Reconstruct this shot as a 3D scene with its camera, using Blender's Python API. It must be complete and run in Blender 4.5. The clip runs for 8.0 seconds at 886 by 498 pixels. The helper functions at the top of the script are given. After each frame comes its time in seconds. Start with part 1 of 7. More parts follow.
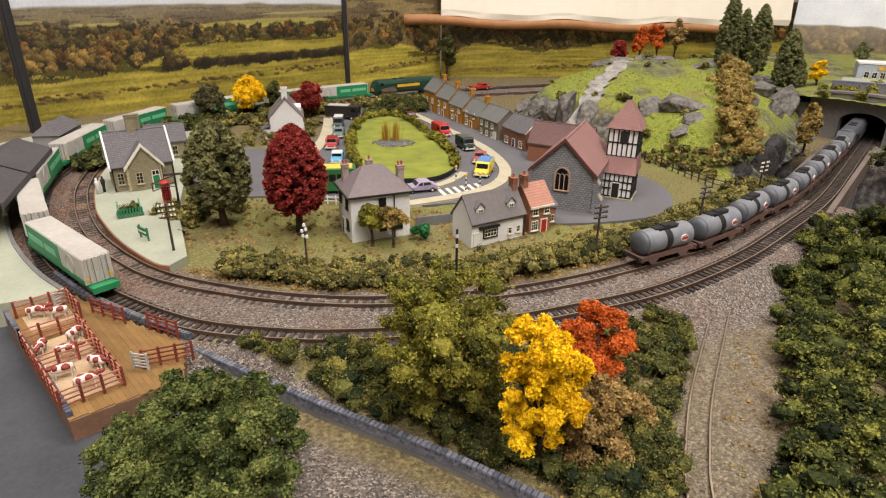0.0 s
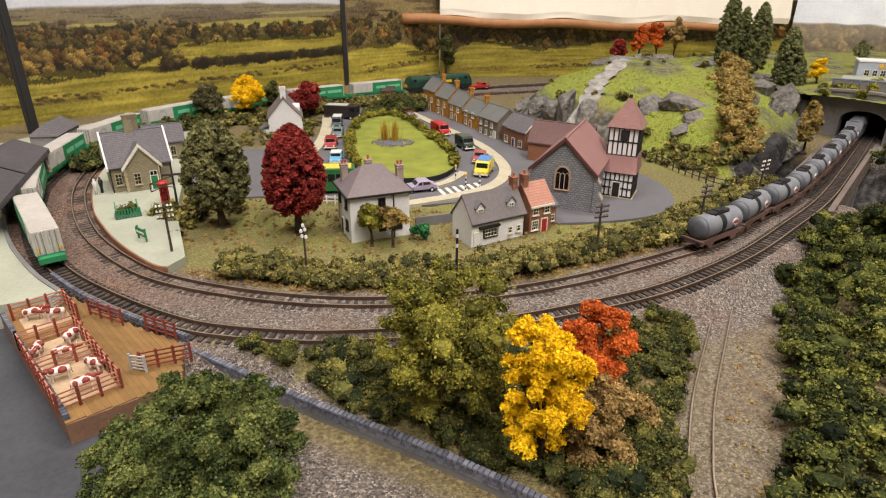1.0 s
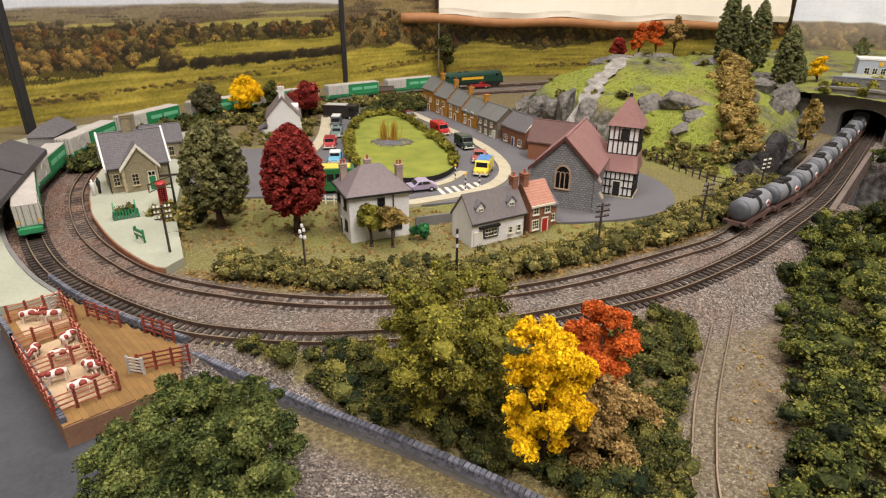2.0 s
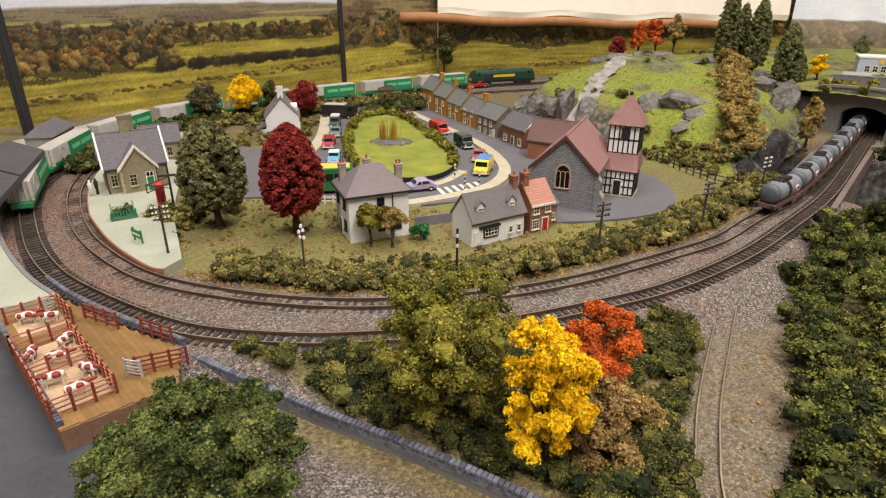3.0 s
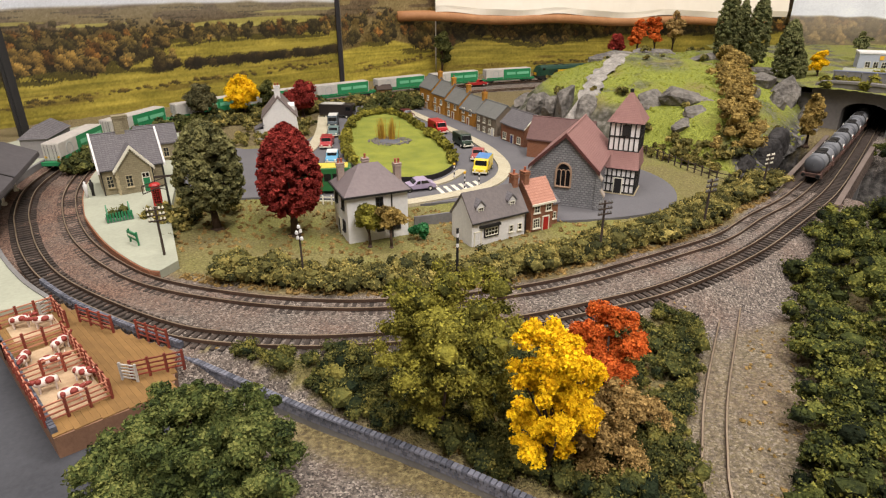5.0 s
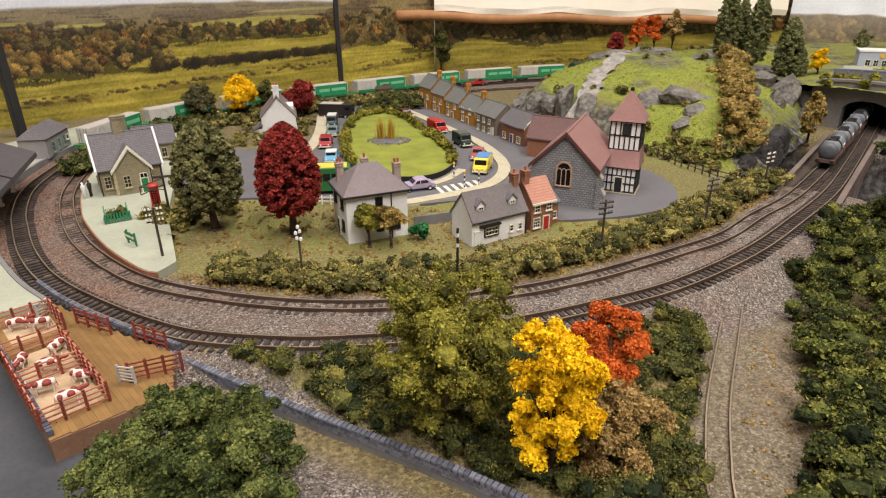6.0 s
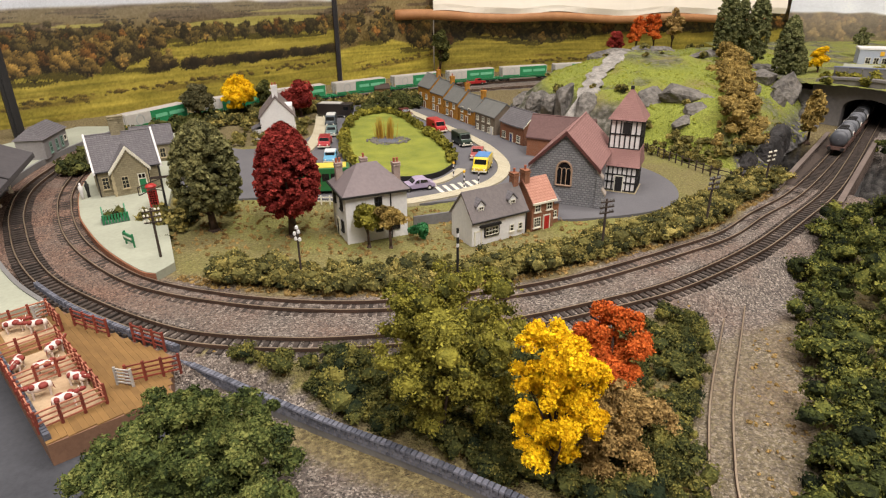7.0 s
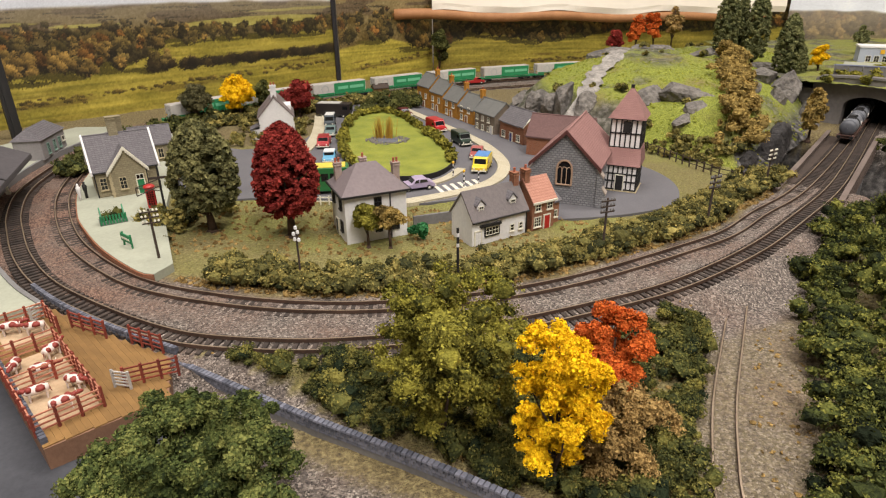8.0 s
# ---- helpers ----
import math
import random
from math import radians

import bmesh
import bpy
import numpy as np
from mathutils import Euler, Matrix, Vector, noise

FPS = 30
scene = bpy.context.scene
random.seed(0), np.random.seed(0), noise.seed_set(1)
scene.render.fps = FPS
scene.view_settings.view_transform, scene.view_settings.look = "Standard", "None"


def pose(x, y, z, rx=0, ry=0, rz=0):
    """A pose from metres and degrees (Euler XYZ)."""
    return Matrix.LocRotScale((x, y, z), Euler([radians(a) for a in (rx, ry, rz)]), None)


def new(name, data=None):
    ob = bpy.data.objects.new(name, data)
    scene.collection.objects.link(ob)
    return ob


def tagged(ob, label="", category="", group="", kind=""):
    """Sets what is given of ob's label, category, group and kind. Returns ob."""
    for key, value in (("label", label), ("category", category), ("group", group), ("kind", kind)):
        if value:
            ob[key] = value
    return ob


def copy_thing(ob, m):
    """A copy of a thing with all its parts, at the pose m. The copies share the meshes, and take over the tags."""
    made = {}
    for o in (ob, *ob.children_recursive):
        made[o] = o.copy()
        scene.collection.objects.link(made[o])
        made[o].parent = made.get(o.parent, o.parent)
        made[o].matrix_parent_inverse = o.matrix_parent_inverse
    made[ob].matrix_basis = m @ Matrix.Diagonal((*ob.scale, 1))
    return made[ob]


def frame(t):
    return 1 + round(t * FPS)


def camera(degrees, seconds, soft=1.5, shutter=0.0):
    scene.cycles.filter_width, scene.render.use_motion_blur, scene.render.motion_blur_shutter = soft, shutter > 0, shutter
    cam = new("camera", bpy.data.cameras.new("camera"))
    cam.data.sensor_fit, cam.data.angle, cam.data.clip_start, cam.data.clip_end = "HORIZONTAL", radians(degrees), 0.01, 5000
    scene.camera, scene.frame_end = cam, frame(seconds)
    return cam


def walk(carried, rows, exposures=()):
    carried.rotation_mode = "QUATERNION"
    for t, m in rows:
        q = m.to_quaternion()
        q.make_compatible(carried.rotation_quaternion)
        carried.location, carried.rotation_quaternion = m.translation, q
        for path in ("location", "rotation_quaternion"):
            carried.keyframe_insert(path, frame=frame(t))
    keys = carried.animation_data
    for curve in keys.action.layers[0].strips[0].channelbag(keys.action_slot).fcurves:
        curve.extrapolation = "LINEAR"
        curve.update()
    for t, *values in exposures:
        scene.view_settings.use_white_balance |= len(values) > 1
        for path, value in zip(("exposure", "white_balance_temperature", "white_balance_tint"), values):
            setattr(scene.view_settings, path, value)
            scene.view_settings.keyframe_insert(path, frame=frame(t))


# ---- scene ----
cam = camera(73.0, 8.0, soft=1.2)
PATH = [
    (0, pose(0.00132, -0.00892, 0.16019, 66.115, 0, 0.227) @ pose(0, 0, 0, 0, 0, 0.660)),
    (1, pose(0.00097, -0.00666, 0.15938, 66.085, 0, 0.168) @ pose(0, 0, 0, 0, 0, 0.496)),
    (2, pose(0.00064, -0.00442, 0.15858, 66.057, 0, 0.110) @ pose(0, 0, 0, 0, 0, 0.331)),
    (3, pose(0.00031, -0.00220, 0.15779, 66.028, 0, 0.054) @ pose(0, 0, 0, 0, 0, 0.166)),
    (4, pose(0.00000, 0.00000, 0.15700, 66.000, 0, 0.000) @ pose(0, 0, 0, 0, 0, -0.000)),
    (5, pose(-0.00030, 0.00218, 0.15622, 65.972, 0, -0.053) @ pose(0, 0, 0, 0, 0, -0.167)),
    (6, pose(-0.00059, 0.00434, 0.15545, 65.945, 0, -0.103) @ pose(0, 0, 0, 0, 0, -0.334)),
    (7, pose(-0.00086, 0.00648, 0.15468, 65.918, 0, -0.153) @ pose(0, 0, 0, 0, 0, -0.502)),
    (8, pose(-0.00113, 0.00861, 0.15392, 65.892, 0, -0.200) @ pose(0, 0, 0, 0, 0, -0.671)),
]
walk(cam, PATH)

# ---- light: a closed room with ceiling lamps ----
world = bpy.data.worlds.new("room_air")
scene.world = world
world.use_nodes = True
world.node_tree.nodes["Background"].inputs[0].default_value = (1.0, 0.96, 0.9, 1)
world.node_tree.nodes["Background"].inputs[1].default_value = 0.012
scene.view_settings.exposure = 0.0


def ceiling_lamp(x, y, sx, sy, watts):
    data = bpy.data.lights.new("ceiling_tube", "AREA")
    data.shape, data.size, data.size_y, data.energy = "RECTANGLE", sx, sy, watts
    data.color = (1.0, 0.935, 0.885)
    lamp = new("ceiling_tube", data)
    lamp.matrix_basis = pose(x, y, 1.42)
    return lamp


ceiling_lamp(-0.50, -0.30, 0.22, 1.0, 15.5)
ceiling_lamp(0.45, -0.62, 0.22, 1.0, 37)
ceiling_lamp(0.25, 0.62, 1.2, 0.3, 20.5)

# ---- materials ----
MM = 0.001


def srgb(r, g, b):
    return tuple((c / 255 / 12.92) if c < 11 else ((c / 255 + 0.055) / 1.055) ** 2.4 for c in (r, g, b)) + (1.0,)


def mat(name, rgb, rgb2=None, rough=0.8, scale=600, scale2=60, bump=0.3, metal=0.0, island=0.0, objvar=0.0, speck=None, glow=0.0, depth=0.0006):
    """A surface with grain at two scales; rgb2 is its second tone; island and objvar vary pieces and things."""
    m = bpy.data.materials.new(name)
    m.use_nodes = True
    nt = m.node_tree
    N, L = nt.nodes, nt.links
    bsdf = N["Principled BSDF"]
    rgb, rgb2 = srgb(*rgb), srgb(*(rgb2 or tuple(int(c * 0.72) for c in rgb)))
    tc = N.new("ShaderNodeTexCoord")

    def tex(s, detail=4.0):
        n = N.new("ShaderNodeTexNoise")
        n.inputs["Scale"].default_value, n.inputs["Detail"].default_value = s, detail
        L.new(tc.outputs["Object"], n.inputs["Vector"])
        return n.outputs["Fac"]

    fine, broad = tex(scale), tex(scale2)
    add = N.new("ShaderNodeMath")
    add.operation = "MULTIPLY_ADD"
    L.new(broad, add.inputs[0])
    add.inputs[1].default_value = 0.6
    sub = N.new("ShaderNodeMath")
    sub.operation = "MULTIPLY"
    L.new(fine, sub.inputs[0])
    sub.inputs[1].default_value = 0.4
    L.new(sub.outputs[0], add.inputs[2])
    value = add.outputs[0]
    for amount, socket in ((island, "Random Per Island"), (objvar, "Random")):
        if amount:
            src = N.new("ShaderNodeNewGeometry" if socket == "Random Per Island" else "ShaderNodeObjectInfo")
            mul = N.new("ShaderNodeMath")
            mul.operation = "MULTIPLY_ADD"
            L.new(src.outputs[socket], mul.inputs[0])
            mul.inputs[1].default_value = amount
            off = N.new("ShaderNodeMath")
            off.operation = "SUBTRACT"
            L.new(value, off.inputs[0])
            off.inputs[1].default_value = amount / 2
            L.new(off.outputs[0], mul.inputs[2])
            value = mul.outputs[0]
    ramp = N.new("ShaderNodeValToRGB")
    ramp.color_ramp.elements[0].position, ramp.color_ramp.elements[1].position = 0.3, 0.7
    ramp.color_ramp.elements[0].color, ramp.color_ramp.elements[1].color = rgb2, rgb
    L.new(value, ramp.inputs[0])
    colour = ramp.outputs[0]
    if speck:
        vor = N.new("ShaderNodeTexVoronoi")
        vor.inputs["Scale"].default_value = speck[0]
        L.new(tc.outputs["Object"], vor.inputs["Vector"])
        sep = N.new("ShaderNodeSeparateColor")
        L.new(vor.outputs["Color"], sep.inputs[0])
        sramp = N.new("ShaderNodeValToRGB")
        els = sramp.color_ramp.elements
        els[0].color, els[1].color = srgb(*speck[1]), srgb(*speck[-1])
        for i, c in enumerate(speck[2:-1]):
            els.new((i + 1) / (len(speck) - 2)).color = srgb(*c)
        L.new(sep.outputs[0], sramp.inputs[0])
        mix = N.new("ShaderNodeMix")
        mix.data_type = "RGBA"
        mix.inputs[0].default_value = 0.62
        L.new(colour, mix.inputs[6]), L.new(sramp.outputs[0], mix.inputs[7])
        colour = mix.outputs[2]
    L.new(colour, bsdf.inputs["Base Color"])
    bsdf.inputs["Roughness"].default_value, bsdf.inputs["Metallic"].default_value = rough, metal
    if bump:
        b = N.new("ShaderNodeBump")
        b.inputs["Strength"].default_value, b.inputs["Distance"].default_value = bump, depth
        L.new(vor.outputs["Distance"] if speck else fine, b.inputs["Height"])
        b.invert = bool(speck)
        L.new(b.outputs[0], bsdf.inputs["Normal"])
    if glow:
        bsdf.inputs["Emission Color"].default_value, bsdf.inputs["Emission Strength"].default_value = rgb, glow
    return m


def coursed(name, rgb, rgb2, mortar, width, height, gap=0.12, rough=0.85, bump=0.5):
    """Coursed brick, stone, slate or tile relief, in metres."""
    m = mat(name, rgb, rgb2, rough, bump=0)
    N, L = m.node_tree.nodes, m.node_tree.links
    bsdf = N["Principled BSDF"]
    tc = N.new("ShaderNodeTexCoord")
    sep, comb, xy = N.new("ShaderNodeSeparateXYZ"), N.new("ShaderNodeCombineXYZ"), N.new("ShaderNodeMath")
    L.new(tc.outputs["Object"], sep.inputs[0])
    L.new(sep.outputs[0], xy.inputs[0]), L.new(sep.outputs[1], xy.inputs[1])
    L.new(xy.outputs[0], comb.inputs[0]), L.new(sep.outputs[2], comb.inputs[1])
    br = N.new("ShaderNodeTexBrick")
    br.inputs["Scale"].default_value = 1.0
    br.inputs["Brick Width"].default_value, br.inputs["Row Height"].default_value = width, height
    br.inputs["Mortar Size"].default_value, br.inputs["Bias"].default_value = height * gap, 0.0
    br.inputs["Color1"].default_value, br.inputs["Color2"].default_value = srgb(*rgb), srgb(*rgb2)
    br.inputs["Mortar"].default_value = srgb(*mortar)
    L.new(comb.outputs[0], br.inputs["Vector"])
    old = bsdf.inputs["Base Color"].links[0].from_socket
    mix = N.new("ShaderNodeMix")
    mix.data_type = "RGBA"
    mix.inputs[0].default_value = 0.6
    L.new(old, mix.inputs[6]), L.new(br.outputs["Color"], mix.inputs[7])
    L.new(mix.outputs[2], bsdf.inputs["Base Color"])
    b = N.new("ShaderNodeBump")
    b.invert = True
    b.inputs["Strength"].default_value, b.inputs["Distance"].default_value = bump, 0.0004
    L.new(br.outputs["Fac"], b.inputs["Height"])
    L.new(b.outputs[0], bsdf.inputs["Normal"])
    return m


def glazed(name, rgb=(30, 32, 34)):
    m = mat(name, rgb, tuple(c // 2 for c in rgb), 0.12, bump=0)
    return m


def leafy(name, rgb, rgb2, mid=None):
    """Foliage whose tone runs from rgb2 (dark) to rgb (light) from clump to clump and from core to flake, with fine
    grain.
    """
    m = bpy.data.materials.new(name)
    m.use_nodes = True
    N, L = m.node_tree.nodes, m.node_tree.links
    bsdf = N["Principled BSDF"]
    att = N.new("ShaderNodeAttribute")
    att.attribute_name = "tone"
    tc, noise, mul, add = N.new("ShaderNodeTexCoord"), N.new("ShaderNodeTexNoise"), N.new("ShaderNodeMath"), N.new("ShaderNodeMath")
    noise.inputs["Scale"].default_value, noise.inputs["Detail"].default_value = 900, 3.0
    L.new(tc.outputs["Object"], noise.inputs["Vector"])
    mul.operation, add.operation = "MULTIPLY_ADD", "ADD"
    L.new(noise.outputs["Fac"], mul.inputs[0])
    mul.inputs[1].default_value, mul.inputs[2].default_value = 0.5, -0.25
    L.new(att.outputs["Fac"], add.inputs[0]), L.new(mul.outputs[0], add.inputs[1])
    ramp = N.new("ShaderNodeValToRGB")
    e = ramp.color_ramp.elements
    e[0].position, e[1].position = 0.05, 0.95
    e[0].color, e[1].color = srgb(*rgb2), srgb(*rgb)
    if mid:
        e.new(0.5).color = srgb(*mid)
    L.new(add.outputs[0], ramp.inputs[0])
    L.new(ramp.outputs[0], bsdf.inputs["Base Color"])
    rise = N.new("ShaderNodeBump")
    rise.inputs["Strength"].default_value, rise.inputs["Distance"].default_value = 0.9, 0.0012
    L.new(noise.outputs["Fac"], rise.inputs["Height"]), L.new(rise.outputs[0], bsdf.inputs["Normal"])
    bsdf.inputs["Roughness"].default_value, bsdf.inputs["Specular IOR Level"].default_value = 1.0, 0.08
    return m


MAT = dict(
    sleeper=mat("sleeper_wood", (72, 61, 54), (44, 37, 33), 0.9, 900, 120, 0.4, objvar=0.3),
    rail=mat("rail_rust", (96, 74, 62), (62, 48, 40), 0.6, 700, 60, 0.2, metal=0.3),
    railtop=mat("rail_head", (212, 192, 168), (172, 152, 130), 0.35, 700, 60, 0.1, metal=0.8),
    slate=coursed("grey_slate", (112, 108, 110), (92, 88, 92), (70, 66, 68), 0.0022, 0.0013),
    tile=coursed("red_brown_tile", (152, 114, 108), (130, 94, 90), (104, 72, 68), 0.0016, 0.0012),
    orange_tile=coursed("orange_tile", (186, 136, 116), (166, 116, 98), (138, 94, 80), 0.0018, 0.0015),
    brick=coursed("red_brick", (150, 96, 66), (126, 76, 54), (150, 128, 108), 0.0016, 0.0006),
    yellow_brick=coursed("ochre_brick", (196, 138, 44), (170, 116, 36), (150, 112, 60), 0.0016, 0.0007),
    stone=coursed("grey_rubble_stone", (148, 148, 150), (112, 112, 116), (72, 70, 74), 0.0030, 0.0017, 0.18, bump=1.0),
    buff_stone=coursed("buff_stone", (150, 140, 112), (128, 118, 94), (112, 104, 84), 0.0030, 0.0016, 0.1),
    dressed=mat("dressed_stone", (186, 172, 138), (160, 146, 116), 0.8),
    white=mat("white_render", (226, 224, 222), (200, 198, 198), 0.85, 500, 40, 0.2),
    cream=mat("cream_paint", (226, 222, 206), (204, 198, 180), 0.6),
    black=mat("black_paint", (34, 32, 32), (20, 19, 20), 0.6),
    green=mat("green_paint", (34, 124, 78), (22, 98, 60), 0.5),
    red=mat("red_paint", (186, 44, 38), (150, 30, 28), 0.45),
    glass=glazed("window_glass"),
    rock=mat("grey_rock", (138, 132, 124), (66, 62, 60), 0.9, 260, 60, 1.0, depth=0.003),
    platform=mat("pale_concrete", (164, 166, 148), (142, 144, 128), 0.9, 500, 24, 0.15),
    asphalt=mat("grey_asphalt", (104, 102, 104), (86, 84, 88), 0.92, 900, 20, 0.25),
    paving=coursed("paving_stone", (186, 178, 154), (170, 160, 136), (140, 132, 112), 0.004, 0.0026),
    timber=mat("dark_timber", (74, 60, 50), (48, 40, 36), 0.85),
    concrete=mat("grey_concrete", (126, 124, 122), (98, 96, 96), 0.9),
    room=mat("room_wall", (172, 164, 152), (160, 152, 140), 0.9, 30, 3, 0.05),
    lawn=mat("lawn", (158, 160, 62), (112, 124, 44), 0.95, 1400, 60, 1.0, depth=0.0014),
)


# ---- mesh helpers ----
class Mesh:
    """Collects vertices (in millimetres) and faces."""

    def __init__(self):
        self.v, self.f = [], []

    def add(self, verts, faces):
        k = len(self.v)
        self.v += [tuple(p) for p in verts]
        self.f += [tuple(i + k for i in f) for f in faces]
        return self

    def box(self, x, y, z, sx, sy, sz, rz=0.0, taper=1.0):
        """A box on its base centre (x, y, z)."""
        c, s = math.cos(radians(rz)), math.sin(radians(rz))
        vs = []
        for dz, k in ((0, 1.0), (sz, taper)):
            for dx, dy in ((-1, -1), (1, -1), (1, 1), (-1, 1)):
                a, b = dx * sx / 2 * k, dy * sy / 2 * k
                vs.append((x + a * c - b * s, y + a * s + b * c, z + dz))
        return self.add(vs, [(3, 2, 1, 0), (4, 5, 6, 7), (0, 1, 5, 4), (1, 2, 6, 5), (2, 3, 7, 6), (3, 0, 4, 7)])

    def prism(self, poly, a, b, axis="y"):
        """A polygon of (across, up) pushed from a to b along the axis."""
        n = len(poly)
        put = {"y": lambda p, t: (p[0], t, p[1]), "x": lambda p, t: (t, p[0], p[1]), "z": lambda p, t: (p[0], p[1], t)}[axis]
        vs = [put(p, a) for p in poly] + [put(p, b) for p in poly]
        fs = [tuple(range(n)), tuple(range(2 * n - 1, n - 1, -1))] + [(i, i + n, (i + 1) % n + n, (i + 1) % n) for i in range(n)]
        return self.add(vs, fs)

    def tube(self, p, q, r, r2=None, n=8, caps=True):
        p, q = Vector(p), Vector(q)
        r2 = r if r2 is None else r2
        d = (q - p).normalized()
        u = d.orthogonal().normalized()
        w = d.cross(u)
        vs = []
        for c, rr in ((p, r), (q, r2)):
            vs += [c + (u * math.cos(2 * math.pi * i / n) + w * math.sin(2 * math.pi * i / n)) * rr for i in range(n)]
        fs = [(i, (i + 1) % n, (i + 1) % n + n, i + n) for i in range(n)]
        if caps:
            fs += [tuple(range(n - 1, -1, -1)), tuple(range(n, 2 * n))]
        return self.add(vs, fs)

    def lathe(self, rings, n=20, axis="z"):
        """Rings of (radius, along)."""
        vs, fs = [], []
        for r, h in rings:
            for i in range(n):
                a = 2 * math.pi * i / n
                p = (r * math.cos(a), r * math.sin(a), h)
                vs.append(p if axis == "z" else (h, p[0], p[1]))
        for k in range(len(rings) - 1):
            fs += [(k * n + i, k * n + (i + 1) % n, (k + 1) * n + (i + 1) % n, (k + 1) * n + i) for i in range(n)]
        fs += [tuple(range(n - 1, -1, -1)), tuple(range((len(rings) - 1) * n, len(rings) * n))]
        return self.add(vs, fs)

    def data(self, name, material, smooth=False, scale=MM):
        me = bpy.data.meshes.new(name)
        me.from_pydata([(a * scale, b * scale, c * scale) for a, b, c in self.v], [], self.f)
        bm = bmesh.new()
        bm.from_mesh(me)
        bmesh.ops.recalc_face_normals(bm, faces=bm.faces)
        bm.to_mesh(me)
        bm.free()
        for m in material if isinstance(material, (list, tuple)) else [material]:
            me.materials.append(m)
        if smooth:
            me.polygons.foreach_set("use_smooth", [True] * len(me.polygons))
        return me


def fast_mesh(name, V, F, material, smooth=False):
    me = bpy.data.meshes.new(name)
    V, F = np.asarray(V, dtype=np.float32), np.asarray(F, dtype=np.int32)
    n = F.shape[1]
    me.vertices.add(len(V)), me.loops.add(F.size), me.polygons.add(len(F))
    me.vertices.foreach_set("co", V.ravel())
    me.loops.foreach_set("vertex_index", F.ravel())
    me.polygons.foreach_set("loop_start", np.arange(0, F.size, n, dtype=np.int32))
    me.polygons.foreach_set("loop_total", np.full(len(F), n, dtype=np.int32))
    me.polygons.foreach_set("use_smooth", np.full(len(F), bool(smooth)))
    me.update(calc_edges=True)
    me.materials.append(material)
    return me


def thing(name, m, label, category, group="", kind=""):
    ob = new(name)
    ob.empty_display_size = 0.01
    ob.matrix_basis = m
    return tagged(ob, label, category, group, kind)


def part(name, shape, material, parent, label="", m=None, smooth=False, bevel=0.0):
    ob = new(name, shape.data(name, material, smooth) if isinstance(shape, Mesh) else shape)
    ob.parent = parent
    if m is not None:
        ob.matrix_basis = m
    if bevel:
        mod = ob.modifiers.new("edge", "BEVEL")
        mod.width, mod.segments, mod.limit_method = bevel * MM, 1, "ANGLE"
    if label:
        ob["label"] = label
    return ob


def solid(name, shape, material, label, category, kind="", group="", m=None, smooth=False):
    ob = new(name, shape.data(name, material, smooth) if isinstance(shape, Mesh) else shape)
    if m is not None:
        ob.matrix_basis = m
    return tagged(ob, label, category, group, kind)


def spline(points, step=0.002):
    P = np.array(points, float)
    P = np.vstack([2 * P[0] - P[1], P, 2 * P[-1] - P[-2]])
    out = []
    for i in range(1, len(P) - 2):
        t = np.linspace(0, 1, 40, endpoint=False)[:, None]
        a, b, c, d = P[i - 1], P[i], P[i + 1], P[i + 2]
        out.append(0.5 * (2 * b + (c - a) * t + (2 * a - 5 * b + 4 * c - d) * t**2 + (3 * b - a - 3 * c + d) * t**3))
    Q = np.vstack(out + [P[-2][None]])
    for _ in range(60):
        Q[1:-1] = 0.25 * Q[:-2] + 0.5 * Q[1:-1] + 0.25 * Q[2:]
    s = np.r_[0, np.cumsum(np.hypot(*np.diff(Q, axis=0).T))]
    n = int(s[-1] / step)
    u = np.linspace(0, s[-1], n)
    return np.c_[np.interp(u, s, Q[:, 0]), np.interp(u, s, Q[:, 1])], u


def along(path, s):
    Q, u = path
    i = min(max(np.searchsorted(u, s), 1), len(u) - 1)
    d = Q[i] - Q[i - 1]
    k = (s - u[i - 1]) / (u[i] - u[i - 1])
    return Q[i - 1] + d * k, math.degrees(math.atan2(d[1], d[0]))


def smooth01(a, b, x):
    t = np.clip((x - a) / (b - a), 0, 1)
    return t * t * (3 - 2 * t)


def near(path, X, Y):
    """Distance to the path, for arrays."""
    Q = path[0][::4]
    d = np.full(X.shape, 9.0)
    for q in Q:
        d = np.minimum(d, (X - q[0]) ** 2 + (Y - q[1]) ** 2)
    return np.sqrt(d)


def inside(poly, X, Y):
    hit = np.zeros(X.shape, bool)
    n = len(poly)
    for i in range(n):
        (x0, y0), (x1, y1) = poly[i], poly[(i + 1) % n]
        if y0 != y1:
            hit ^= ((Y < y0) != (Y < y1)) & (X < x0 + (Y - y0) * (x1 - x0) / (y1 - y0))
    return hit


def edge_distance(poly, X, Y):
    d = np.full(X.shape, 9.0)
    for i in range(len(poly)):
        a, b = np.array(poly[i]), np.array(poly[(i + 1) % len(poly)])
        e = b - a
        t = np.clip(((X - a[0]) * e[0] + (Y - a[1]) * e[1]) / (e @ e), 0, 1)
        d = np.minimum(d, np.hypot(X - a[0] - t * e[0], Y - a[1] - t * e[1]))
    return d


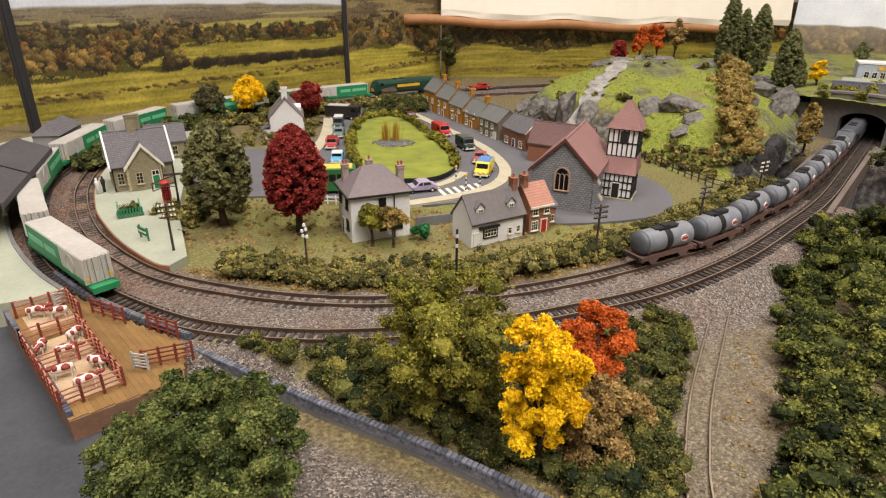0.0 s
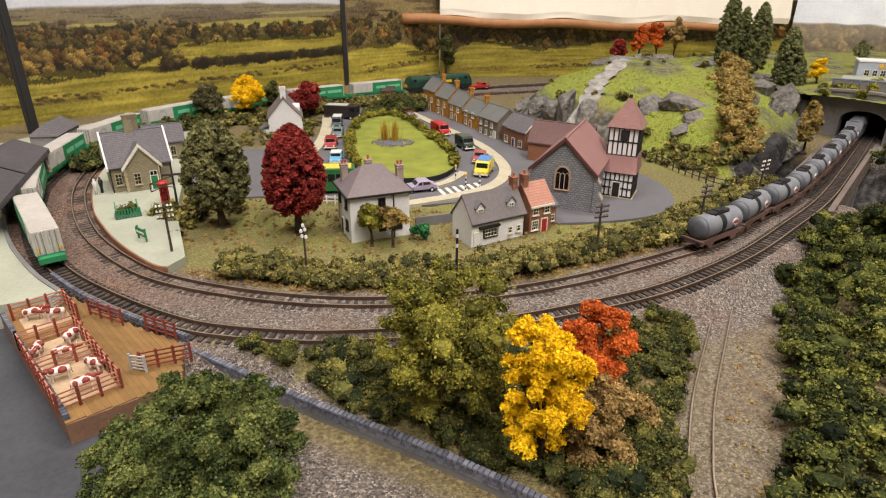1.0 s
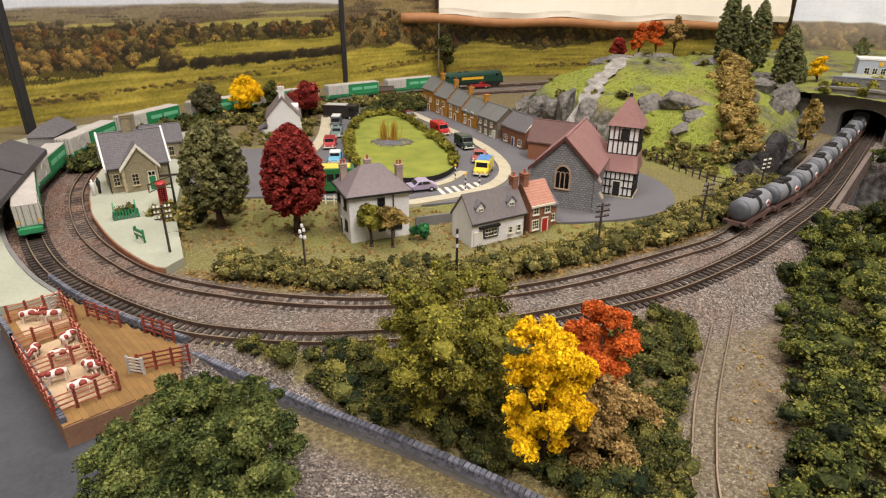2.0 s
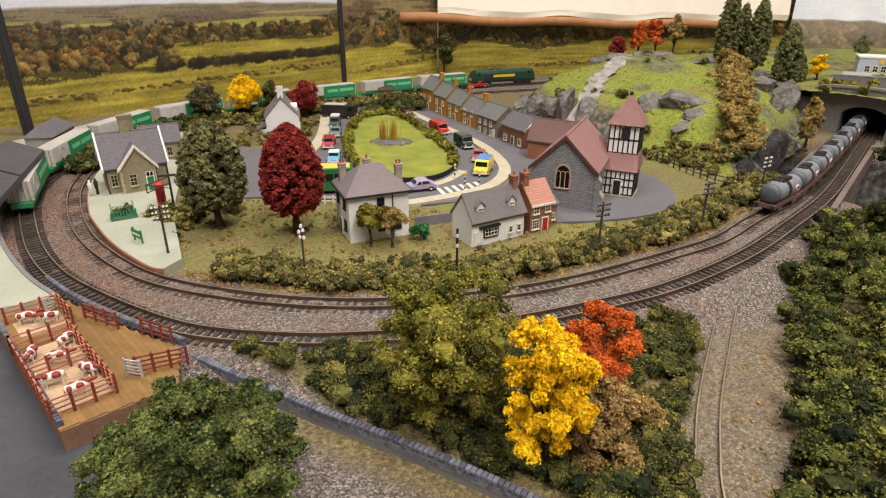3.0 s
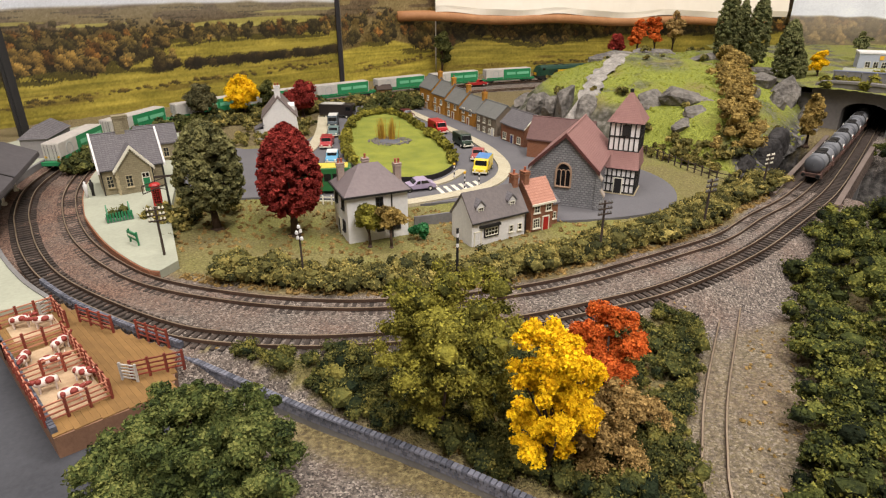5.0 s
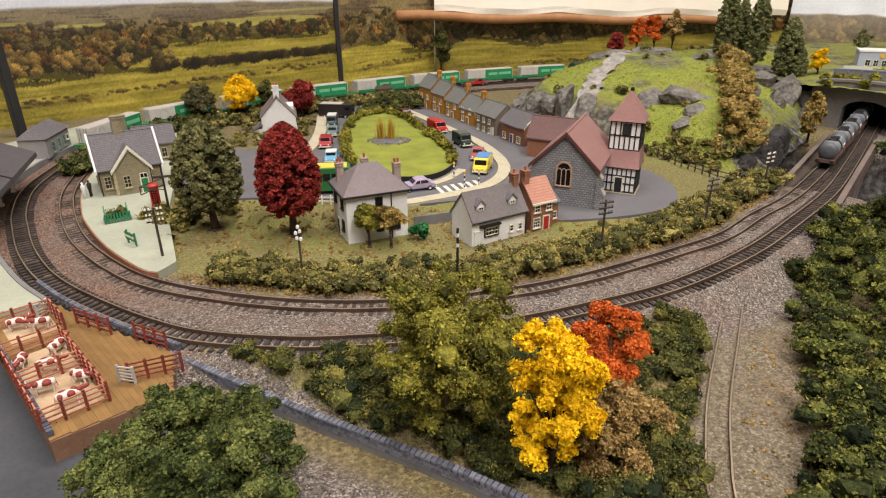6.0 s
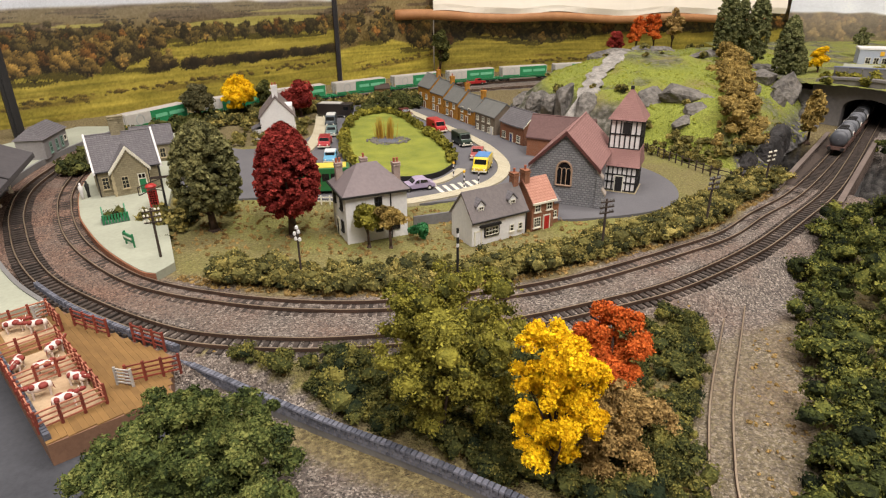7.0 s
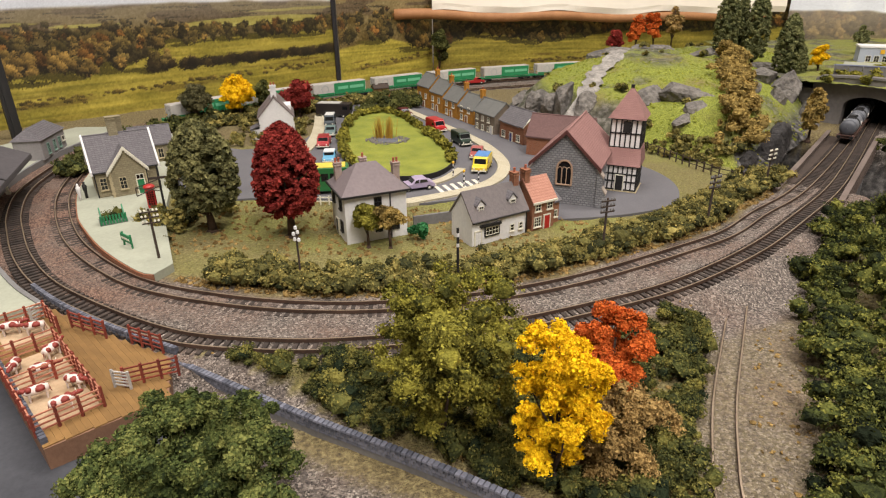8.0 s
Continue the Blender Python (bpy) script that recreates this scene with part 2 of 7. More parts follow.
def rough2(X, Y, scale, seed=0.0):
    """Cheap smooth noise on arrays, about -1 to 1."""
    out = np.zeros(X.shape)
    for k, (a, b, c) in enumerate(((1.0, 0.31, 0.7), (-0.44, 1.13, 2.1), (1.7, -1.2, 4.3), (2.9, 2.2, 1.1), (-3.7, 4.4, 5.2))):
        out += np.sin((X * a + Y * b) * scale + c + seed) * np.cos((Y * a - X * b) * scale * 0.83 + c * 2 + seed) / (1 + k * 0.5)
    return out / 2


# ---- the tracks' plan ----
OUTER = spline([(0.590, 0.806), (0.4528, 0.6335), (0.373, 0.533), (0.3071, 0.4535), (0.2485, 0.3947), (0.192, 0.342), (0.129, 0.297), (0.079, 0.274), (0.036, 0.258), (-0.007, 0.247), (-0.05, 0.242),
                (-0.076, 0.242), (-0.11, 0.246), (-0.136, 0.254), (-0.174, 0.274), (-0.221, 0.306), (-0.259, 0.345), (-0.291, 0.388), (-0.312, 0.42),
                (-0.336, 0.468), (-0.349, 0.52), (-0.356, 0.59), (-0.3398, 0.6796), (-0.3059, 0.7353), (-0.2470, 0.7961), (-0.1795, 0.8533), (-0.1351, 0.8864), (-0.0728, 0.9327), (0.0142, 0.9875), (0.1408, 1.0442), (0.3820, 1.1173), (0.6790, 1.1834)])
INNER = spline([(0.2474, 1.0166), (-0.0, 0.93), (-0.142, 0.845), (-0.236, 0.762), (-0.297, 0.705), (-0.328, 0.64), (-0.33, 0.56), (-0.309, 0.483), (-0.28, 0.425), (-0.239, 0.367), (-0.191, 0.322),
                (-0.154, 0.3), (-0.102, 0.284), (-0.055, 0.278), (-0.01, 0.281), (0.036, 0.291), (0.087, 0.311), (0.149, 0.345), (0.188, 0.3695), (0.2248, 0.4047), (0.2732, 0.4467), (0.3398, 0.5205), (0.4205, 0.6165), (0.465, 0.6703), (0.590, 0.822)])
SIDING = spline([(0.162, 0.296), (0.144, 0.262), (0.1185, 0.2135), (0.104, 0.18), (0.0957, 0.1566), (0.082, 0.10)])

# ---- ground: one sheet, lower in the foreground, with a gorge under the bridge ----
FRONT_LOW = -0.010
GORGE, GA, GP = np.array((0.365, 0.545)), np.array((0.63, 0.777)), np.array((0.777, -0.63))


def ground_height(X, Y):
    X, Y = np.asarray(X, float), np.asarray(Y, float)
    d = near(OUTER, X, Y)
    outside = ~inside([tuple(q) for q in OUTER[0][::10]] + [(0.9, 1.2), (0.9, 0.8)], X, Y)
    z = np.where(outside & (Y < 0.36) & (X > -0.14), FRONT_LOW * smooth01(0.009, 0.03, d), 0.0)
    z = np.where(outside & (X <= -0.14) & (Y < 0.33), -0.018 * smooth01(0.0, 0.01, -0.14 - X) + FRONT_LOW * smooth01(0.01, 0.0, -0.14 - X) * smooth01(0.009, 0.03, d), z)
    a = (X - GORGE[0]) * GA[0] + (Y - GORGE[1]) * GA[1]
    p = (X - GORGE[0]) * GP[0] + (Y - GORGE[1]) * GP[1]
    cut = smooth01(0.105, 0.075, a) * smooth01(-0.105, -0.075, a + 0.06 * smooth01(0.034, 0.05, p)) * smooth01(-0.07, -0.045, p)
    z = z - 0.075 * cut
    return z + 0.0006 * rough2(X, Y, 160) + 0.0004 * rough2(X, Y, 420, 2.0)


HILL = [(0.082, 0.80), (0.115, 0.70), (0.135, 0.645), (0.185, 0.61), (0.225, 0.550), (0.255, 0.520), (0.29, 0.525), (0.33, 0.575), (0.392, 0.645), (0.44, 0.70), (0.52, 0.79), (0.60, 0.90), (0.56, 1.04), (0.32, 1.07), (0.20, 1.04), (0.125, 0.92)]


def hill_height(X, Y):
    X, Y = np.asarray(X, float), np.asarray(Y, float)
    d = np.where(inside(HILL, X, Y), edge_distance(HILL, X, Y), 0.0)
    left = smooth01(0.0, 0.05, d)
    slope = np.clip(d / 0.15, 0, 1)
    top = 0.066 + 0.006 * rough2(X, Y, 22)
    z = top * (0.30 * left + 0.70 * np.clip(slope, 0, 1) ** 0.9)
    ledges = 0.0022 * rough2(X, Y, 60, 1.0) + 0.0009 * rough2(X, Y, 190, 3.0)
    return np.where(d > 0, z + ledges * smooth01(0, 0.03, d), -0.004)


def sheet(name, x0, x1, y0, y1, step, height, material, label, keep=None):
    nx, ny = int((x1 - x0) / step) + 1, int((y1 - y0) / step) + 1
    X, Y = np.meshgrid(np.linspace(x0, x1, nx), np.linspace(y0, y1, ny))
    V = np.c_[X.ravel(), Y.ravel(), height(X, Y).ravel()]
    i = (np.arange(ny - 1)[:, None] * nx + np.arange(nx - 1)[None]).ravel()
    F = np.c_[i, i + 1, i + 1 + nx, i + nx]
    if keep is not None:
        ok = keep(X, Y).ravel()
        F = F[ok[F].any(axis=1)]
        used = np.unique(F)
        back = np.zeros(len(V), int)
        back[used] = np.arange(len(used))
        V, F = V[used], back[F]
    ob = new(name, fast_mesh(name, V, F, material, True))
    return tagged(ob, label, name, kind="structure"), V


def tint(ob, weights):
    """Ground cover by vertex: how much ballast and how much turf."""
    layer = ob.data.color_attributes.new("cover", "FLOAT_COLOR", "POINT")
    layer.data.foreach_set("color", np.c_[weights, np.zeros((len(weights), 4 - weights.shape[1]))].astype(np.float32).ravel())


def cover_material():
    """Ballast, scatter earth, turf and bare rock mixed by the ground cover."""
    m = bpy.data.materials.new("layout_ground")
    m.use_nodes = True
    N, L = m.node_tree.nodes, m.node_tree.links
    bsdf = N["Principled BSDF"]
    bsdf.inputs["Roughness"].default_value = 0.95
    tc = N.new("ShaderNodeTexCoord")
    att = N.new("ShaderNodeAttribute")
    att.attribute_name = "cover"
    sep = N.new("ShaderNodeSeparateColor")
    L.new(att.outputs["Color"], sep.inputs[0])

    def noise_at(scale, detail=5.0):
        n = N.new("ShaderNodeTexNoise")
        n.inputs["Scale"].default_value, n.inputs["Detail"].default_value = scale, detail
        L.new(tc.outputs["Object"], n.inputs["Vector"])
        return n.outputs["Fac"]

    def ramped(src, *cols):
        r = N.new("ShaderNodeValToRGB")
        e = r.color_ramp.elements
        e[0].position, e[1].position = cols[0][0], cols[-1][0]
        e[0].color, e[1].color = srgb(*cols[0][1]), srgb(*cols[-1][1])
        for p, c in cols[1:-1]:
            e.new(p).color = srgb(*c)
        L.new(src, r.inputs[0])
        return r.outputs[0]

    def blend(f, a, b, mode="MIX"):
        x = N.new("ShaderNodeMix")
        x.data_type, x.blend_type = "RGBA", mode
        L.new(f, x.inputs[0])
        L.new(a, x.inputs[6]), L.new(b, x.inputs[7])
        return x.outputs[2]

    vor = N.new("ShaderNodeTexVoronoi")
    vor.inputs["Scale"].default_value = 1250
    L.new(tc.outputs["Object"], vor.inputs["Vector"])
    vs = N.new("ShaderNodeSeparateColor")
    L.new(vor.outputs["Color"], vs.inputs[0])
    stones = ramped(vs.outputs[0], (0.0, (58, 52, 49)), (0.35, (98, 89, 82)), (0.75, (126, 115, 106)), (1.0, (172, 160, 148)))
    rusty = ramped(vs.outputs[1], (0.0, (62, 46, 39)), (0.5, (106, 80, 67)), (1.0, (158, 128, 110)))
    patchy, rusted = N.new("ShaderNodeMath"), N.new("ShaderNodeMath")
    patchy.operation, rusted.operation, rusted.use_clamp = "MULTIPLY_ADD", "ADD", True
    L.new(noise_at(22), patchy.inputs[0])
    patchy.inputs[1].default_value, patchy.inputs[2].default_value = 2.4, -1.05
    L.new(patchy.outputs[0], rusted.inputs[0]), L.new(att.outputs["Alpha"], rusted.inputs[1])
    bal = blend(rusted.outputs[0], stones, rusty)
    earth = ramped(noise_at(560), (0.25, (72, 61, 43)), (0.5, (116, 102, 68)), (0.75, (156, 142, 98)))
    tufts = ramped(noise_at(900), (0.3, (84, 92, 36)), (0.5, (134, 142, 54)), (0.72, (172, 176, 76)))
    turf = blend(ramped(noise_at(20), (0.5, (0, 0, 0)), (0.75, (255, 255, 255))), tufts, ramped(noise_at(700), (0.3, (98, 88, 50)), (0.7, (152, 138, 84))))
    stone = ramped(noise_at(150, 8.0), (0.3, (34, 32, 32)), (0.5, (78, 75, 73)), (0.7, (132, 127, 122)))
    col = blend(sep.outputs[0], earth, bal)
    col = blend(sep.outputs[1], col, turf)
    col = blend(sep.outputs[2], col, stone)
    L.new(col, bsdf.inputs["Base Color"])
    b1, b2 = N.new("ShaderNodeBump"), N.new("ShaderNodeBump")
    b1.invert = True
    b1.inputs["Strength"].default_value, b1.inputs["Distance"].default_value = 0.8, 0.0012
    L.new(vor.outputs["Distance"], b1.inputs["Height"])
    b2.inputs["Strength"].default_value, b2.inputs["Distance"].default_value = 0.6, 0.0012
    L.new(noise_at(700), b2.inputs["Height"])
    L.new(b1.outputs[0], b2.inputs["Normal"])
    L.new(b2.outputs[0], bsdf.inputs["Normal"])
    return m


FG = [(-0.115, 0.240), (-0.06, 0.231), (0.0, 0.232), (0.06, 0.247), (0.112, 0.272), (0.132, 0.268), (0.116, 0.235), (0.100, 0.20), (0.090, 0.172), (0.078, 0.134), (0.062, 0.137), (0.030, 0.166), (-0.004, 0.186), (-0.047, 0.209), (-0.090, 0.234), (-0.108, 0.240)]
COVER = cover_material()
ground, gv = sheet("ground", -0.8, 0.95, 0.0, 1.3, 0.0045, ground_height, COVER, "layout ground of pale ballast, earth scatter and turf")
X, Y, Z = gv.T
do, di = near(OUTER, X, Y), near(INNER, X, Y)
dt = np.minimum(do, di)
wobble = 0.006 * rough2(X, Y, 60)
inner_side = inside([tuple(q) for q in INNER[0][::10]], X, Y)
bal = np.where(inner_side, smooth01(0.014, 0.009, di + wobble), smooth01(0.050, 0.036, dt + wobble))
bal = np.maximum(bal, np.where((Y < 0.36) & (X > -0.12), 0.55 * smooth01(0.045, 0.03, near(SIDING, X, Y) + wobble), 0))
bal = np.maximum(bal, smooth01(0.26, 0.23, Y + wobble) * (X > -0.16) * smooth01(0.0, 0.01, (0.152 - 0.52 * X) - Y + 0.008))
turf = np.where(inner_side, smooth01(0.016, 0.026, di + wobble), 0) * (Y < 0.62)
planted = inside(FG, X, Y)
bal, turf = np.where(planted, 0.0, bal), np.where(planted, 0.5, turf)
rust = 0.75 * smooth01(-0.10, -0.24, X + wobble) * (Y > 0.27) - 0.25 * smooth01(0.24, 0.20, Y)
rockw = smooth01(-0.012, -0.022, Z) * (X > 0.2)
tint(ground, np.c_[bal, turf * (0.22 + 0.25 * smooth01(-0.2, 0.6, rough2(X, Y, 45, 4.0))), rockw, rust])

hill, hv = sheet("hill", 0.08, 0.58, 0.50, 1.08, 0.004, hill_height, COVER, "grassy model hill with grey rock outcrops", lambda X, Y: inside(HILL, X, Y))
X, Y, Z = hv.T
he = edge_distance(HILL, X, Y)
crag = smooth01(0.5, 0.8, rough2(X, Y, 30, 0.7)) * 0.6
crag = np.maximum(crag, np.where(X < 0.2, smooth01(0.05, 0.03, he + 0.008 * rough2(X, Y, 70)) * 0.9, smooth01(0.032, 0.010, he) * (X > 0.262)))
crag = np.maximum(crag, smooth01(0.058, 0.066, Z) * smooth01(-0.5, 0.3, rough2(X, Y, 50, 2.0)) * 0.8)
tint(hill, np.c_[0 * X, np.ones(len(X)), crag])


# ---- tracks ----
GAUGE = 0.0090


def rail_mesh(name, path, side, s0, s1, z, half, high, material):
    V, F = [], []
    ss = np.arange(s0, s1, 0.003)
    for s in ss:
        (x, y), a = along(path, s)
        nx, ny = -math.sin(radians(a)), math.cos(radians(a))
        for off, h in ((-half, 0), (-half, high), (half, high), (half, 0)):
            V.append((x + nx * (side + off), y + ny * (side + off), z + h))
    for i in range(len(ss) - 1):
        for k in range(3):
            F.append((4 * i + k, 4 * i + k + 1, 4 * i + 5 + k, 4 * i + 4 + k))
    return fast_mesh(name, V, F, material)


SLEEPER = Mesh().box(0, 0, 0, 2.3, 17.5, 1.3, taper=0.97).data("sleeper", MAT["sleeper"])


def track(path, s0, s1, near0, near1, z, label, pitch=0.0046, rails=True):
    t = thing("railway_track", pose(0, 0, 0), label, "railway track", kind="structure")
    for side in (-GAUGE / 2, GAUGE / 2):
        r = part("rail", rail_mesh("rail", path, side, s0, s1, z + 0.0008, 0.00045, 0.0018, MAT["rail"]), None, t, "rust-brown steel rail")
        part("rail_head", rail_mesh("rail_head", path, side, s0, s1, z + 0.0026, 0.00035, 0.00012, MAT["railtop"]), None, r, "polished rail top")
    V, F, rng = [], [], random.Random(3)
    s, base = s0, np.array([v.co[:] for v in SLEEPER.vertices])
    faces = [tuple(p.vertices) for p in SLEEPER.polygons]
    while s < s1:
        (x, y), a = along(path, s)
        m = pose(x, y, z - 0.0007, 0, 0, a + rng.uniform(-1.5, 1.5))
        if near0 < s < near1:
            part("sleeper", SLEEPER, None, t, m=m)
        else:
            k = len(V)
            V += [tuple(m @ Vector(b)) for b in base]
            F += [tuple(i + k for i in f) for f in faces]
        s += pitch * rng.uniform(0.96, 1.04)
    if V:
        tagged(part("far_sleepers", fast_mesh("far_sleepers", V, F, MAT["sleeper"]), None, t, "dark timber sleepers further round the line"), kind="stuff")
    return t


track(OUTER, 0.02, OUTER[1][-1] - 0.05, 0.30, 1.25, 0.0003, "outer running line on dark sleepers in grey ballast")
track(INNER, 0.02, INNER[1][-1] - 0.02, 0.75, 1.75, -0.0005, "inner running line with darker ballast, polished rails")
track(SIDING, 0.0, SIDING[1][-1], -1, 9, -0.0112, "disused siding with pale rusted rails sunk in gravel")


# ---- trains ----
def wheelset(parent, x, r=3.0, name="wheelset"):
    w = Mesh()
    for y in (-4.2, 4.2):
        w.tube((x, y - 0.9, r + 0.1), (x, y + 0.9, r + 0.1), r, n=14)
    w.tube((x, -4, r), (x, 4, r), 0.6, n=6)
    return part(name, w, MAT["black"], parent)


TANK_GREY = mat("tank_grey_paint", (150, 152, 158), (96, 98, 104), 0.42, 160, 22, 0.08, metal=0.15)
TANK_DARK = mat("tank_dark_end", (92, 94, 100), (66, 68, 74), 0.5, 160, 22, 0.08)
FRAME_BROWN = mat("wagon_frame_rust", (112, 84, 74), (78, 58, 52), 0.8)
CONT_WHITE = mat("container_white", (200, 196, 188), (172, 167, 160), 0.5, 300, 20, 0.1)
CONT_GREEN = mat("container_green", (44, 138, 88), (34, 116, 72), 0.5, 300, 20, 0.1)
CONT_TOP = mat("container_roof", (192, 186, 178), (160, 153, 146), 0.6, 300, 30, 0.1)
LOGO_GREY = mat("container_emblem", (176, 178, 174), (160, 162, 158), 0.6)
YELLOW = mat("warning_yellow", (226, 178, 40), (200, 150, 34), 0.5)


def tank_wagon():
    t = thing("tank_wagon", pose(0, 0, 0), "weathered grey four-wheel tank wagon on brown underframe", "tank wagon", "tank train")
    L = 48.0
    f = Mesh().box(0, 0, 5.0, L, 13, 1.8).box(-L / 2 + 0.6, 0, 4.4, 1.2, 15.5, 3).box(L / 2 - 0.6, 0, 4.4, 1.2, 15.5, 3)
    for y in (-6.5, 6.5):
        f.box(0, y, 4.6, L - 2, 0.8, 2.6)
        for x in (-13, 13):
            f.prism([(x - 4.5, 4.6), (x + 4.5, 4.6), (x + 1.8, 1.4), (x - 1.8, 1.4)], y - 0.4, y + 0.4)
    for x in (-16, 16):
        f.prism([(-5, 6.8), (5, 6.8), (6.5, 10), (-6.5, 10)], x - 1, x + 1, "x")
    part("underframe", f, FRAME_BROWN, t, "rusty brown underframe")
    R, cz = 7.7, 14.0
    rings = [(0.5, -22.5), (4.2, -22.2), (6.6, -21.2), (7.5, -19.8), (R, -18.6)] + [(R, x) for x in (-8, -3, 5, 12)] + [(R, 18.6), (7.5, 19.8), (6.6, 21.2), (4.2, 22.2), (0.5, 22.5)]
    body = Mesh().lathe(rings, 28, "x")
    body.v = [(a, b, c + cz) for a, b, c in body.v]
    barrel = part("barrel", body, TANK_GREY, t, "weathered grey cylindrical tank", smooth=True)
    for a, b, mm_, nm in ((-22.6, -18.9, TANK_DARK, "end_cap"), (18.9, 22.6, TANK_DARK, "end_cap")):
        rr = [(r + 0.06, x) for r, x in rings if a - 0.1 <= x <= b + 0.4]
        cap = Mesh().lathe(rr, 28, "x")
        cap.v = [(p, q, r + cz) for p, q, r in cap.v]
        part(nm, cap, mm_, barrel, "dark dished tank end", smooth=True)
    for x in (-1.5,):
        band = Mesh().lathe([(R + 0.08, x - 2.6), (R + 0.12, x - 2.4), (R + 0.12, x + 2.4), (R + 0.08, x + 2.6)], 28, "x")
        band.v = [(p, q, r + cz) for p, q, r in band.v]
        part("dirt_band", band, MAT["black"], barrel, "oily spill stain band", smooth=True)
    w = Mesh().box(0, 0, cz + R + 0.1, 20, 5.0, 0.6).box(0, 0, cz + R - 0.3, 5, 4.6, 1.6)
    for y in (-3.2, 3.2):
        w.box(0, y, cz + R - 0.9, 16, 0.6, 1.6)
    part("walkway", w, MAT["black"], t, "black catwalk and filler hatch")
    for y, s in ((-1, -1), (1, 1)):
        e = Mesh()
        n = 18
        e.add([(11 + 3.4 * math.cos(2 * math.pi * i / n), s * (R + 0.35), cz + 0.5 + 2.3 * math.sin(2 * math.pi * i / n)) for i in range(n)]
              + [(11 + 3.4 * math.cos(2 * math.pi * i / n), s * (R - 0.6), cz + 0.5 + 2.3 * math.sin(2 * math.pi * i / n)) for i in range(n)],
              [tuple(range(n)), tuple(range(2 * n - 1, n - 1, -1))] + [(i, i + n, (i + 1) % n + n, (i + 1) % n) for i in range(n)])
        em = part("emblem", e, CONT_WHITE, barrel, "white oval emblem")
        part("emblem_bar", Mesh().box(11, s * (R + 0.3), cz - 0.3, 5.2, 0.3, 1.6), MAT["red"], em, "red bar on emblem")
    for x in (-13, 13):
        wheelset(t, x)
    for x in (-25.5, 25.5):
        for y in (-5.5, 5.5):
            part("buffer", Mesh().tube((x - math.copysign(2, x), y, 5.6), (x, y, 5.6), 0.9, n=8).tube((x - math.copysign(0.4, x), y, 5.6), (x, y, 5.6), 1.7, n=10), MAT["black"], t)
    return t


def container_wagon():
    t = thing("container_wagon", pose(0, 0, 0), "green flat wagon carrying one white and green container", "container wagon", "container train")
    f = Mesh().box(0, 0, 5.2, 93, 13.0, 1.4)
    for y in (-6.2, 6.2):
        f.box(0, y, 4.4, 90, 1.0, 2.2)
    part("flatbed", f, CONT_GREEN, t, "green wagon deck")
    for x in (-36, 36):
        b = part("bogie", Mesh().box(x, -6, 2.4, 17, 1.2, 2.6).box(x, 6, 2.4, 17, 1.2, 2.6).box(x, 0, 3.0, 5, 12, 1.6), MAT["black"], t)
        for dx in (-6, 6):
            wheelset(b, x + dx, 2.6)
    for x in (-47.5, 47.5):
        part("buffer_beam", Mesh().box(x, 0, 3.8, 1.6, 14, 3.4), CONT_GREEN, t)
    LC, WC, HCN, z0 = 82.0, 15.0, 15.6, 6.6
    c = part("container", Mesh().box(0, 0, z0, LC, WC, HCN), CONT_WHITE, t, "white and green box container", bevel=0.3)
    for s in (-1, 1):
        part("side_panel", Mesh().box(15, s * (WC / 2 + 0.05), z0 + 0.4, LC - 32, 0.3, HCN - 0.9), CONT_GREEN, c, "green side panel")
        part("lower_stripe", Mesh().box(-25.5, s * (WC / 2 + 0.05), z0 + 0.4, 30, 0.3, 2.6), CONT_GREEN, c)
        n = 20
        ring = Mesh()
        vs = []
        for r in (5.8, 4.4):
            for dy in (0.0, 0.3):
                vs += [(-24 + r * math.cos(2 * math.pi * i / n), s * (WC / 2 + dy), z0 + 8.2 + r * math.sin(2 * math.pi * i / n)) for i in range(n)]
        ring.add(vs, [(a * n + i, a * n + (i + 1) % n, b * n + (i + 1) % n, b * n + i) for a, b in ((0, 1), (1, 3), (3, 2)) for i in range(n)])
        part("emblem_ring", ring, LOGO_GREY, c, "grey ring emblem")
        for k, (xx, ln) in enumerate(((4, 16), (26, 22))):
            part("lettering_bar", Mesh().box(xx, s * (WC / 2 + 0.28), z0 + 6.4, ln, 0.2, 4.0), mat_bar, c, "pale lettering bar")
    part("roof", Mesh().box(0, 0, z0 + HCN, LC - 0.6, WC - 0.6, 0.25), CONT_TOP, c, "off-white roof skin")
    for s in (-1, 1):
        for yc in (-3.5, 3.5):
            zig = [(s * (LC / 2 - 0.2), yc - 3.3), (s * (LC / 2 - 0.2), yc + 3.3)] + [(s * (LC / 2 + (0.55 if k % 4 < 2 else 0.1)), yc + 3.3 - 6.6 * k / 15) for k in range(16)]
            leaf = part("end_door", Mesh().prism(zig, z0 + 0.6, z0 + HCN - 0.6, "z"), CONT_WHITE, c, "ribbed white end door leaf")
            for y in (yc - 1.4, yc + 1.4):
                part("lock_bar", Mesh().tube((s * (LC / 2 + 0.75), y, z0 + 0.6), (s * (LC / 2 + 0.75), y, z0 + HCN - 0.8), 0.22, n=5), MAT["concrete"], leaf)
        for y in (-5.5, 5.5):
            part("marker", Mesh().box(s * (LC / 2 + 0.5), y, z0 + 2.6, 0.4, 2.2, 1.8), YELLOW, c, "yellow marker plate")
    return t


mat_bar = mat("lettering_green_white", (120, 190, 150), (100, 176, 134), 0.6)
LOCO_GREEN = mat("loco_green", (28, 66, 50), (20, 50, 40), 0.4)


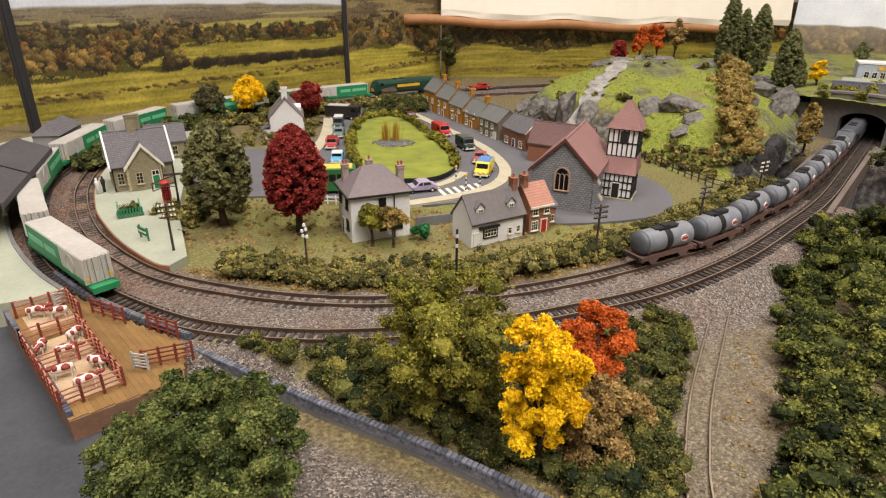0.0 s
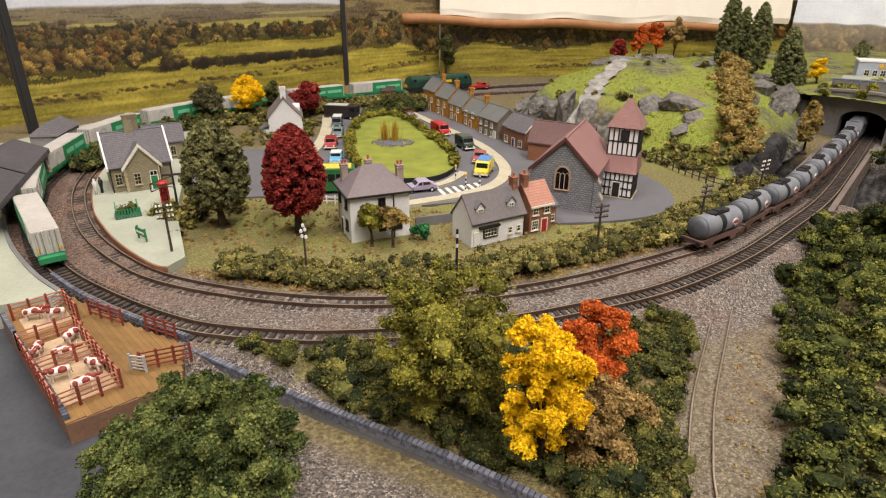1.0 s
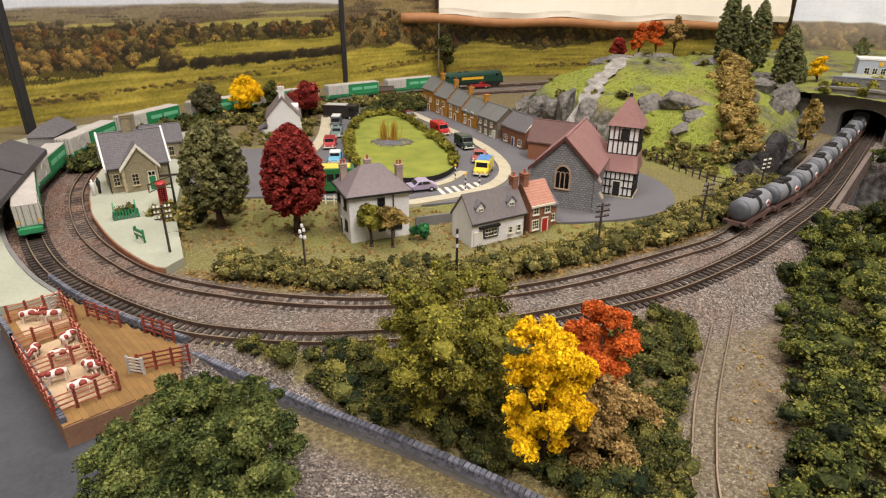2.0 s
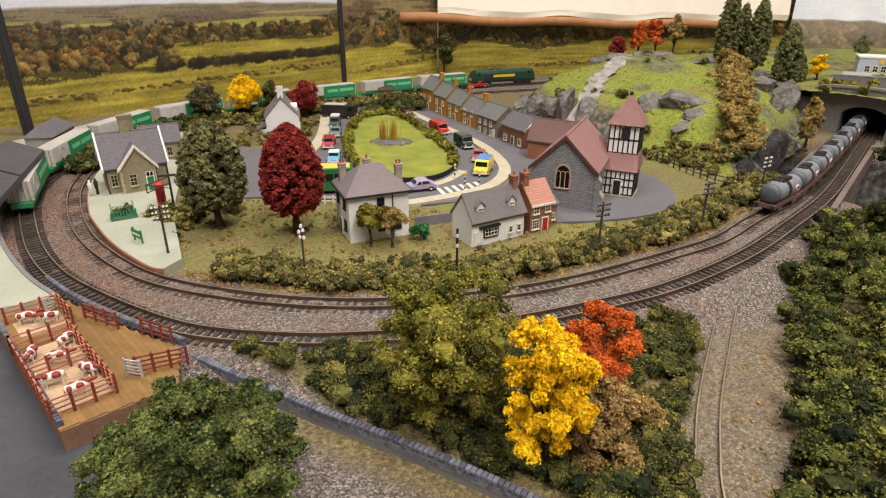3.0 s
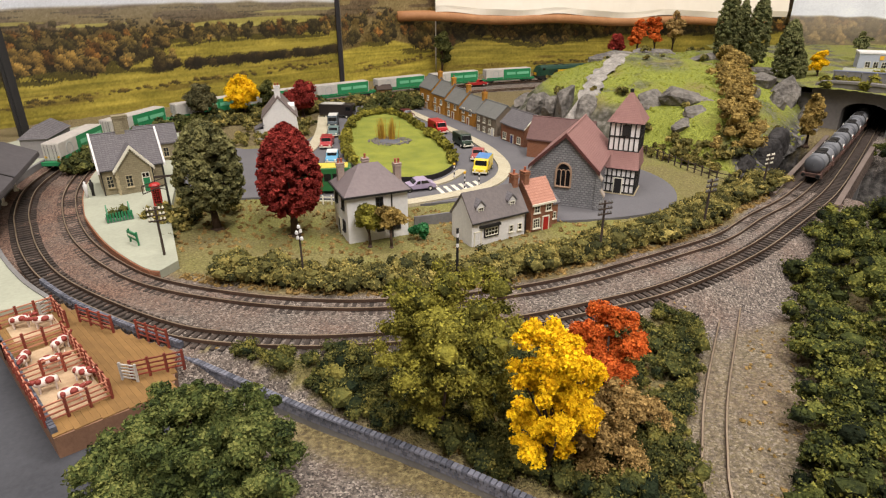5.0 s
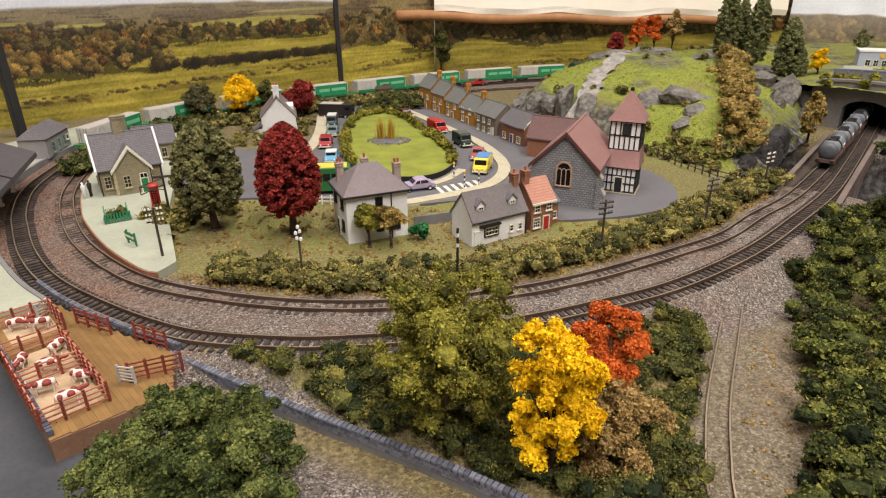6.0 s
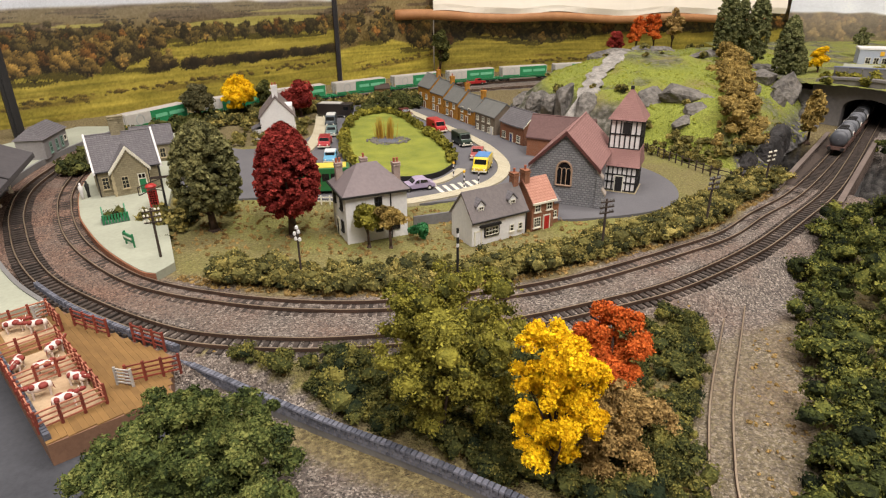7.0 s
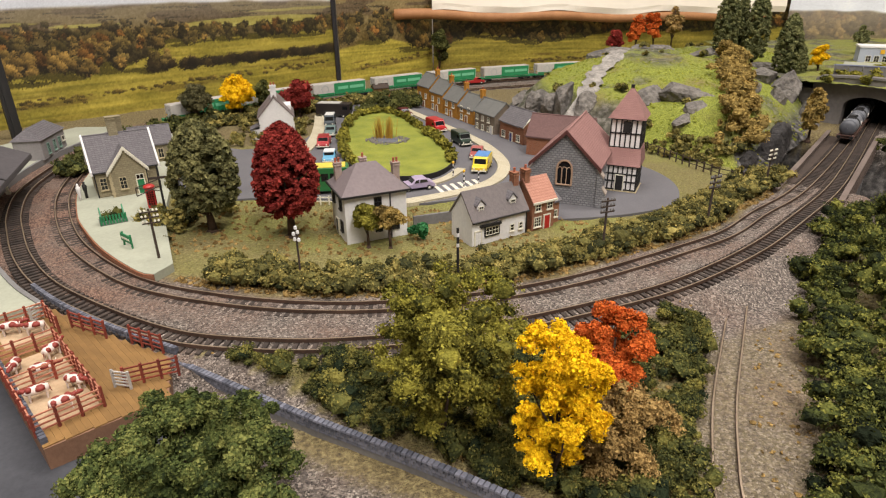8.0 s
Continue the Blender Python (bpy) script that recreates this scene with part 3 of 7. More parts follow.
def locomotive(paint, label, group):
    t = thing("diesel_locomotive", pose(0, 0, 0), label, "locomotive", group)
    part("chassis", Mesh().box(0, 0, 5, 118, 15, 3), MAT["black"], t)
    body = Mesh().prism([(-8.4, 8), (8.4, 8), (8.4, 19), (6.4, 23.2), (3, 24.6), (-3, 24.6), (-6.4, 23.2), (-8.4, 19)], -52, 52, "x")
    b = part("body", body, paint, t, "painted body shell", bevel=0.6)
    for s in (-1, 1):
        part("nose", Mesh().prism([(s * 52, 8), (s * 58, 8), (s * 58, 14), (s * 53.5, 22.5), (s * 52, 23)], -7.8, 7.8, "y"), paint, b, "sloping cab front")
        part("warning_panel", Mesh().box(s * 58.1, 0, 8.6, 0.4, 9, 4.6), YELLOW, b, "small yellow warning panel")
        if paint is LOCO_GREEN:
            part("lettering_bar", Mesh().box(0, s * 8.5, 13, 40, 0.3, 4), YELLOW, b, "yellow lettering bar")
        for x in (-46, 46):
            part("cab_window", Mesh().box(x, s * 8.42, 17, 5, 0.3, 3.5), MAT["glass"], b)
        grille = Mesh()
        for k in range(12):
            grille.box(-36 + k * 2, s * 8.45, 10, 0.8, 0.3, 7)
        part("grille", grille, MAT["black"], b)
    part("roof_fan", Mesh().tube((-20, 0, 24.6), (-20, 0, 25.2), 4, n=16).tube((-8, 0, 24.6), (-8, 0, 25.2), 4, n=16), MAT["black"], b)
    for x in (-38, 38):
        g = part("bogie", Mesh().box(x, -6.4, 2.2, 30, 1.4, 3.4).box(x, 6.4, 2.2, 30, 1.4, 3.4), MAT["black"], t)
        for dx in (-11, 0, 11):
            wheelset(g, x + dx, 3.2)
    return t


containers = [container_wagon()]
for k in range(1, 8):
    containers.append(copy_thing(containers[0], pose(0, 0, 0)))
loco = locomotive(LOCO_GREEN, "dark green diesel locomotive with yellow lettering bar", "container train")
tank_loco = locomotive(TANK_DARK, "grey diesel locomotive with small yellow end panels", "tank train")
tanks = [tank_wagon()]
for k in range(1, 8):
    tanks.append(copy_thing(tanks[0], pose(0, 0, 0)))
CONTAINER_PITCH, TANK_PITCH = 0.0985, 0.0508


def ride(path, s, half, z):
    (p, _), (q, _) = along(path, s - half), along(path, s + half)
    c = (p + q) / 2
    return pose(c[0], c[1], z, 0, 0, math.degrees(math.atan2(q[1] - p[1], q[0] - p[0])))


TAIL_OUT = [(0.0, 1.015), (4.5, 1.288), (8.0, 1.518)]
TAIL_IN = [(k * 0.5, 1.3957 + 0.0504 * k * 0.5 - 0.00013 * (k * 0.5) ** 2) for k in range(17)]


def motions():
    times = [k * 0.5 for k in range(17)]
    for k, w in enumerate(containers):
        rows = []
        for t in times:
            s = np.interp(t, *zip(*TAIL_OUT)) + 0.049 + k * CONTAINER_PITCH
            rows.append((t, ride(OUTER, s, 0.036, 0.0031)))
        walk(w, rows)
    rows = []
    for t in times:
        s = np.interp(t, *zip(*TAIL_OUT)) + len(containers) * CONTAINER_PITCH + 0.062
        rows.append((t, ride(OUTER, s, 0.038, 0.0031)))
    walk(loco, rows)
    walk(tank_loco, [(t, ride(INNER, np.interp(t, *zip(*TAIL_IN)) + len(tanks) * TANK_PITCH + 0.061, 0.038, 0.0023)) for t in times])
    for k, w in enumerate(tanks):
        rows = []
        for t in times:
            s = np.interp(t, *zip(*TAIL_IN)) + 0.0255 + k * TANK_PITCH
            rows.append((t, ride(INNER, s, 0.013, 0.0023)))
        walk(w, rows)


# ---- room and backdrop boards ----
RX, RY, RB, RT = (-1.6, 1.7), (-1.6, 1.9), -0.95, 1.5


def wall_box(name, x0, x1, y0, y1, z0, z1, material, label):
    m = Mesh().box((x0 + x1) / 2, (y0 + y1) / 2, z0, x1 - x0, y1 - y0, z1 - z0)
    return tagged(new(name, m.data(name, material, scale=1.0)), label, name.split("_")[0], kind="structure")


wall_box("wall_north", RX[0] - 0.1, RX[1] + 0.1, RY[1], RY[1] + 0.1, RB, RT, MAT["room"], "plain off-white plaster room wall")
wall_box("wall_south", RX[0] - 0.1, RX[1] + 0.1, RY[0] - 0.1, RY[0], RB, RT, MAT["room"], "plain off-white plaster room wall")
wall_box("wall_west", RX[0] - 0.1, RX[0], RY[0], RY[1], RB, RT, MAT["room"], "plain off-white plaster room wall")
wall_box("wall_east", RX[1], RX[1] + 0.1, RY[0], RY[1], RB, RT, MAT["room"], "plain off-white plaster room wall")
wall_box("ceiling", RX[0] - 0.1, RX[1] + 0.1, RY[0] - 0.1, RY[1] + 0.1, RT, RT + 0.1, MAT["room"], "plain white ceiling")
wall_box("floor", RX[0] - 0.1, RX[1] + 0.1, RY[0] - 0.1, RY[1] + 0.1, RB - 0.1, RB, MAT["concrete"], "grey concrete room floor")
table = thing("layout_table", pose(0, 0, 0), "plain timber table carrying the model layout", "table")
part("tabletop", Mesh().box(75, 650, -140, 1750, 1300, 40), MAT["timber"], table)
for x, y in ((-740, 60), (890, 60), (-740, 1240), (890, 1240), (75, 60), (75, 1240)):
    part("leg", Mesh().box(x, y, -950, 60, 60, 811), MAT["timber"], table)
for x, y, sx, sy in ((-500, -300, 220, 1000), (450, -620, 220, 1000), (250, 620, 1200, 300)):
    fitting = thing("ceiling_light", pose(0, 0, 0), "white rectangular ceiling light fitting", "ceiling light", "room lights")
    part("housing", Mesh().box(x, y, 1430, sx + 30, sy + 30, 71), MAT["white"], fitting)


# ---- printed countryside boards ----
def paint_country(width, height, seed, step=0.0012, sky=0.86, dim=1.0, wood=((0.0, 0.38), (0.52, 0.42), (0.62, 0.56), (1.0, 0.56)), meadow=True, bare=False, mist=0.0):
    """A printed photograph of autumn fields, hedges and woods, as rows of colour from the bottom up.
    wood gives the lower edge of the woods along the print."""
    rng = np.random.default_rng(seed)
    nx, ny = int(width / step), int(height / step)
    U, H = np.meshgrid(np.linspace(0, width, nx), np.linspace(0, 1, ny))
    T = U / width

    def cloud(cx, cy):
        """Smooth random blotches about cx by cy cells."""
        g = rng.normal(size=(cy + 2, cx + 2))
        a, b = np.linspace(0, cx, nx), np.linspace(0, cy, ny)
        ia, ib = a.astype(int), b.astype(int)
        fa, fb = (a - ia), (b - ib)
        fa, fb = fa * fa * (3 - 2 * fa), (fb * fb * (3 - 2 * fb))[:, None]
        top = g[ib][:, ia] * (1 - fa) + g[ib][:, ia + 1] * fa
        low = g[ib + 1][:, ia] * (1 - fa) + g[ib + 1][:, ia + 1] * fa
        return top * (1 - fb) + low * fb

    def over(mask, colour):
        img[:] = img * (1 - mask[..., None]) + colour * mask[..., None]

    w = width / 0.6
    soft, grain = cloud(int(20 * w), 20), cloud(nx // 2, ny // 2)
    streak = cloud(int(9 * w) + 1, 70)
    img = np.array((160, 146, 58)) + soft[..., None] * np.array((12, 10, 6)) + streak[..., None] * np.array((15, 13, 7)) + grain[..., None] * np.array((9, 8, 5))
    roll_ = H - 0.10 * (T - 0.5)
    for h0, h1, k in ((0.07, 0.11, 0.35), (0.19, 0.235, 0.6), (0.285, 0.30, 0.7)):
        lane = smooth01(0.0, 0.014, roll_ - h0 + 0.012 * soft) * smooth01(0.0, 0.014, h1 - roll_ + 0.012 * streak)
        over(k * lane * smooth01(-0.9, 0.4, cloud(int(7 * w) + 1, 4)), np.array((96, 78, 34)) + grain[..., None] * 14)
    edge_ = np.interp(T, *zip(*wood))
    far = smooth01(-0.01, 0.02, H - edge_ - 0.03)
    over(far, np.array((104, 88, 50)) + cloud(int(24 * w), 12)[..., None] * 12 + grain[..., None] * 10)
    plain = smooth01(0.70, 0.75, H + 0.01 * soft)
    patch = np.sign(cloud(int(11 * w) + 1, 26))[..., None]
    over(plain, np.array((116, 100, 70)) + patch * np.array((16, 16, 8)) + grain[..., None] * 9)

    def stamp(x, h, r, colour, tall=1.0, lit=0.4, ragged=0.2):
        px, py, pr = x / step, h * ny, max(r / step, 0.9)
        x0, x1, y0, y1 = int(px - pr - 1), int(px + pr + 2), int(py - pr * tall - 1), int(py + pr * tall + 2)
        x0, y0, x1, y1 = max(x0, 0), max(y0, 0), min(x1, nx), min(y1, ny)
        if x1 <= x0 or y1 <= y0:
            return
        a, b = np.meshgrid(np.arange(x0, x1) - px, (np.arange(y0, y1) - py) / tall)
        q = np.hypot(a, b) / pr + rng.normal(0, ragged, a.shape)
        k = smooth01(1.1, 0.85, q)[..., None]
        tone = 1.0 + lit * (b + 0.6 * a)[..., None] / pr + rng.normal(0, 0.10, a.shape)[..., None]
        img[y0:y1, x0:x1] = img[y0:y1, x0:x1] * (1 - k) + np.clip(np.array(colour) * tone, 8, 225) * k

    aspect = height / 1.0
    golds = [(128, 102, 52), (108, 88, 46), (92, 78, 42), (76, 66, 34), (62, 54, 29), (52, 45, 26), (104, 72, 34)]
    darks = [(40, 33, 20), (50, 41, 24), (34, 29, 19)]

    def crown(x, h, r, colour, trunk=False):
        """A tree: shade below, lit clumps above on the sunny side."""
        up = r / aspect
        if trunk:
            stamp(x - 2.2 * r, h - 0.3 * up, 2.2 * r, (84, 76, 30), 0.14, 0.0)
            stamp(x, h + 0.2 * up, 0.16 * r, (44, 34, 22), 4.0, 0.0, 0.0)
        stamp(x, h + 0.9 * up, r, darks[rng.integers(3)], 1.0, 0.15)
        colour = np.array(colour) * rng.uniform(0.75, 1.15)
        for _ in range(10 if r > 0.003 else 4):
            dx, dy = rng.normal(0.12, 0.42), rng.normal(0.25, 0.42)
            stamp(x + dx * r, h + (0.9 + dy) * up, r * rng.uniform(0.30, 0.55), colour * rng.uniform(0.8, 1.15), 1.0, 0.4)

    for _ in range(int(60 * w)):
        h = rng.uniform(min(0.70, sky - 0.12), min(sky - 0.02, 0.98))
        x, n = rng.uniform(0, width), rng.integers(6, 22)
        slope = rng.normal(0, 0.12)
        for j in range(n):
            r = 0.0010 + 0.0075 * max(0.86 - h, 0.03) * rng.uniform(0.6, 1.2)
            stamp(x + j * r * 1.3, h + slope * j * r + rng.normal(0, 0.002), r, np.array(darks[rng.integers(3)]) * 1.25 + 14 * (h > 0.76), 0.6, 0.3)
    if meadow:
        for c, h, rx, rh in ((0.80, 0.715, 0.17, 0.040), (0.47, 0.745, 0.07, 0.012), (0.90, 0.80, 0.12, 0.012), (0.30, 0.77, 0.10, 0.012)):
            lens_ = smooth01(1.0, 0.9, np.hypot((T - c) / rx, (H - h - 0.05 * (T - c)) / rh))
            over(lens_, np.array((176, 166, 84)) + streak[..., None] * 7 + grain[..., None] * 6)
    trees = []
    for _ in range(int((360 if not bare else 240) * w)):
        x = rng.uniform(0, width)
        lo = np.interp(x / width, *zip(*wood))
        h = lo + (min(0.74, sky - 0.06) - lo) * rng.uniform(0, 1) ** 0.9
        if meadow and 0.62 < x / width and 0.655 < h:
            continue
        trees.append((h, x, (0.0030 + 0.0165 * max(0.74 - h, 0.0)) * rng.uniform(0.6, 1.4), h < lo + 0.05))
    for h, x, r, stem in sorted(trees, reverse=True):
        crown(x, h, r, golds[rng.integers(len(golds))], stem)
    for x in rng.uniform(0.05 * width, 0.62 * width, int(26 * w)) if meadow else ():
        crown(x, 0.37 + rng.normal(0, 0.02) + 0.06 * x / width, rng.uniform(0.007, 0.011), np.array(golds[rng.integers(3)]) * 1.05, True)
    if meadow:
        glade = smooth01(1.0, 0.85, np.hypot((T - 0.86) / 0.13, (H - 0.475 - 0.06 * (T - 0.86)) / 0.030))
        over(glade, np.array((180, 164, 70)) + streak[..., None] * 8)
        for x in np.sort(rng.uniform(0.56 * width, width, int(80 * w))):
            stamp(x, 0.405 + 0.03 * (x / width - 0.8) + rng.normal(0, 0.007), rng.uniform(0.005, 0.011), np.array(darks[rng.integers(3)]) * rng.uniform(0.9, 1.7), 0.7, 0.35)
    for x in rng.uniform(0.2 * width, width, int(120 * w)):
        stamp(x, 0.24 + 0.13 * (x / width - 0.55) + rng.normal(0, 0.012), rng.uniform(0.0018, 0.005), np.array((110, 92, 44)) * rng.uniform(0.6, 1.1), 0.5, 0.4)
    up = smooth01(sky - 0.012, sky + 0.012, H + 0.010 * np.sin(U * 9 + 1) + 0.006 * soft)
    haze = smooth01(sky - 0.20, sky, H) * 0.5
    over(haze * (1 - up), np.array((150, 140, 126)))
    over(up, np.array((226, 230, 238)) + soft[..., None] * 4)
    over(mist * (1 - up), np.array((160, 148, 138)))
    img += rng.normal(0, 5, img.shape[:2])[..., None]
    return np.clip(img * dim, 4, 245)


def printed_material():
    m = bpy.data.materials.new("printed_paper")
    m.use_nodes = True
    N, L = m.node_tree.nodes, m.node_tree.links
    a = N.new("ShaderNodeAttribute")
    a.attribute_name = "print"
    L.new(a.outputs["Color"], N["Principled BSDF"].inputs["Base Color"])
    N["Principled BSDF"].inputs["Roughness"].default_value = 0.45
    return m


PRINT = printed_material()


def board(name, p, q, z0, z1, img, label):
    """A thick board from p to q whose face carries a print."""
    ny, nx = img.shape[:2]
    p, q = np.array(p), np.array(q)
    t = np.linspace(0, 1, nx)
    XY = p[None] + (q - p)[None] * t[:, None]
    Zs = np.linspace(z0, z1, ny)
    V = np.concatenate([np.c_[XY, np.full(nx, z)] for z in Zs])
    i = (np.arange(ny - 1)[:, None] * nx + np.arange(nx - 1)[None]).ravel()
    F = np.c_[i, i + 1, i + 1 + nx, i + nx]
    me = fast_mesh("print", V, F, PRINT)
    layer = me.color_attributes.new("print", "FLOAT_COLOR", "POINT")
    c = img.reshape(-1, 3) / 255
    c = np.where(c < 0.0405, c / 12.92, ((c + 0.055) / 1.055) ** 2.4)
    layer.data.foreach_set("color", np.c_[c, np.ones(len(c))].astype(np.float32).ravel())
    d = q - p
    n = np.array((-d[1], d[0])) / np.hypot(*d)
    b = thing(name, pose(0, 0, 0), label, "backdrop", kind="structure")
    a = math.degrees(math.atan2(d[1], d[0]))
    c = (p + q) / 2 + n * 0.004
    part("panel", Mesh().box(c[0] * 1000, c[1] * 1000, z0 * 1000, np.hypot(*d) * 1000, 6, (z1 - z0) * 1000, a), MAT["room"], b)
    part("photo_print", me, None, b, "printed photograph of autumn countryside")
    return b


BH = 0.150
SEAM, BEND = (-0.168, 1.040), (-0.012, 1.140)
board("backdrop_1", (-0.66, 0.565), SEAM, -0.01, BH, paint_country(0.68, BH + 0.01, 4, sky=0.87, dim=0.9), "photographic backdrop board of yellow-green fields and autumn woods")
board("backdrop_2", (SEAM[0] + 0.004, SEAM[1] + 0.001), BEND, -0.01, BH, paint_country(0.19, BH + 0.01, 9, sky=1.2, wood=((0, 0.36), (0.5, 0.44), (1, 0.30)), meadow=False, bare=True), "narrow backdrop strip of green field and dark trees")
board("backdrop_3", (BEND[0] + 0.002, BEND[1] + 0.002), (0.80, 1.25), -0.01, 0.135, paint_country(0.82, 0.145, 15, sky=1.2, wood=((0, 0.34), (0.10, 0.52), (0.24, 0.40), (0.4, 0.5), (1, 0.5)), meadow=False), "photographic backdrop of fields with dark hedgerows")
board("backdrop_4", (0.66, 1.215), (1.30, 0.86), -0.01, 0.22, paint_country(0.73, 0.23, 22, sky=0.47, wood=((0, 0.25), (1, 0.25)), meadow=False, bare=True, mist=0.5), "hazy backdrop board of wooded hills under pale sky")
solid("board_post", Mesh().box(0, 0, -10, 11, 7, 240).box(0, -4, -10, 4, 2, 240), MAT["black"], "dark upright batten between two backdrop boards", "post", m=pose(-0.468, 0.668, 0, 0, 0, 43))
solid("seam_strip", Mesh().box(0, 0, -10, 7, 2, 205), mat("seam_dark", (50, 48, 52), (30, 30, 34), 0.4), "dark strip covering the joint of two backdrop boards", "strip", m=pose(SEAM[0], SEAM[1] - 0.004, 0, 0, 0, 40))

# rolled paper blind over the back board
roll = thing("rolled_blind", pose(0, 0, 0), "brown cardboard tube with curling white paper above it", "paper roll")
p, q = Vector((-76, 1100, 103)), Vector((610, 1195, 88))
sag = lambda t: Vector((0, 0, 2.0 * math.sin(t * 19) - 2.0 * math.sin(math.pi * t)))
tube, n = Mesh(), 16
rings = [(p.lerp(q, k / 48) + sag(k / 48), 8.6 - 1.2 * k / 48) for k in range(49)]
ux_ = (q - p).normalized()
side = ux_.cross(Vector((0, 0, 1))).normalized()
tube.add([c + (side * math.cos(2 * math.pi * i / n) + Vector((0, 0, 1)) * math.sin(2 * math.pi * i / n)) * r for c, r in rings for i in range(n)],
         [(k * n + i, k * n + (i + 1) % n, (k + 1) * n + (i + 1) % n, (k + 1) * n + i) for k in range(48) for i in range(n)] + [tuple(range(n)), tuple(range(48 * n, 49 * n))])
part("tube", tube, mat("cardboard", (178, 128, 84), (150, 102, 64), 0.7), roll, "brown cardboard tube", smooth=True)
paper, rows_ = Mesh(), 61
grid = []
for k in range(rows_):
    a = p.lerp(q, 0.095 + 0.95 * k / 60) + sag(0.095 + 0.95 * k / 60)
    w = 5.0 + 3.0 * abs(math.sin(k * 0.19 + 0.6)) + 0.8 * math.sin(k * 0.71)
    grid += [(a.x, a.y - 5, a.z + w), (a.x, a.y - 6 + 2 * math.sin(k * 0.4), a.z + w + 10), (a.x, a.y + 14, a.z + 150), (a.x, a.y + 15, a.z + 150), (a.x, a.y - 5, a.z + w + 10), (a.x, a.y - 4, a.z + w)]
paper.add(grid, [(6 * k + c, 6 * k + (c + 1) % 6, 6 * k + 6 + (c + 1) % 6, 6 * k + 6 + c) for k in range(60) for c in range(6)])
part("paper_sheet", paper, mat("white_paper", (238, 230, 216), (230, 220, 204), 0.85, 60, 9, 0.0), roll, "hanging white paper sheet")


# ---- tunnel portal, plateau, bridge ----
PORTAL = pose(0.467, 0.666, 0, 0, 0, -54)
portal = thing("tunnel_portal", PORTAL, "dark grey double-track tunnel portal with a flat arch", "tunnel portal", kind="structure")
OW, OH = 24.0, 33.0
arch = [(-OW, -2), (-OW, 22)] + [(-OW * math.cos(a), 22 + (OH - 22) * math.sin(a)) for a in np.linspace(0.25, math.pi - 0.25, 13)] + [(OW, 22), (OW, -2)]
face = Mesh()
n = len(arch)
outer_ring = []
for (ax, az) in arch:
    if az <= 22.01:
        outer_ring.append((-60 if ax < 0 else 60, az if az < 0 else 40))
    else:
        outer_ring.append((ax * 60 / OW, 47 + 5 * math.cos(ax / OW * 1.3)))
vs = [(a, 0, b) for a, b in arch] + [(a, 0, b) for a, b in outer_ring] + [(a, 8, b) for a, b in arch] + [(a, 8, b) for a, b in outer_ring]
fs = []
for i in range(n - 1):
    fs += [(i, i + 1, n + i + 1, n + i), (2 * n + i, 3 * n + i, 3 * n + i + 1, 2 * n + i + 1), (i, 2 * n + i, 2 * n + i + 1, i + 1), (n + i, n + i + 1, 3 * n + i + 1, 3 * n + i)]
face.add(vs, fs)
DARKSTONE = mat("dark_portal_concrete", (126, 121, 117), (98, 94, 92), 0.85, 300, 20, 0.3)
part("face", face, DARKSTONE, portal, "dark grey portal wall")
cope = Mesh()
for i in range(3, n - 3):
    (a, b), (c, d) = outer_ring[i], outer_ring[i + 1]
    cope.add([(a, -1.5, b), (c, -1.5, d), (c, 9, d), (a, 9, b), (a, -1.5, b + 2.4), (c, -1.5, d + 2.4), (c, 9, d + 2.4), (a, 9, b + 2.4)], [(3, 2, 1, 0), (4, 5, 6, 7), (0, 1, 5, 4), (2, 3, 7, 6), (1, 2, 6, 5), (3, 0, 4, 7)])
part("coping", cope, DARKSTONE, portal, "raised coping stones")
bore = Mesh()
for i in range(n - 1):
    (a, b), (c, d) = arch[i], arch[i + 1]
    bore.add([(a, 8, b), (c, 8, d), (c, 420, d), (a, 420, b)], [(0, 1, 2, 3)])
bore.add([(a, 420, b) for a, b in arch], [tuple(range(n))])
part("bore", bore, MAT["black"], portal, "unlit tunnel lining")
for x, w in ((-74, 30), (84, 50)):
    part("wing_wall", Mesh().box(x, 5, -70 if x > 0 else -4, w, 8, 112 if x > 0 else 40), DARKSTONE, portal, "grey wing wall")

PLATEAU = [(0.398, 0.745), (0.418, 0.714), (0.452, 0.669), (0.527, 0.572), (0.95, 0.53), (0.95, 1.2), (0.5, 1.2), (0.46, 0.95)]


def plateau_height(X, Y):
    return 0.046 + 0.006 * smooth01(0.02, 0.1, edge_distance(PLATEAU, X, Y)) + 0.0015 * rough2(X, Y, 70) + 0.0008 * rough2(X, Y, 200)


plateau, pv = sheet("upper_ground", 0.40, 0.95, 0.50, 1.21, 0.005, plateau_height, COVER, "rough turf and rock above the tunnel", lambda X, Y: inside(PLATEAU, X, Y))
X, Y, Z = pv.T
tint(plateau, np.c_[0 * X, 0.75 + 0 * X, smooth01(0.0, 0.5, rough2(X, Y, 60)) * 0.8])

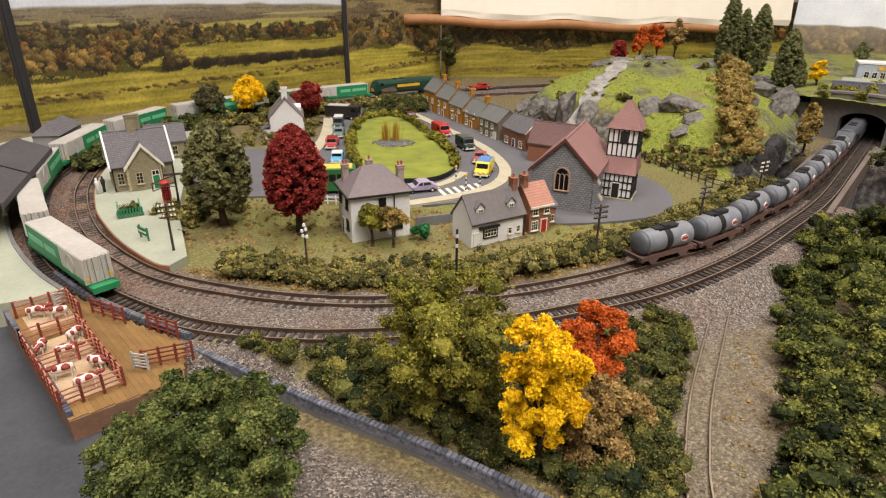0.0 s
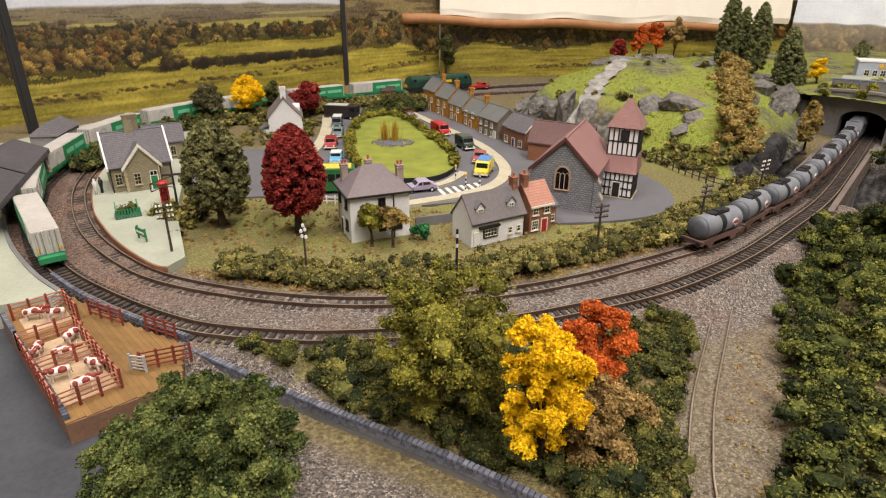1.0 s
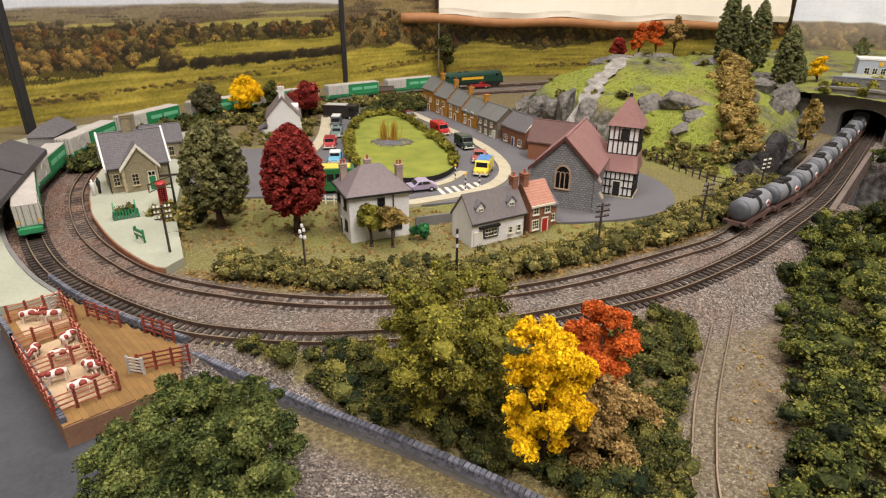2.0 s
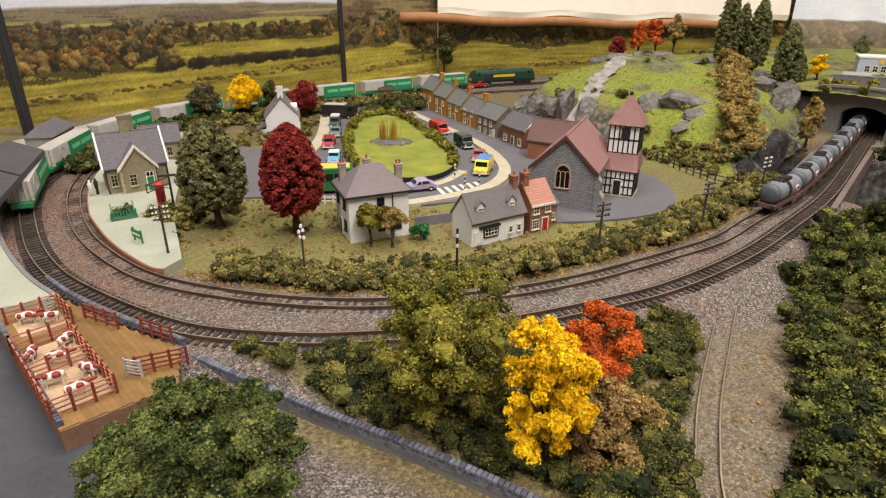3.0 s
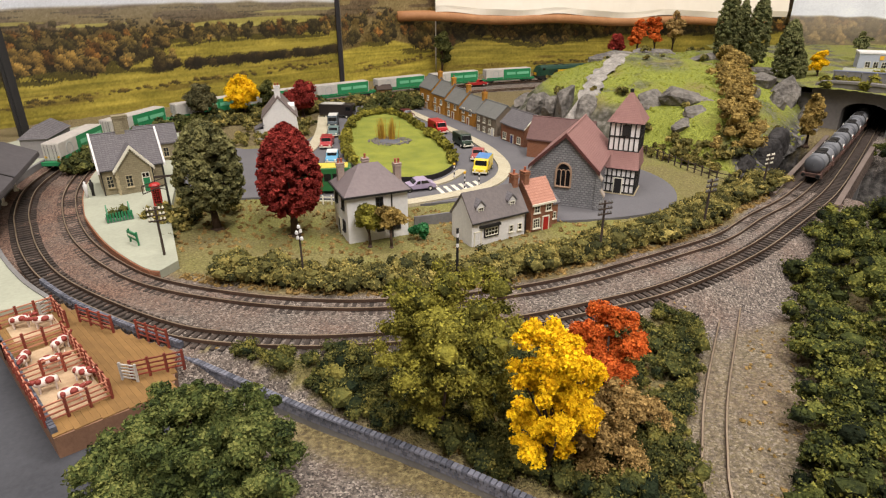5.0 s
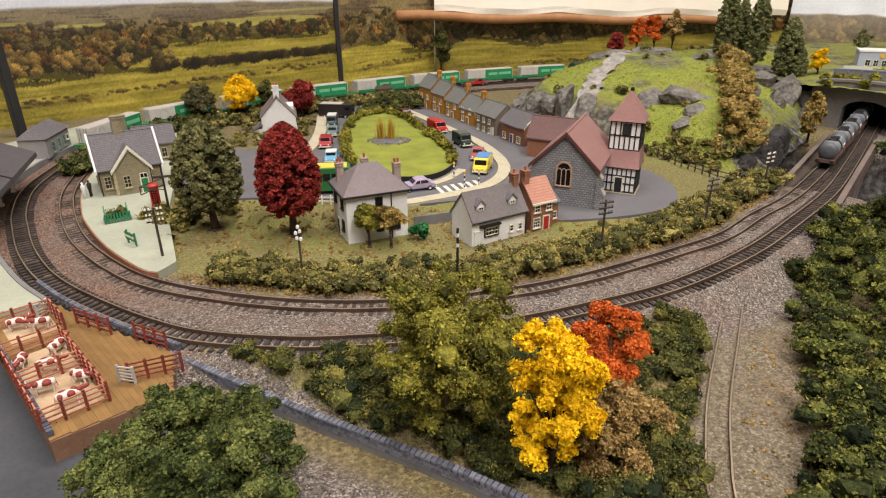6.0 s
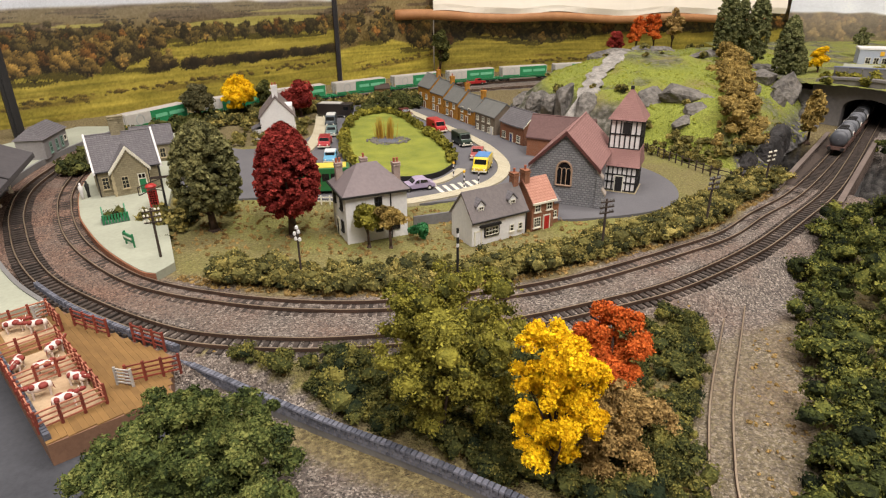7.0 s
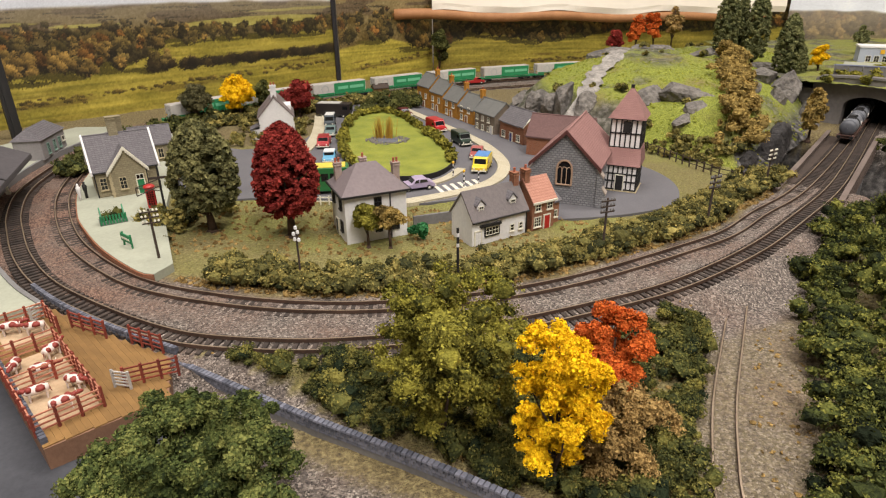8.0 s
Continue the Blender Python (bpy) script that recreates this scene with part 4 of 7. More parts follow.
bridge = thing("railway_bridge", pose(0.3550, 0.5325, 0, 0, 0, 50.8), "weathered brown railway bridge on a deep dark rock gorge", "bridge")
part("deck", Mesh().box(0, 0, -7, 245, 42, 5.6), MAT["timber"], bridge, "ballasted bridge deck")
BROWN = mat("bridge_girder_paint", (118, 104, 96), (88, 76, 70), 0.8, 300, 24, 0.2)
for y in (-22, 22):
    g = part("girder", Mesh().box(0, y, -17, 246, 2, 20).box(0, y, 2.6, 247, 4, 1.2).box(0, y, -18, 247, 4, 1.2), BROWN, bridge, "brown plate girder parapet")
    for k in range(16):
        part("stiffener", Mesh().box(-120 + 16 * k, y + (1.6 if y > 0 else -1.6), -17, 1.4, 1.8, 20), BROWN, g)
for x in (-60, 10, 75):
    part("pier", Mesh().box(x, 0, -80, 12, 44, 66), MAT["concrete"], bridge, "grey bridge pier")


# ---- rocks ----
def rock_mesh(seed, sx, sy, sz, facets=13):
    rng = np.random.default_rng(seed)
    bm = bmesh.new()
    bmesh.ops.create_icosphere(bm, subdivisions=3, radius=1.0)
    planes = rng.normal(size=(facets, 3))
    planes /= np.linalg.norm(planes, axis=1)[:, None]
    depth = rng.uniform(0.48, 0.86, facets)
    for v in bm.verts:
        c = np.array(v.co)
        for pl, d in zip(planes, depth):
            k = c @ pl
            if k > d:
                c = c - pl * (k - d)
        c = c * (1 + 0.035 * rng.normal())
        v.co = Vector((c[0] * sx, c[1] * sy, c[2] * sz)) * MM
    me = bpy.data.meshes.new("rock")
    bm.to_mesh(me)
    bm.free()
    me.materials.append(MAT["rock"])
    return me


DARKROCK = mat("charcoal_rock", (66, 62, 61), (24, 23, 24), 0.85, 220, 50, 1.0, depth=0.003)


def place_rock(x, y, sx, sy, sz, rz=0, seed=1, z=None, label="grey craggy rock outcrop set in the turf"):
    zz = max(float(hill_height(x, y)), float(ground_height(x, y))) if z is None else z
    return tagged(new("rock", rock_mesh(seed, sx, sy, sz)), label, "rock", "hillside rocks"), zz, rz


OUTCROPS = [
    (0.256, 0.640, 42, 22, 17, -12),
    (0.226, 0.652, 26, 14, 15, 10),
    (0.236, 0.592, 14, 11, 11, 30),
    (0.250, 0.600, 13, 10, 10, 5),
    (0.142, 0.705, 24, 15, 30, 60),
    (0.120, 0.750, 26, 15, 22, 62),
    (0.160, 0.668, 18, 13, 22, 20),
    (0.104, 0.80, 22, 12, 12, 62),
    (0.130, 0.72, 22, 12, 26, 58),
    (0.348, 0.69, 15, 10, 12, -10),
    (0.376, 0.683, 14, 10, 16, 30),
    (0.43, 0.755, 15, 12, 11, 20),
]
CLIFFS = [
    (0.415, 0.80, 26, 12, 9, 0),
    (0.437, 0.72, 15, 12, 17, 40),
    (0.345, 0.82, 34, 14, 13, 10),
    (0.31, 0.90, 40, 18, 13, 0),
    (0.25, 0.92, 36, 16, 12, 0),
    (0.30, 0.545, 20, 12, 26, 30),
    (0.33, 0.585, 22, 12, 24, 50),
    (0.415, 0.675, 12, 10, 12, 20),
    (0.275, 0.53, 12, 9, 12, 10),
    (0.398, 0.712, 26, 20, 30, 20),
    (0.382, 0.735, 24, 18, 20, 70),
    (0.418, 0.690, 15, 12, 36, 10),
]
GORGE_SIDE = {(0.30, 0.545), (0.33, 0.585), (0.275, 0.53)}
for k, (x, y, sx, sy, sz, rz) in enumerate(OUTCROPS + CLIFFS):
    ob, zz, rz = place_rock(x, y, sx, sy, sz, rz, 40 + k)
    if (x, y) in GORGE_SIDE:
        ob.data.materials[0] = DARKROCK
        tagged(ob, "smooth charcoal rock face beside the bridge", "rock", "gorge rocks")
    ob.matrix_basis = pose(x, y, zz - 0.001, 8 * math.sin(k * 5), 8 * math.cos(k * 3), rz)
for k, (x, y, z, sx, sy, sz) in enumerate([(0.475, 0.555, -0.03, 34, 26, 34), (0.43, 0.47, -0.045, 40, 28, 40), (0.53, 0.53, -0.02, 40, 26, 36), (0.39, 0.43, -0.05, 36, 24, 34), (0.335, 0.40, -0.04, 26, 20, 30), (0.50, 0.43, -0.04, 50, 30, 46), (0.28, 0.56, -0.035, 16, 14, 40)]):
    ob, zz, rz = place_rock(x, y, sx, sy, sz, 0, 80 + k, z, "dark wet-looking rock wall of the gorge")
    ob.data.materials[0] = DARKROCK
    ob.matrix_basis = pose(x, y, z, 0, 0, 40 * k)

# stony stream bed down the hill
stream = Mesh()
prev = None
for k in range(26):
    t = k / 25
    x, y = 0.146 + 0.090 * t + 0.004 * math.sin(t * 9), 0.662 + 0.168 * t
    w = 0.0100 + 0.0024 * math.sin(k * 1.7)
    row = [(1000 * (x + o * w), 1000 * (y - 0.3 * o * w), 1000 * (float(hill_height(x, y)) + 0.0042 - abs(o) * 0.0012 + 0.0008 * math.sin(k * 2.3 + o * 4))) for o in (-1.0, -0.5, 0.0, 0.5, 1.0)]
    if prev:
        stream.add(prev + row, [(i, i + 1, i + 6, i + 5) for i in range(4)])
    prev = row
solid("stream_bed", stream, mat("pale_stream_stone", (172, 166, 158), (88, 84, 80), 0.7, 420, 90, 0.9, depth=0.0015), "pale stony stream running down the hillside", "stream", kind="structure", smooth=False)


# ---- roads, pavements, platforms ----
def slab(name, outline, z0, z1, material, label, category, kind="structure"):
    return solid(name, Mesh().prism([(x * 1000, y * 1000) for x, y in outline], z0 * 1000, z1 * 1000, "z"), material, label, category, kind)


def curve(points, n=8):
    return [tuple(p) for p in spline(points, 0.006)[0]]


def loop(points):
    q = spline(points + points[:3], 0.006)[0]
    k = len(q) * len(points) // (len(points) + 2)
    start = q[int(len(q) / (len(points) + 2))]
    return [tuple(p) for p in q[int(len(q) / (len(points) + 2)):k + int(len(q) / (len(points) + 2))]]


slab("road", curve([(-0.245, 0.62), (-0.235, 0.52), (-0.20, 0.45), (-0.12, 0.452), (-0.03, 0.432), (0.02, 0.44), (0.06, 0.40), (0.13, 0.405), (0.175, 0.43), (0.19, 0.48), (0.175, 0.53), (0.13, 0.56), (0.10, 0.60), (0.05, 0.70), (-0.02, 0.84), (-0.09, 0.88), (-0.16, 0.84), (-0.14, 0.74), (-0.15, 0.62), (-0.20, 0.60)]), -0.002, 0.0016, MAT["asphalt"], "grey asphalt village streets and yard", "road")


def strip(name, points, width, z0, z1, material, label, category="pavement"):
    q = spline(points, 0.006)[0]
    d = np.gradient(q, axis=0)
    d /= np.hypot(*d.T)[:, None]
    nrm = np.c_[-d[:, 1], d[:, 0]] * width / 2
    return slab(name, [tuple(p) for p in q + nrm] + [tuple(p) for p in (q - nrm)[::-1]], z0, z1, material, label, category)


strip("pavement", [(-0.137, 0.57), (-0.133, 0.63), (-0.140, 0.70), (-0.150, 0.76)], 0.013, 0.0, 0.0030, MAT["paving"], "pale stone pavement beside the street")
strip("pavement", [(-0.050, 0.80), (0.000, 0.70), (0.036, 0.625), (0.052, 0.57), (0.056, 0.525), (0.045, 0.487), (0.02, 0.46), (-0.02, 0.438), (-0.03, 0.434)], 0.011, 0.0, 0.0031, MAT["paving"], "pale stone pavement curving round the street")
strip("pavement", [(-0.012, 0.476), (0.004, 0.492), (0.018, 0.52)], 0.008, 0.0, 0.0032, MAT["paving"], "kerbed stone pavement by the park")
PARK = loop([(-0.092, 0.56), (-0.106, 0.62), (-0.110, 0.70), (-0.100, 0.755), (-0.068, 0.775), (-0.040, 0.73), (-0.012, 0.66), (0.010, 0.585), (0.012, 0.535), (-0.008, 0.495), (-0.045, 0.49), (-0.075, 0.515)])
slab("park_lawn", PARK, -0.002, 0.0036, MAT["lawn"], "bright mown village green with yellow-green turf", "lawn")
rim = Mesh()
for i in range(len(PARK)):
    (a, b), (c, d) = PARK[i], PARK[(i + 1) % len(PARK)]
    L = math.hypot(c - a, d - b) * 1000
    rim.box((a + c) * 500, (b + d) * 500, 0, L + 0.4, 0.8, 6.2, math.degrees(math.atan2(d - b, c - a)))
solid("park_railing", rim, MAT["black"], "low black railing round the village green", "railing")
for k in range(6):
    solid("zebra_stripe", Mesh().box(0, 0, 1.6, 3.2, 15, 0.25), MAT["cream"], "worn white stripe of a zebra crossing", "road marking", "structure", "zebra crossing", m=pose(-0.002 + 0.0062 * k, 0.466 + 0.0035 * k, 0, 0, 0, 20))

PLAT_EDGE = curve([(-0.163, 0.312), (-0.175, 0.317), (-0.211, 0.349), (-0.245, 0.389), (-0.262, 0.414), (-0.290, 0.467), (-0.311, 0.534), (-0.317, 0.60), (-0.312, 0.66)])
platform = thing("station_platform", pose(0, 0, 0), "pale concrete station platform with a brick-faced edge", "platform", kind="structure")
edge = [(x * 1000, y * 1000) for x, y in PLAT_EDGE + [(-0.27, 0.66), (-0.245, 0.56), (-0.232, 0.51), (-0.196, 0.405), (-0.158, 0.326)]]
part("surface", Mesh().prism(edge, -3, 5, "z"), MAT["platform"], platform, "pale greenish concrete")
for (a, b), (c, d) in zip(PLAT_EDGE[:-1], PLAT_EDGE[1:]):
    L, ang = math.hypot(c - a, d - b) * 1000, math.atan2(d - b, c - a)
    part("edge_brick", Mesh().box((a + c) * 500 - 0.3 * math.sin(ang), (b + d) * 500 + 0.3 * math.cos(ang), -1, L - 0.15, 1.0, 5.6, math.degrees(ang)), MAT["brick"], platform)
LEFT_EDGE = curve([(-0.205, 0.278), (-0.236, 0.302), (-0.276, 0.342), (-0.309, 0.384), (-0.330, 0.418), (-0.355, 0.468), (-0.369, 0.52), (-0.376, 0.59), (-0.366, 0.70)])
lp = thing("far_platform", pose(0, 0, 0), "pale grey concrete platform along the outer track", "platform", kind="structure")
part("surface", Mesh().prism([(x * 1000, y * 1000) for x, y in LEFT_EDGE + [(-0.42, 0.70), (-0.50, 0.50), (-0.42, 0.34), (-0.30, 0.27), (-0.235, 0.262)]], -12, 4.6, "z"), MAT["platform"], lp, "pale concrete surface")
for (a, b), (c, d) in zip(LEFT_EDGE[:-1], LEFT_EDGE[1:]):
    L = math.hypot(c - a, d - b) * 1000
    part("kerb", Mesh().box((a + c) * 500, (b + d) * 500, 0, L, 2.4, 5.4, math.degrees(math.atan2(d - b, c - a))), MAT["concrete"], lp, "grey stone platform kerb")


# ---- building kit (local millimetres; front faces -y) ----
def window(parent, x, y, z, w, h, face="front", bars=(1, 1), frame=None, sill=True):
    """A framed window with panes and glazing bars on a wall; face: front, back, left or right."""
    frame = frame or MAT["cream"]
    turn = {"front": 0, "right": 90, "back": 180, "left": -90}[face]
    m = pose(x * MM, y * MM, z * MM, 0, 0, turn)
    win = part("window", Mesh().box(0, 0.05, 0, w, 0.5, h), MAT["glass"], parent, m=m)
    f = Mesh()
    t = 0.45
    for xx in (-w / 2 - t / 2, w / 2 + t / 2):
        f.box(xx, -0.25, -t, t, 0.7, h + 2 * t)
    f.box(0, -0.25, -t, w, 0.7, t).box(0, -0.25, h, w, 0.7, t)
    for k in range(bars[0]):
        f.box(-w / 2 + w * (k + 1) / (bars[0] + 1), -0.28, 0, 0.26, 0.4, h)
    for k in range(bars[1]):
        f.box(0, -0.30, h * (k + 1) / (bars[1] + 1), w, 0.4, 0.26)
    part("frame", f, frame, win, "painted window frame")
    if sill:
        part("sill", Mesh().box(0, -0.5, -t - 0.6, w + 1.8, 1.3, 0.6), frame, win)
    return win


def door(parent, x, y, z, w, h, paint, face="front"):
    turn = {"front": 0, "right": 90, "back": 180, "left": -90}[face]
    m = pose(x * MM, y * MM, z * MM, 0, 0, turn)
    d = part("door", Mesh().box(0, -0.1, 0, w, 0.7, h), paint, parent, "painted panel door", m=m)
    p = Mesh()
    for xx in (-w / 4, w / 4):
        p.box(xx, -0.5, h * 0.1, w * 0.32, 0.2, h * 0.34).box(xx, -0.5, h * 0.52, w * 0.32, 0.2, h * 0.36)
    part("panel", p, paint, d)
    f = Mesh().box(-w / 2 - 0.35, -0.2, 0, 0.7, 0.9, h + 0.7).box(w / 2 + 0.35, -0.2, 0, 0.7, 0.9, h + 0.7).box(0, -0.2, h, w, 0.9, 0.7)
    part("frame", f, MAT["cream"], d)
    return d


POT = mat("terracotta", (168, 96, 70), (140, 74, 54), 0.8)


def chimney(parent, x, y, z0, z1, sx=5, sy=4, material=None, pots=2):
    c = part("chimney", Mesh().box(x, y, z0, sx, sy, z1 - z0).box(x, y, z1 - 1.6, sx + 1, sy + 1, 0.8).box(x, y, z1, sx + 0.8, sy + 0.8, 0.7), material or MAT["brick"], parent, "brick chimney stack")
    for k in range(pots):
        px = x + (k - (pots - 1) / 2) * sx / max(pots, 1)
        part("chimney_pot", Mesh().lathe([(0.95, 0), (0.75, 0.4), (0.7, 2.2), (0.95, 2.4), (0.9, 2.9)], 8).shift(px, y, z1 + 0.6), POT, c, "terracotta chimney pot")
    return c


def mesh_shift(self, x, y, z):
    self.v = [(a + x, b + y, c + z) for a, b, c in self.v]
    return self


Mesh.shift = mesh_shift


def gable_walls(x0, x1, y0, y1, eave, ridge, along_x=True, base=-3):
    """Solid walls with two gables; the ridge runs along x or along y."""
    if along_x:
        ym = (y0 + y1) / 2
        return Mesh().prism([(y0, base), (y1, base), (y1, eave), (ym, ridge), (y0, eave)], x0, x1, "x")
    xm = (x0 + x1) / 2
    return Mesh().prism([(x0, base), (x1, base), (x1, eave), (xm, ridge), (x0, eave)], y0, y1, "y")


def gable_roof(x0, x1, y0, y1, eave, ridge, along_x=True, over=1.6, thick=1.0, end=0.8):
    """Two roof slopes with thickness and overhang, as one mesh each."""
    out = []
    a0, a1, lo, hi = (y0, y1, x0, x1) if along_x else (x0, x1, y0, y1)
    mid = (a0 + a1) / 2
    k = (ridge - eave) / (mid - a0)
    for s, e in ((-1, a0), (1, a1)):
        p = e + s * over
        z = eave - k * over
        n = math.hypot(1, k)
        up = thick * n
        poly = [(p, z + 0.15), (mid, ridge + 0.15), (mid, ridge + up), (p, z + up)]
        out.append(Mesh().prism(poly, lo - end, hi + end, "x" if along_x else "y"))
    return out


def ridge_cap(x0, x1, mid, z, along_x=True, r=0.8):
    return Mesh().tube((x0, mid, z), (x1, mid, z), r, n=6) if along_x else Mesh().tube((mid, x0, z), (mid, x1, z), r, n=6)


def gutter(parent, x0, x1, y, z, along_x=True):
    g = Mesh().tube((x0, y, z), (x1, y, z), 0.5, n=6) if along_x else Mesh().tube((y, x0, z), (y, x1, z), 0.5, n=6)
    return part("gutter", g, MAT["black"], parent)


def house(m, label, w, d, eave, ridge, wall, roof, category="house", group="", along_x=True, name="house", over=1.6):
    """A gabled house centred on x, its front at y = 0."""
    h = thing(name, m, label, category, group)
    body = part("wall", gable_walls(-w / 2, w / 2, 0, d, eave, ridge, along_x), wall, h)
    for sl in gable_roof(-w / 2, w / 2, 0, d, eave, ridge, along_x, over):
        part("roof_slope", sl, roof, h)
    part("ridge_tiles", ridge_cap(-w / 2 - 0.8, w / 2 + 0.8, d / 2, ridge + 1.1, True) if along_x else ridge_cap(-0.8, d + 0.8, 0, ridge + 1.1, False), roof, h)
    return h


# ---- railway station ----
stn = thing("station_building", pose(-0.2405, 0.4535, 0.005, 0, 0, 33), "buff stone station house with grey slate roofs, green door", "station")
part("wall", gable_walls(-23, 22, 5, 41, 21, 43), MAT["buff_stone"], stn, "buff coursed stone")
part("gable_wing", gable_walls(-12.5, 12.5, 0, 20, 21, 36, False), MAT["buff_stone"], stn, "buff stone gable wing")
for sl in gable_roof(-23, 22, 5, 41, 21, 43, True, 2.0) + gable_roof(-12.5, 12.5, 0, 18, 21, 36, False, 2.0, end=1.2):
    part("roof_slope", sl, MAT["slate"], stn, "grey slates")
part("ridge_tiles", ridge_cap(-24, 23, 23, 44.1), MAT["slate"], stn)
for s in (-1, 1):
    barge = Mesh()
    k = 15 / 12.5
    for z0, off, dep in ((0.0, 0.0, 2.2),):
        barge.prism([(s * 14.8, 21 - k * 2.3 - 1.2), (0, 36 - 0.6), (0, 38.4), (s * 14.8, 21 - k * 2.3 + 1.6)], -2.2, -1.2, "y")
    for i in range(12):
        t = i / 12
        barge.box(s * 14 * (1 - t), -1.9, 18.6 + 17 * t - 1.0, 0.6, 0.6, 1.4)
    part("bargeboard", barge, MAT["cream"], stn, "cream dentilled bargeboard")
for x in (-24.2, 23.2):
    for s, ye in ((-1, 5), (1, 41)):
        kk = 22 / 18
        part("verge_board", Mesh().prism([(ye + s * 2.2, 21 - kk * 2.2 - 0.6), (23, 43 - 0.4), (23, 45.6), (ye + s * 2.2, 21 - kk * 2.2 + 2.2)], x - 0.7, x + 0.7, "x"), MAT["white"], stn, "white verge board")
gutter(stn, -23, -13, 2.8, 19.5)
gutter(stn, 13, 22, 2.8, 19.5)
window(stn, -4.5, -0.3, 6, 4.2, 8.5, bars=(1, 2), frame=MAT["dressed"])
window(stn, -17.5, 4.7, 6, 4.0, 8.5, bars=(1, 2), frame=MAT["dressed"])
window(stn, 22.3, 18, 6, 4.0, 8.5, "right", (1, 2), MAT["dressed"])
d = door(stn, 7.5, -0.3, 0, 4.8, 11.0, MAT["green"])
part("fanlight", Mesh().box(0, -0.35, 11.6, 4.6, 0.6, 3.6), MAT["glass"], d)
part("fanlight_frame", Mesh().box(0, -0.6, 11.3, 5.6, 0.5, 0.5).box(0, -0.6, 15.0, 5.6, 0.5, 0.5).box(-2.6, -0.6, 11.3, 0.5, 0.5, 4).box(2.6, -0.6, 11.3, 0.5, 0.5, 4).box(0, -0.6, 11.3, 0.4, 0.5, 4), MAT["cream"], d)
for z in range(0, 20, 2):
    for x in (-12.6, 12.6):
        part("quoin", Mesh().box(x, -0.05, z, 2.4 if (z // 2) % 2 else 1.6, 0.7, 1.8), MAT["dressed"], stn, "dressed cream corner stone")
chimney(stn, -2, 24, 37, 56, 6.5, 5.5, MAT["buff_stone"], 0)
chimney(stn, 3, 30, 33, 55, 5.5, 5.0, MAT["buff_stone"], 0)
for x, y in ((-22.6, 4.6), (21.6, 4.6), (12.9, -0.4)):
    part("downpipe", Mesh().tube((x, y, 0), (x, y, 19.5), 0.45, n=6), MAT["black"], stn)
ann = house(pose(-0.262, 0.545, 0.005, 0, 0, 28), "low slate-roofed stone annexe behind the station house", 34, 24, 17, 30, MAT["buff_stone"], MAT["slate"], "station annexe", name="station_annexe")
window(ann, 17.3, 12, 4, 4, 8, "right", (1, 1), MAT["dressed"])
window(ann, 6, -0.3, 4, 4, 8, "front", (1, 1), MAT["dressed"])

# grey platform building and canopy on the far platform
hut = thing("platform_building", pose(-0.376, 0.585, 0.0046, 0, 0, 100), "grey hipped platform building with pale green doors", "station building")
part("wall", Mesh().box(0, 12, 0, 54, 24, 19), mat("grey_cladding", (146, 142, 142), (124, 120, 120), 0.8), hut, "grey boarded walls", m=pose(0, 0, 0))
hip = Mesh().add([(-29, -1.5, 18.5), (29, -1.5, 18.5), (29, 25.5, 18.5), (-29, 25.5, 18.5), (-20, 12, 29), (20, 12, 29)], [(0, 1, 5, 4), (1, 2, 5), (2, 3, 4, 5), (3, 0, 4), (3, 2, 1, 0)])
part("roof", hip, MAT["slate"], hut, "grey hipped roof")
PALEGREEN = mat("pale_green_paint", (132, 160, 146), (112, 140, 126), 0.6)
for x in (-14, 0, 12):
    window(hut, x, -0.3, 4, 4, 9, "front", (1, 1), PALEGREEN)
window(hut, 21, -0.3, 8, 5, 4, "front", (0, 0))
canopy = thing("platform_canopy", pose(-0.329, 0.412, 0.0046, 0, 0, 111), "dark grey pitched platform canopy on posts", "canopy")
DARKROOF = mat("dark_felt_roof", (82, 78, 80), (62, 58, 60), 0.85, 260, 18, 0.15)
for s, poly in ((-1, [(-23, 24), (0, 34), (0, 35.6), (-23, 25.6)]), (1, [(23, 24), (0, 34), (0, 35.6), (23, 25.6)])):
    part("roof_slope", Mesh().prism(poly, -78, 70, "x"), DARKROOF, canopy, "dark felt roof slope")
part("valance", Mesh().box(-4, -22.8, 21.8, 148, 0.8, 2.8), DARKROOF, canopy)
part("joint_strip", Mesh().prism([(-23.2, 25.7), (0, 35.8), (0, 36.4), (-23.2, 26.3)], -10, -8.8, "x"), MAT["black"], canopy)
for x in (-60, -25, 12, 48):
    p = part("post", Mesh().tube((x, -6, 0), (x, -6, 31), 1.0, n=8).box(x, -6, 0, 3, 3, 2), MAT["cream"], canopy)
    part("bracket", Mesh().tube((x, -6, 22), (x, -18, 25.5), 0.6, n=6).tube((x, -6, 22), (x, 8, 29.5), 0.6, n=6), MAT["cream"], p)

# ---- white villa ----
OLDBRICK = coursed("sooty_brick", (166, 146, 136), (140, 118, 110), (176, 166, 158), 0.0016, 0.0007)
villa = thing("white_villa", pose(-0.061, 0.361, 0, 0, 0, 23), "white rendered two-storey villa with hipped slate roof", "house")
part("wall", Mesh().box(20.5, 17.5, -3, 41, 35, 36), MAT["white"], villa, "white rendered walls")
VS = mat("mauve_slate", (122, 110, 110), (100, 90, 92), 0.8, 500, 30, 0.3)
hip = Mesh().add([(-2.2, -2.2, 32.4), (43.2, -2.2, 32.4), (43.2, 37.2, 32.4), (-2.2, 37.2, 32.4), (14, 17.5, 48), (27, 17.5, 48)], [(0, 1, 5, 4), (1, 2, 5), (2, 3, 4, 5), (3, 0, 4), (3, 2, 1, 0)])
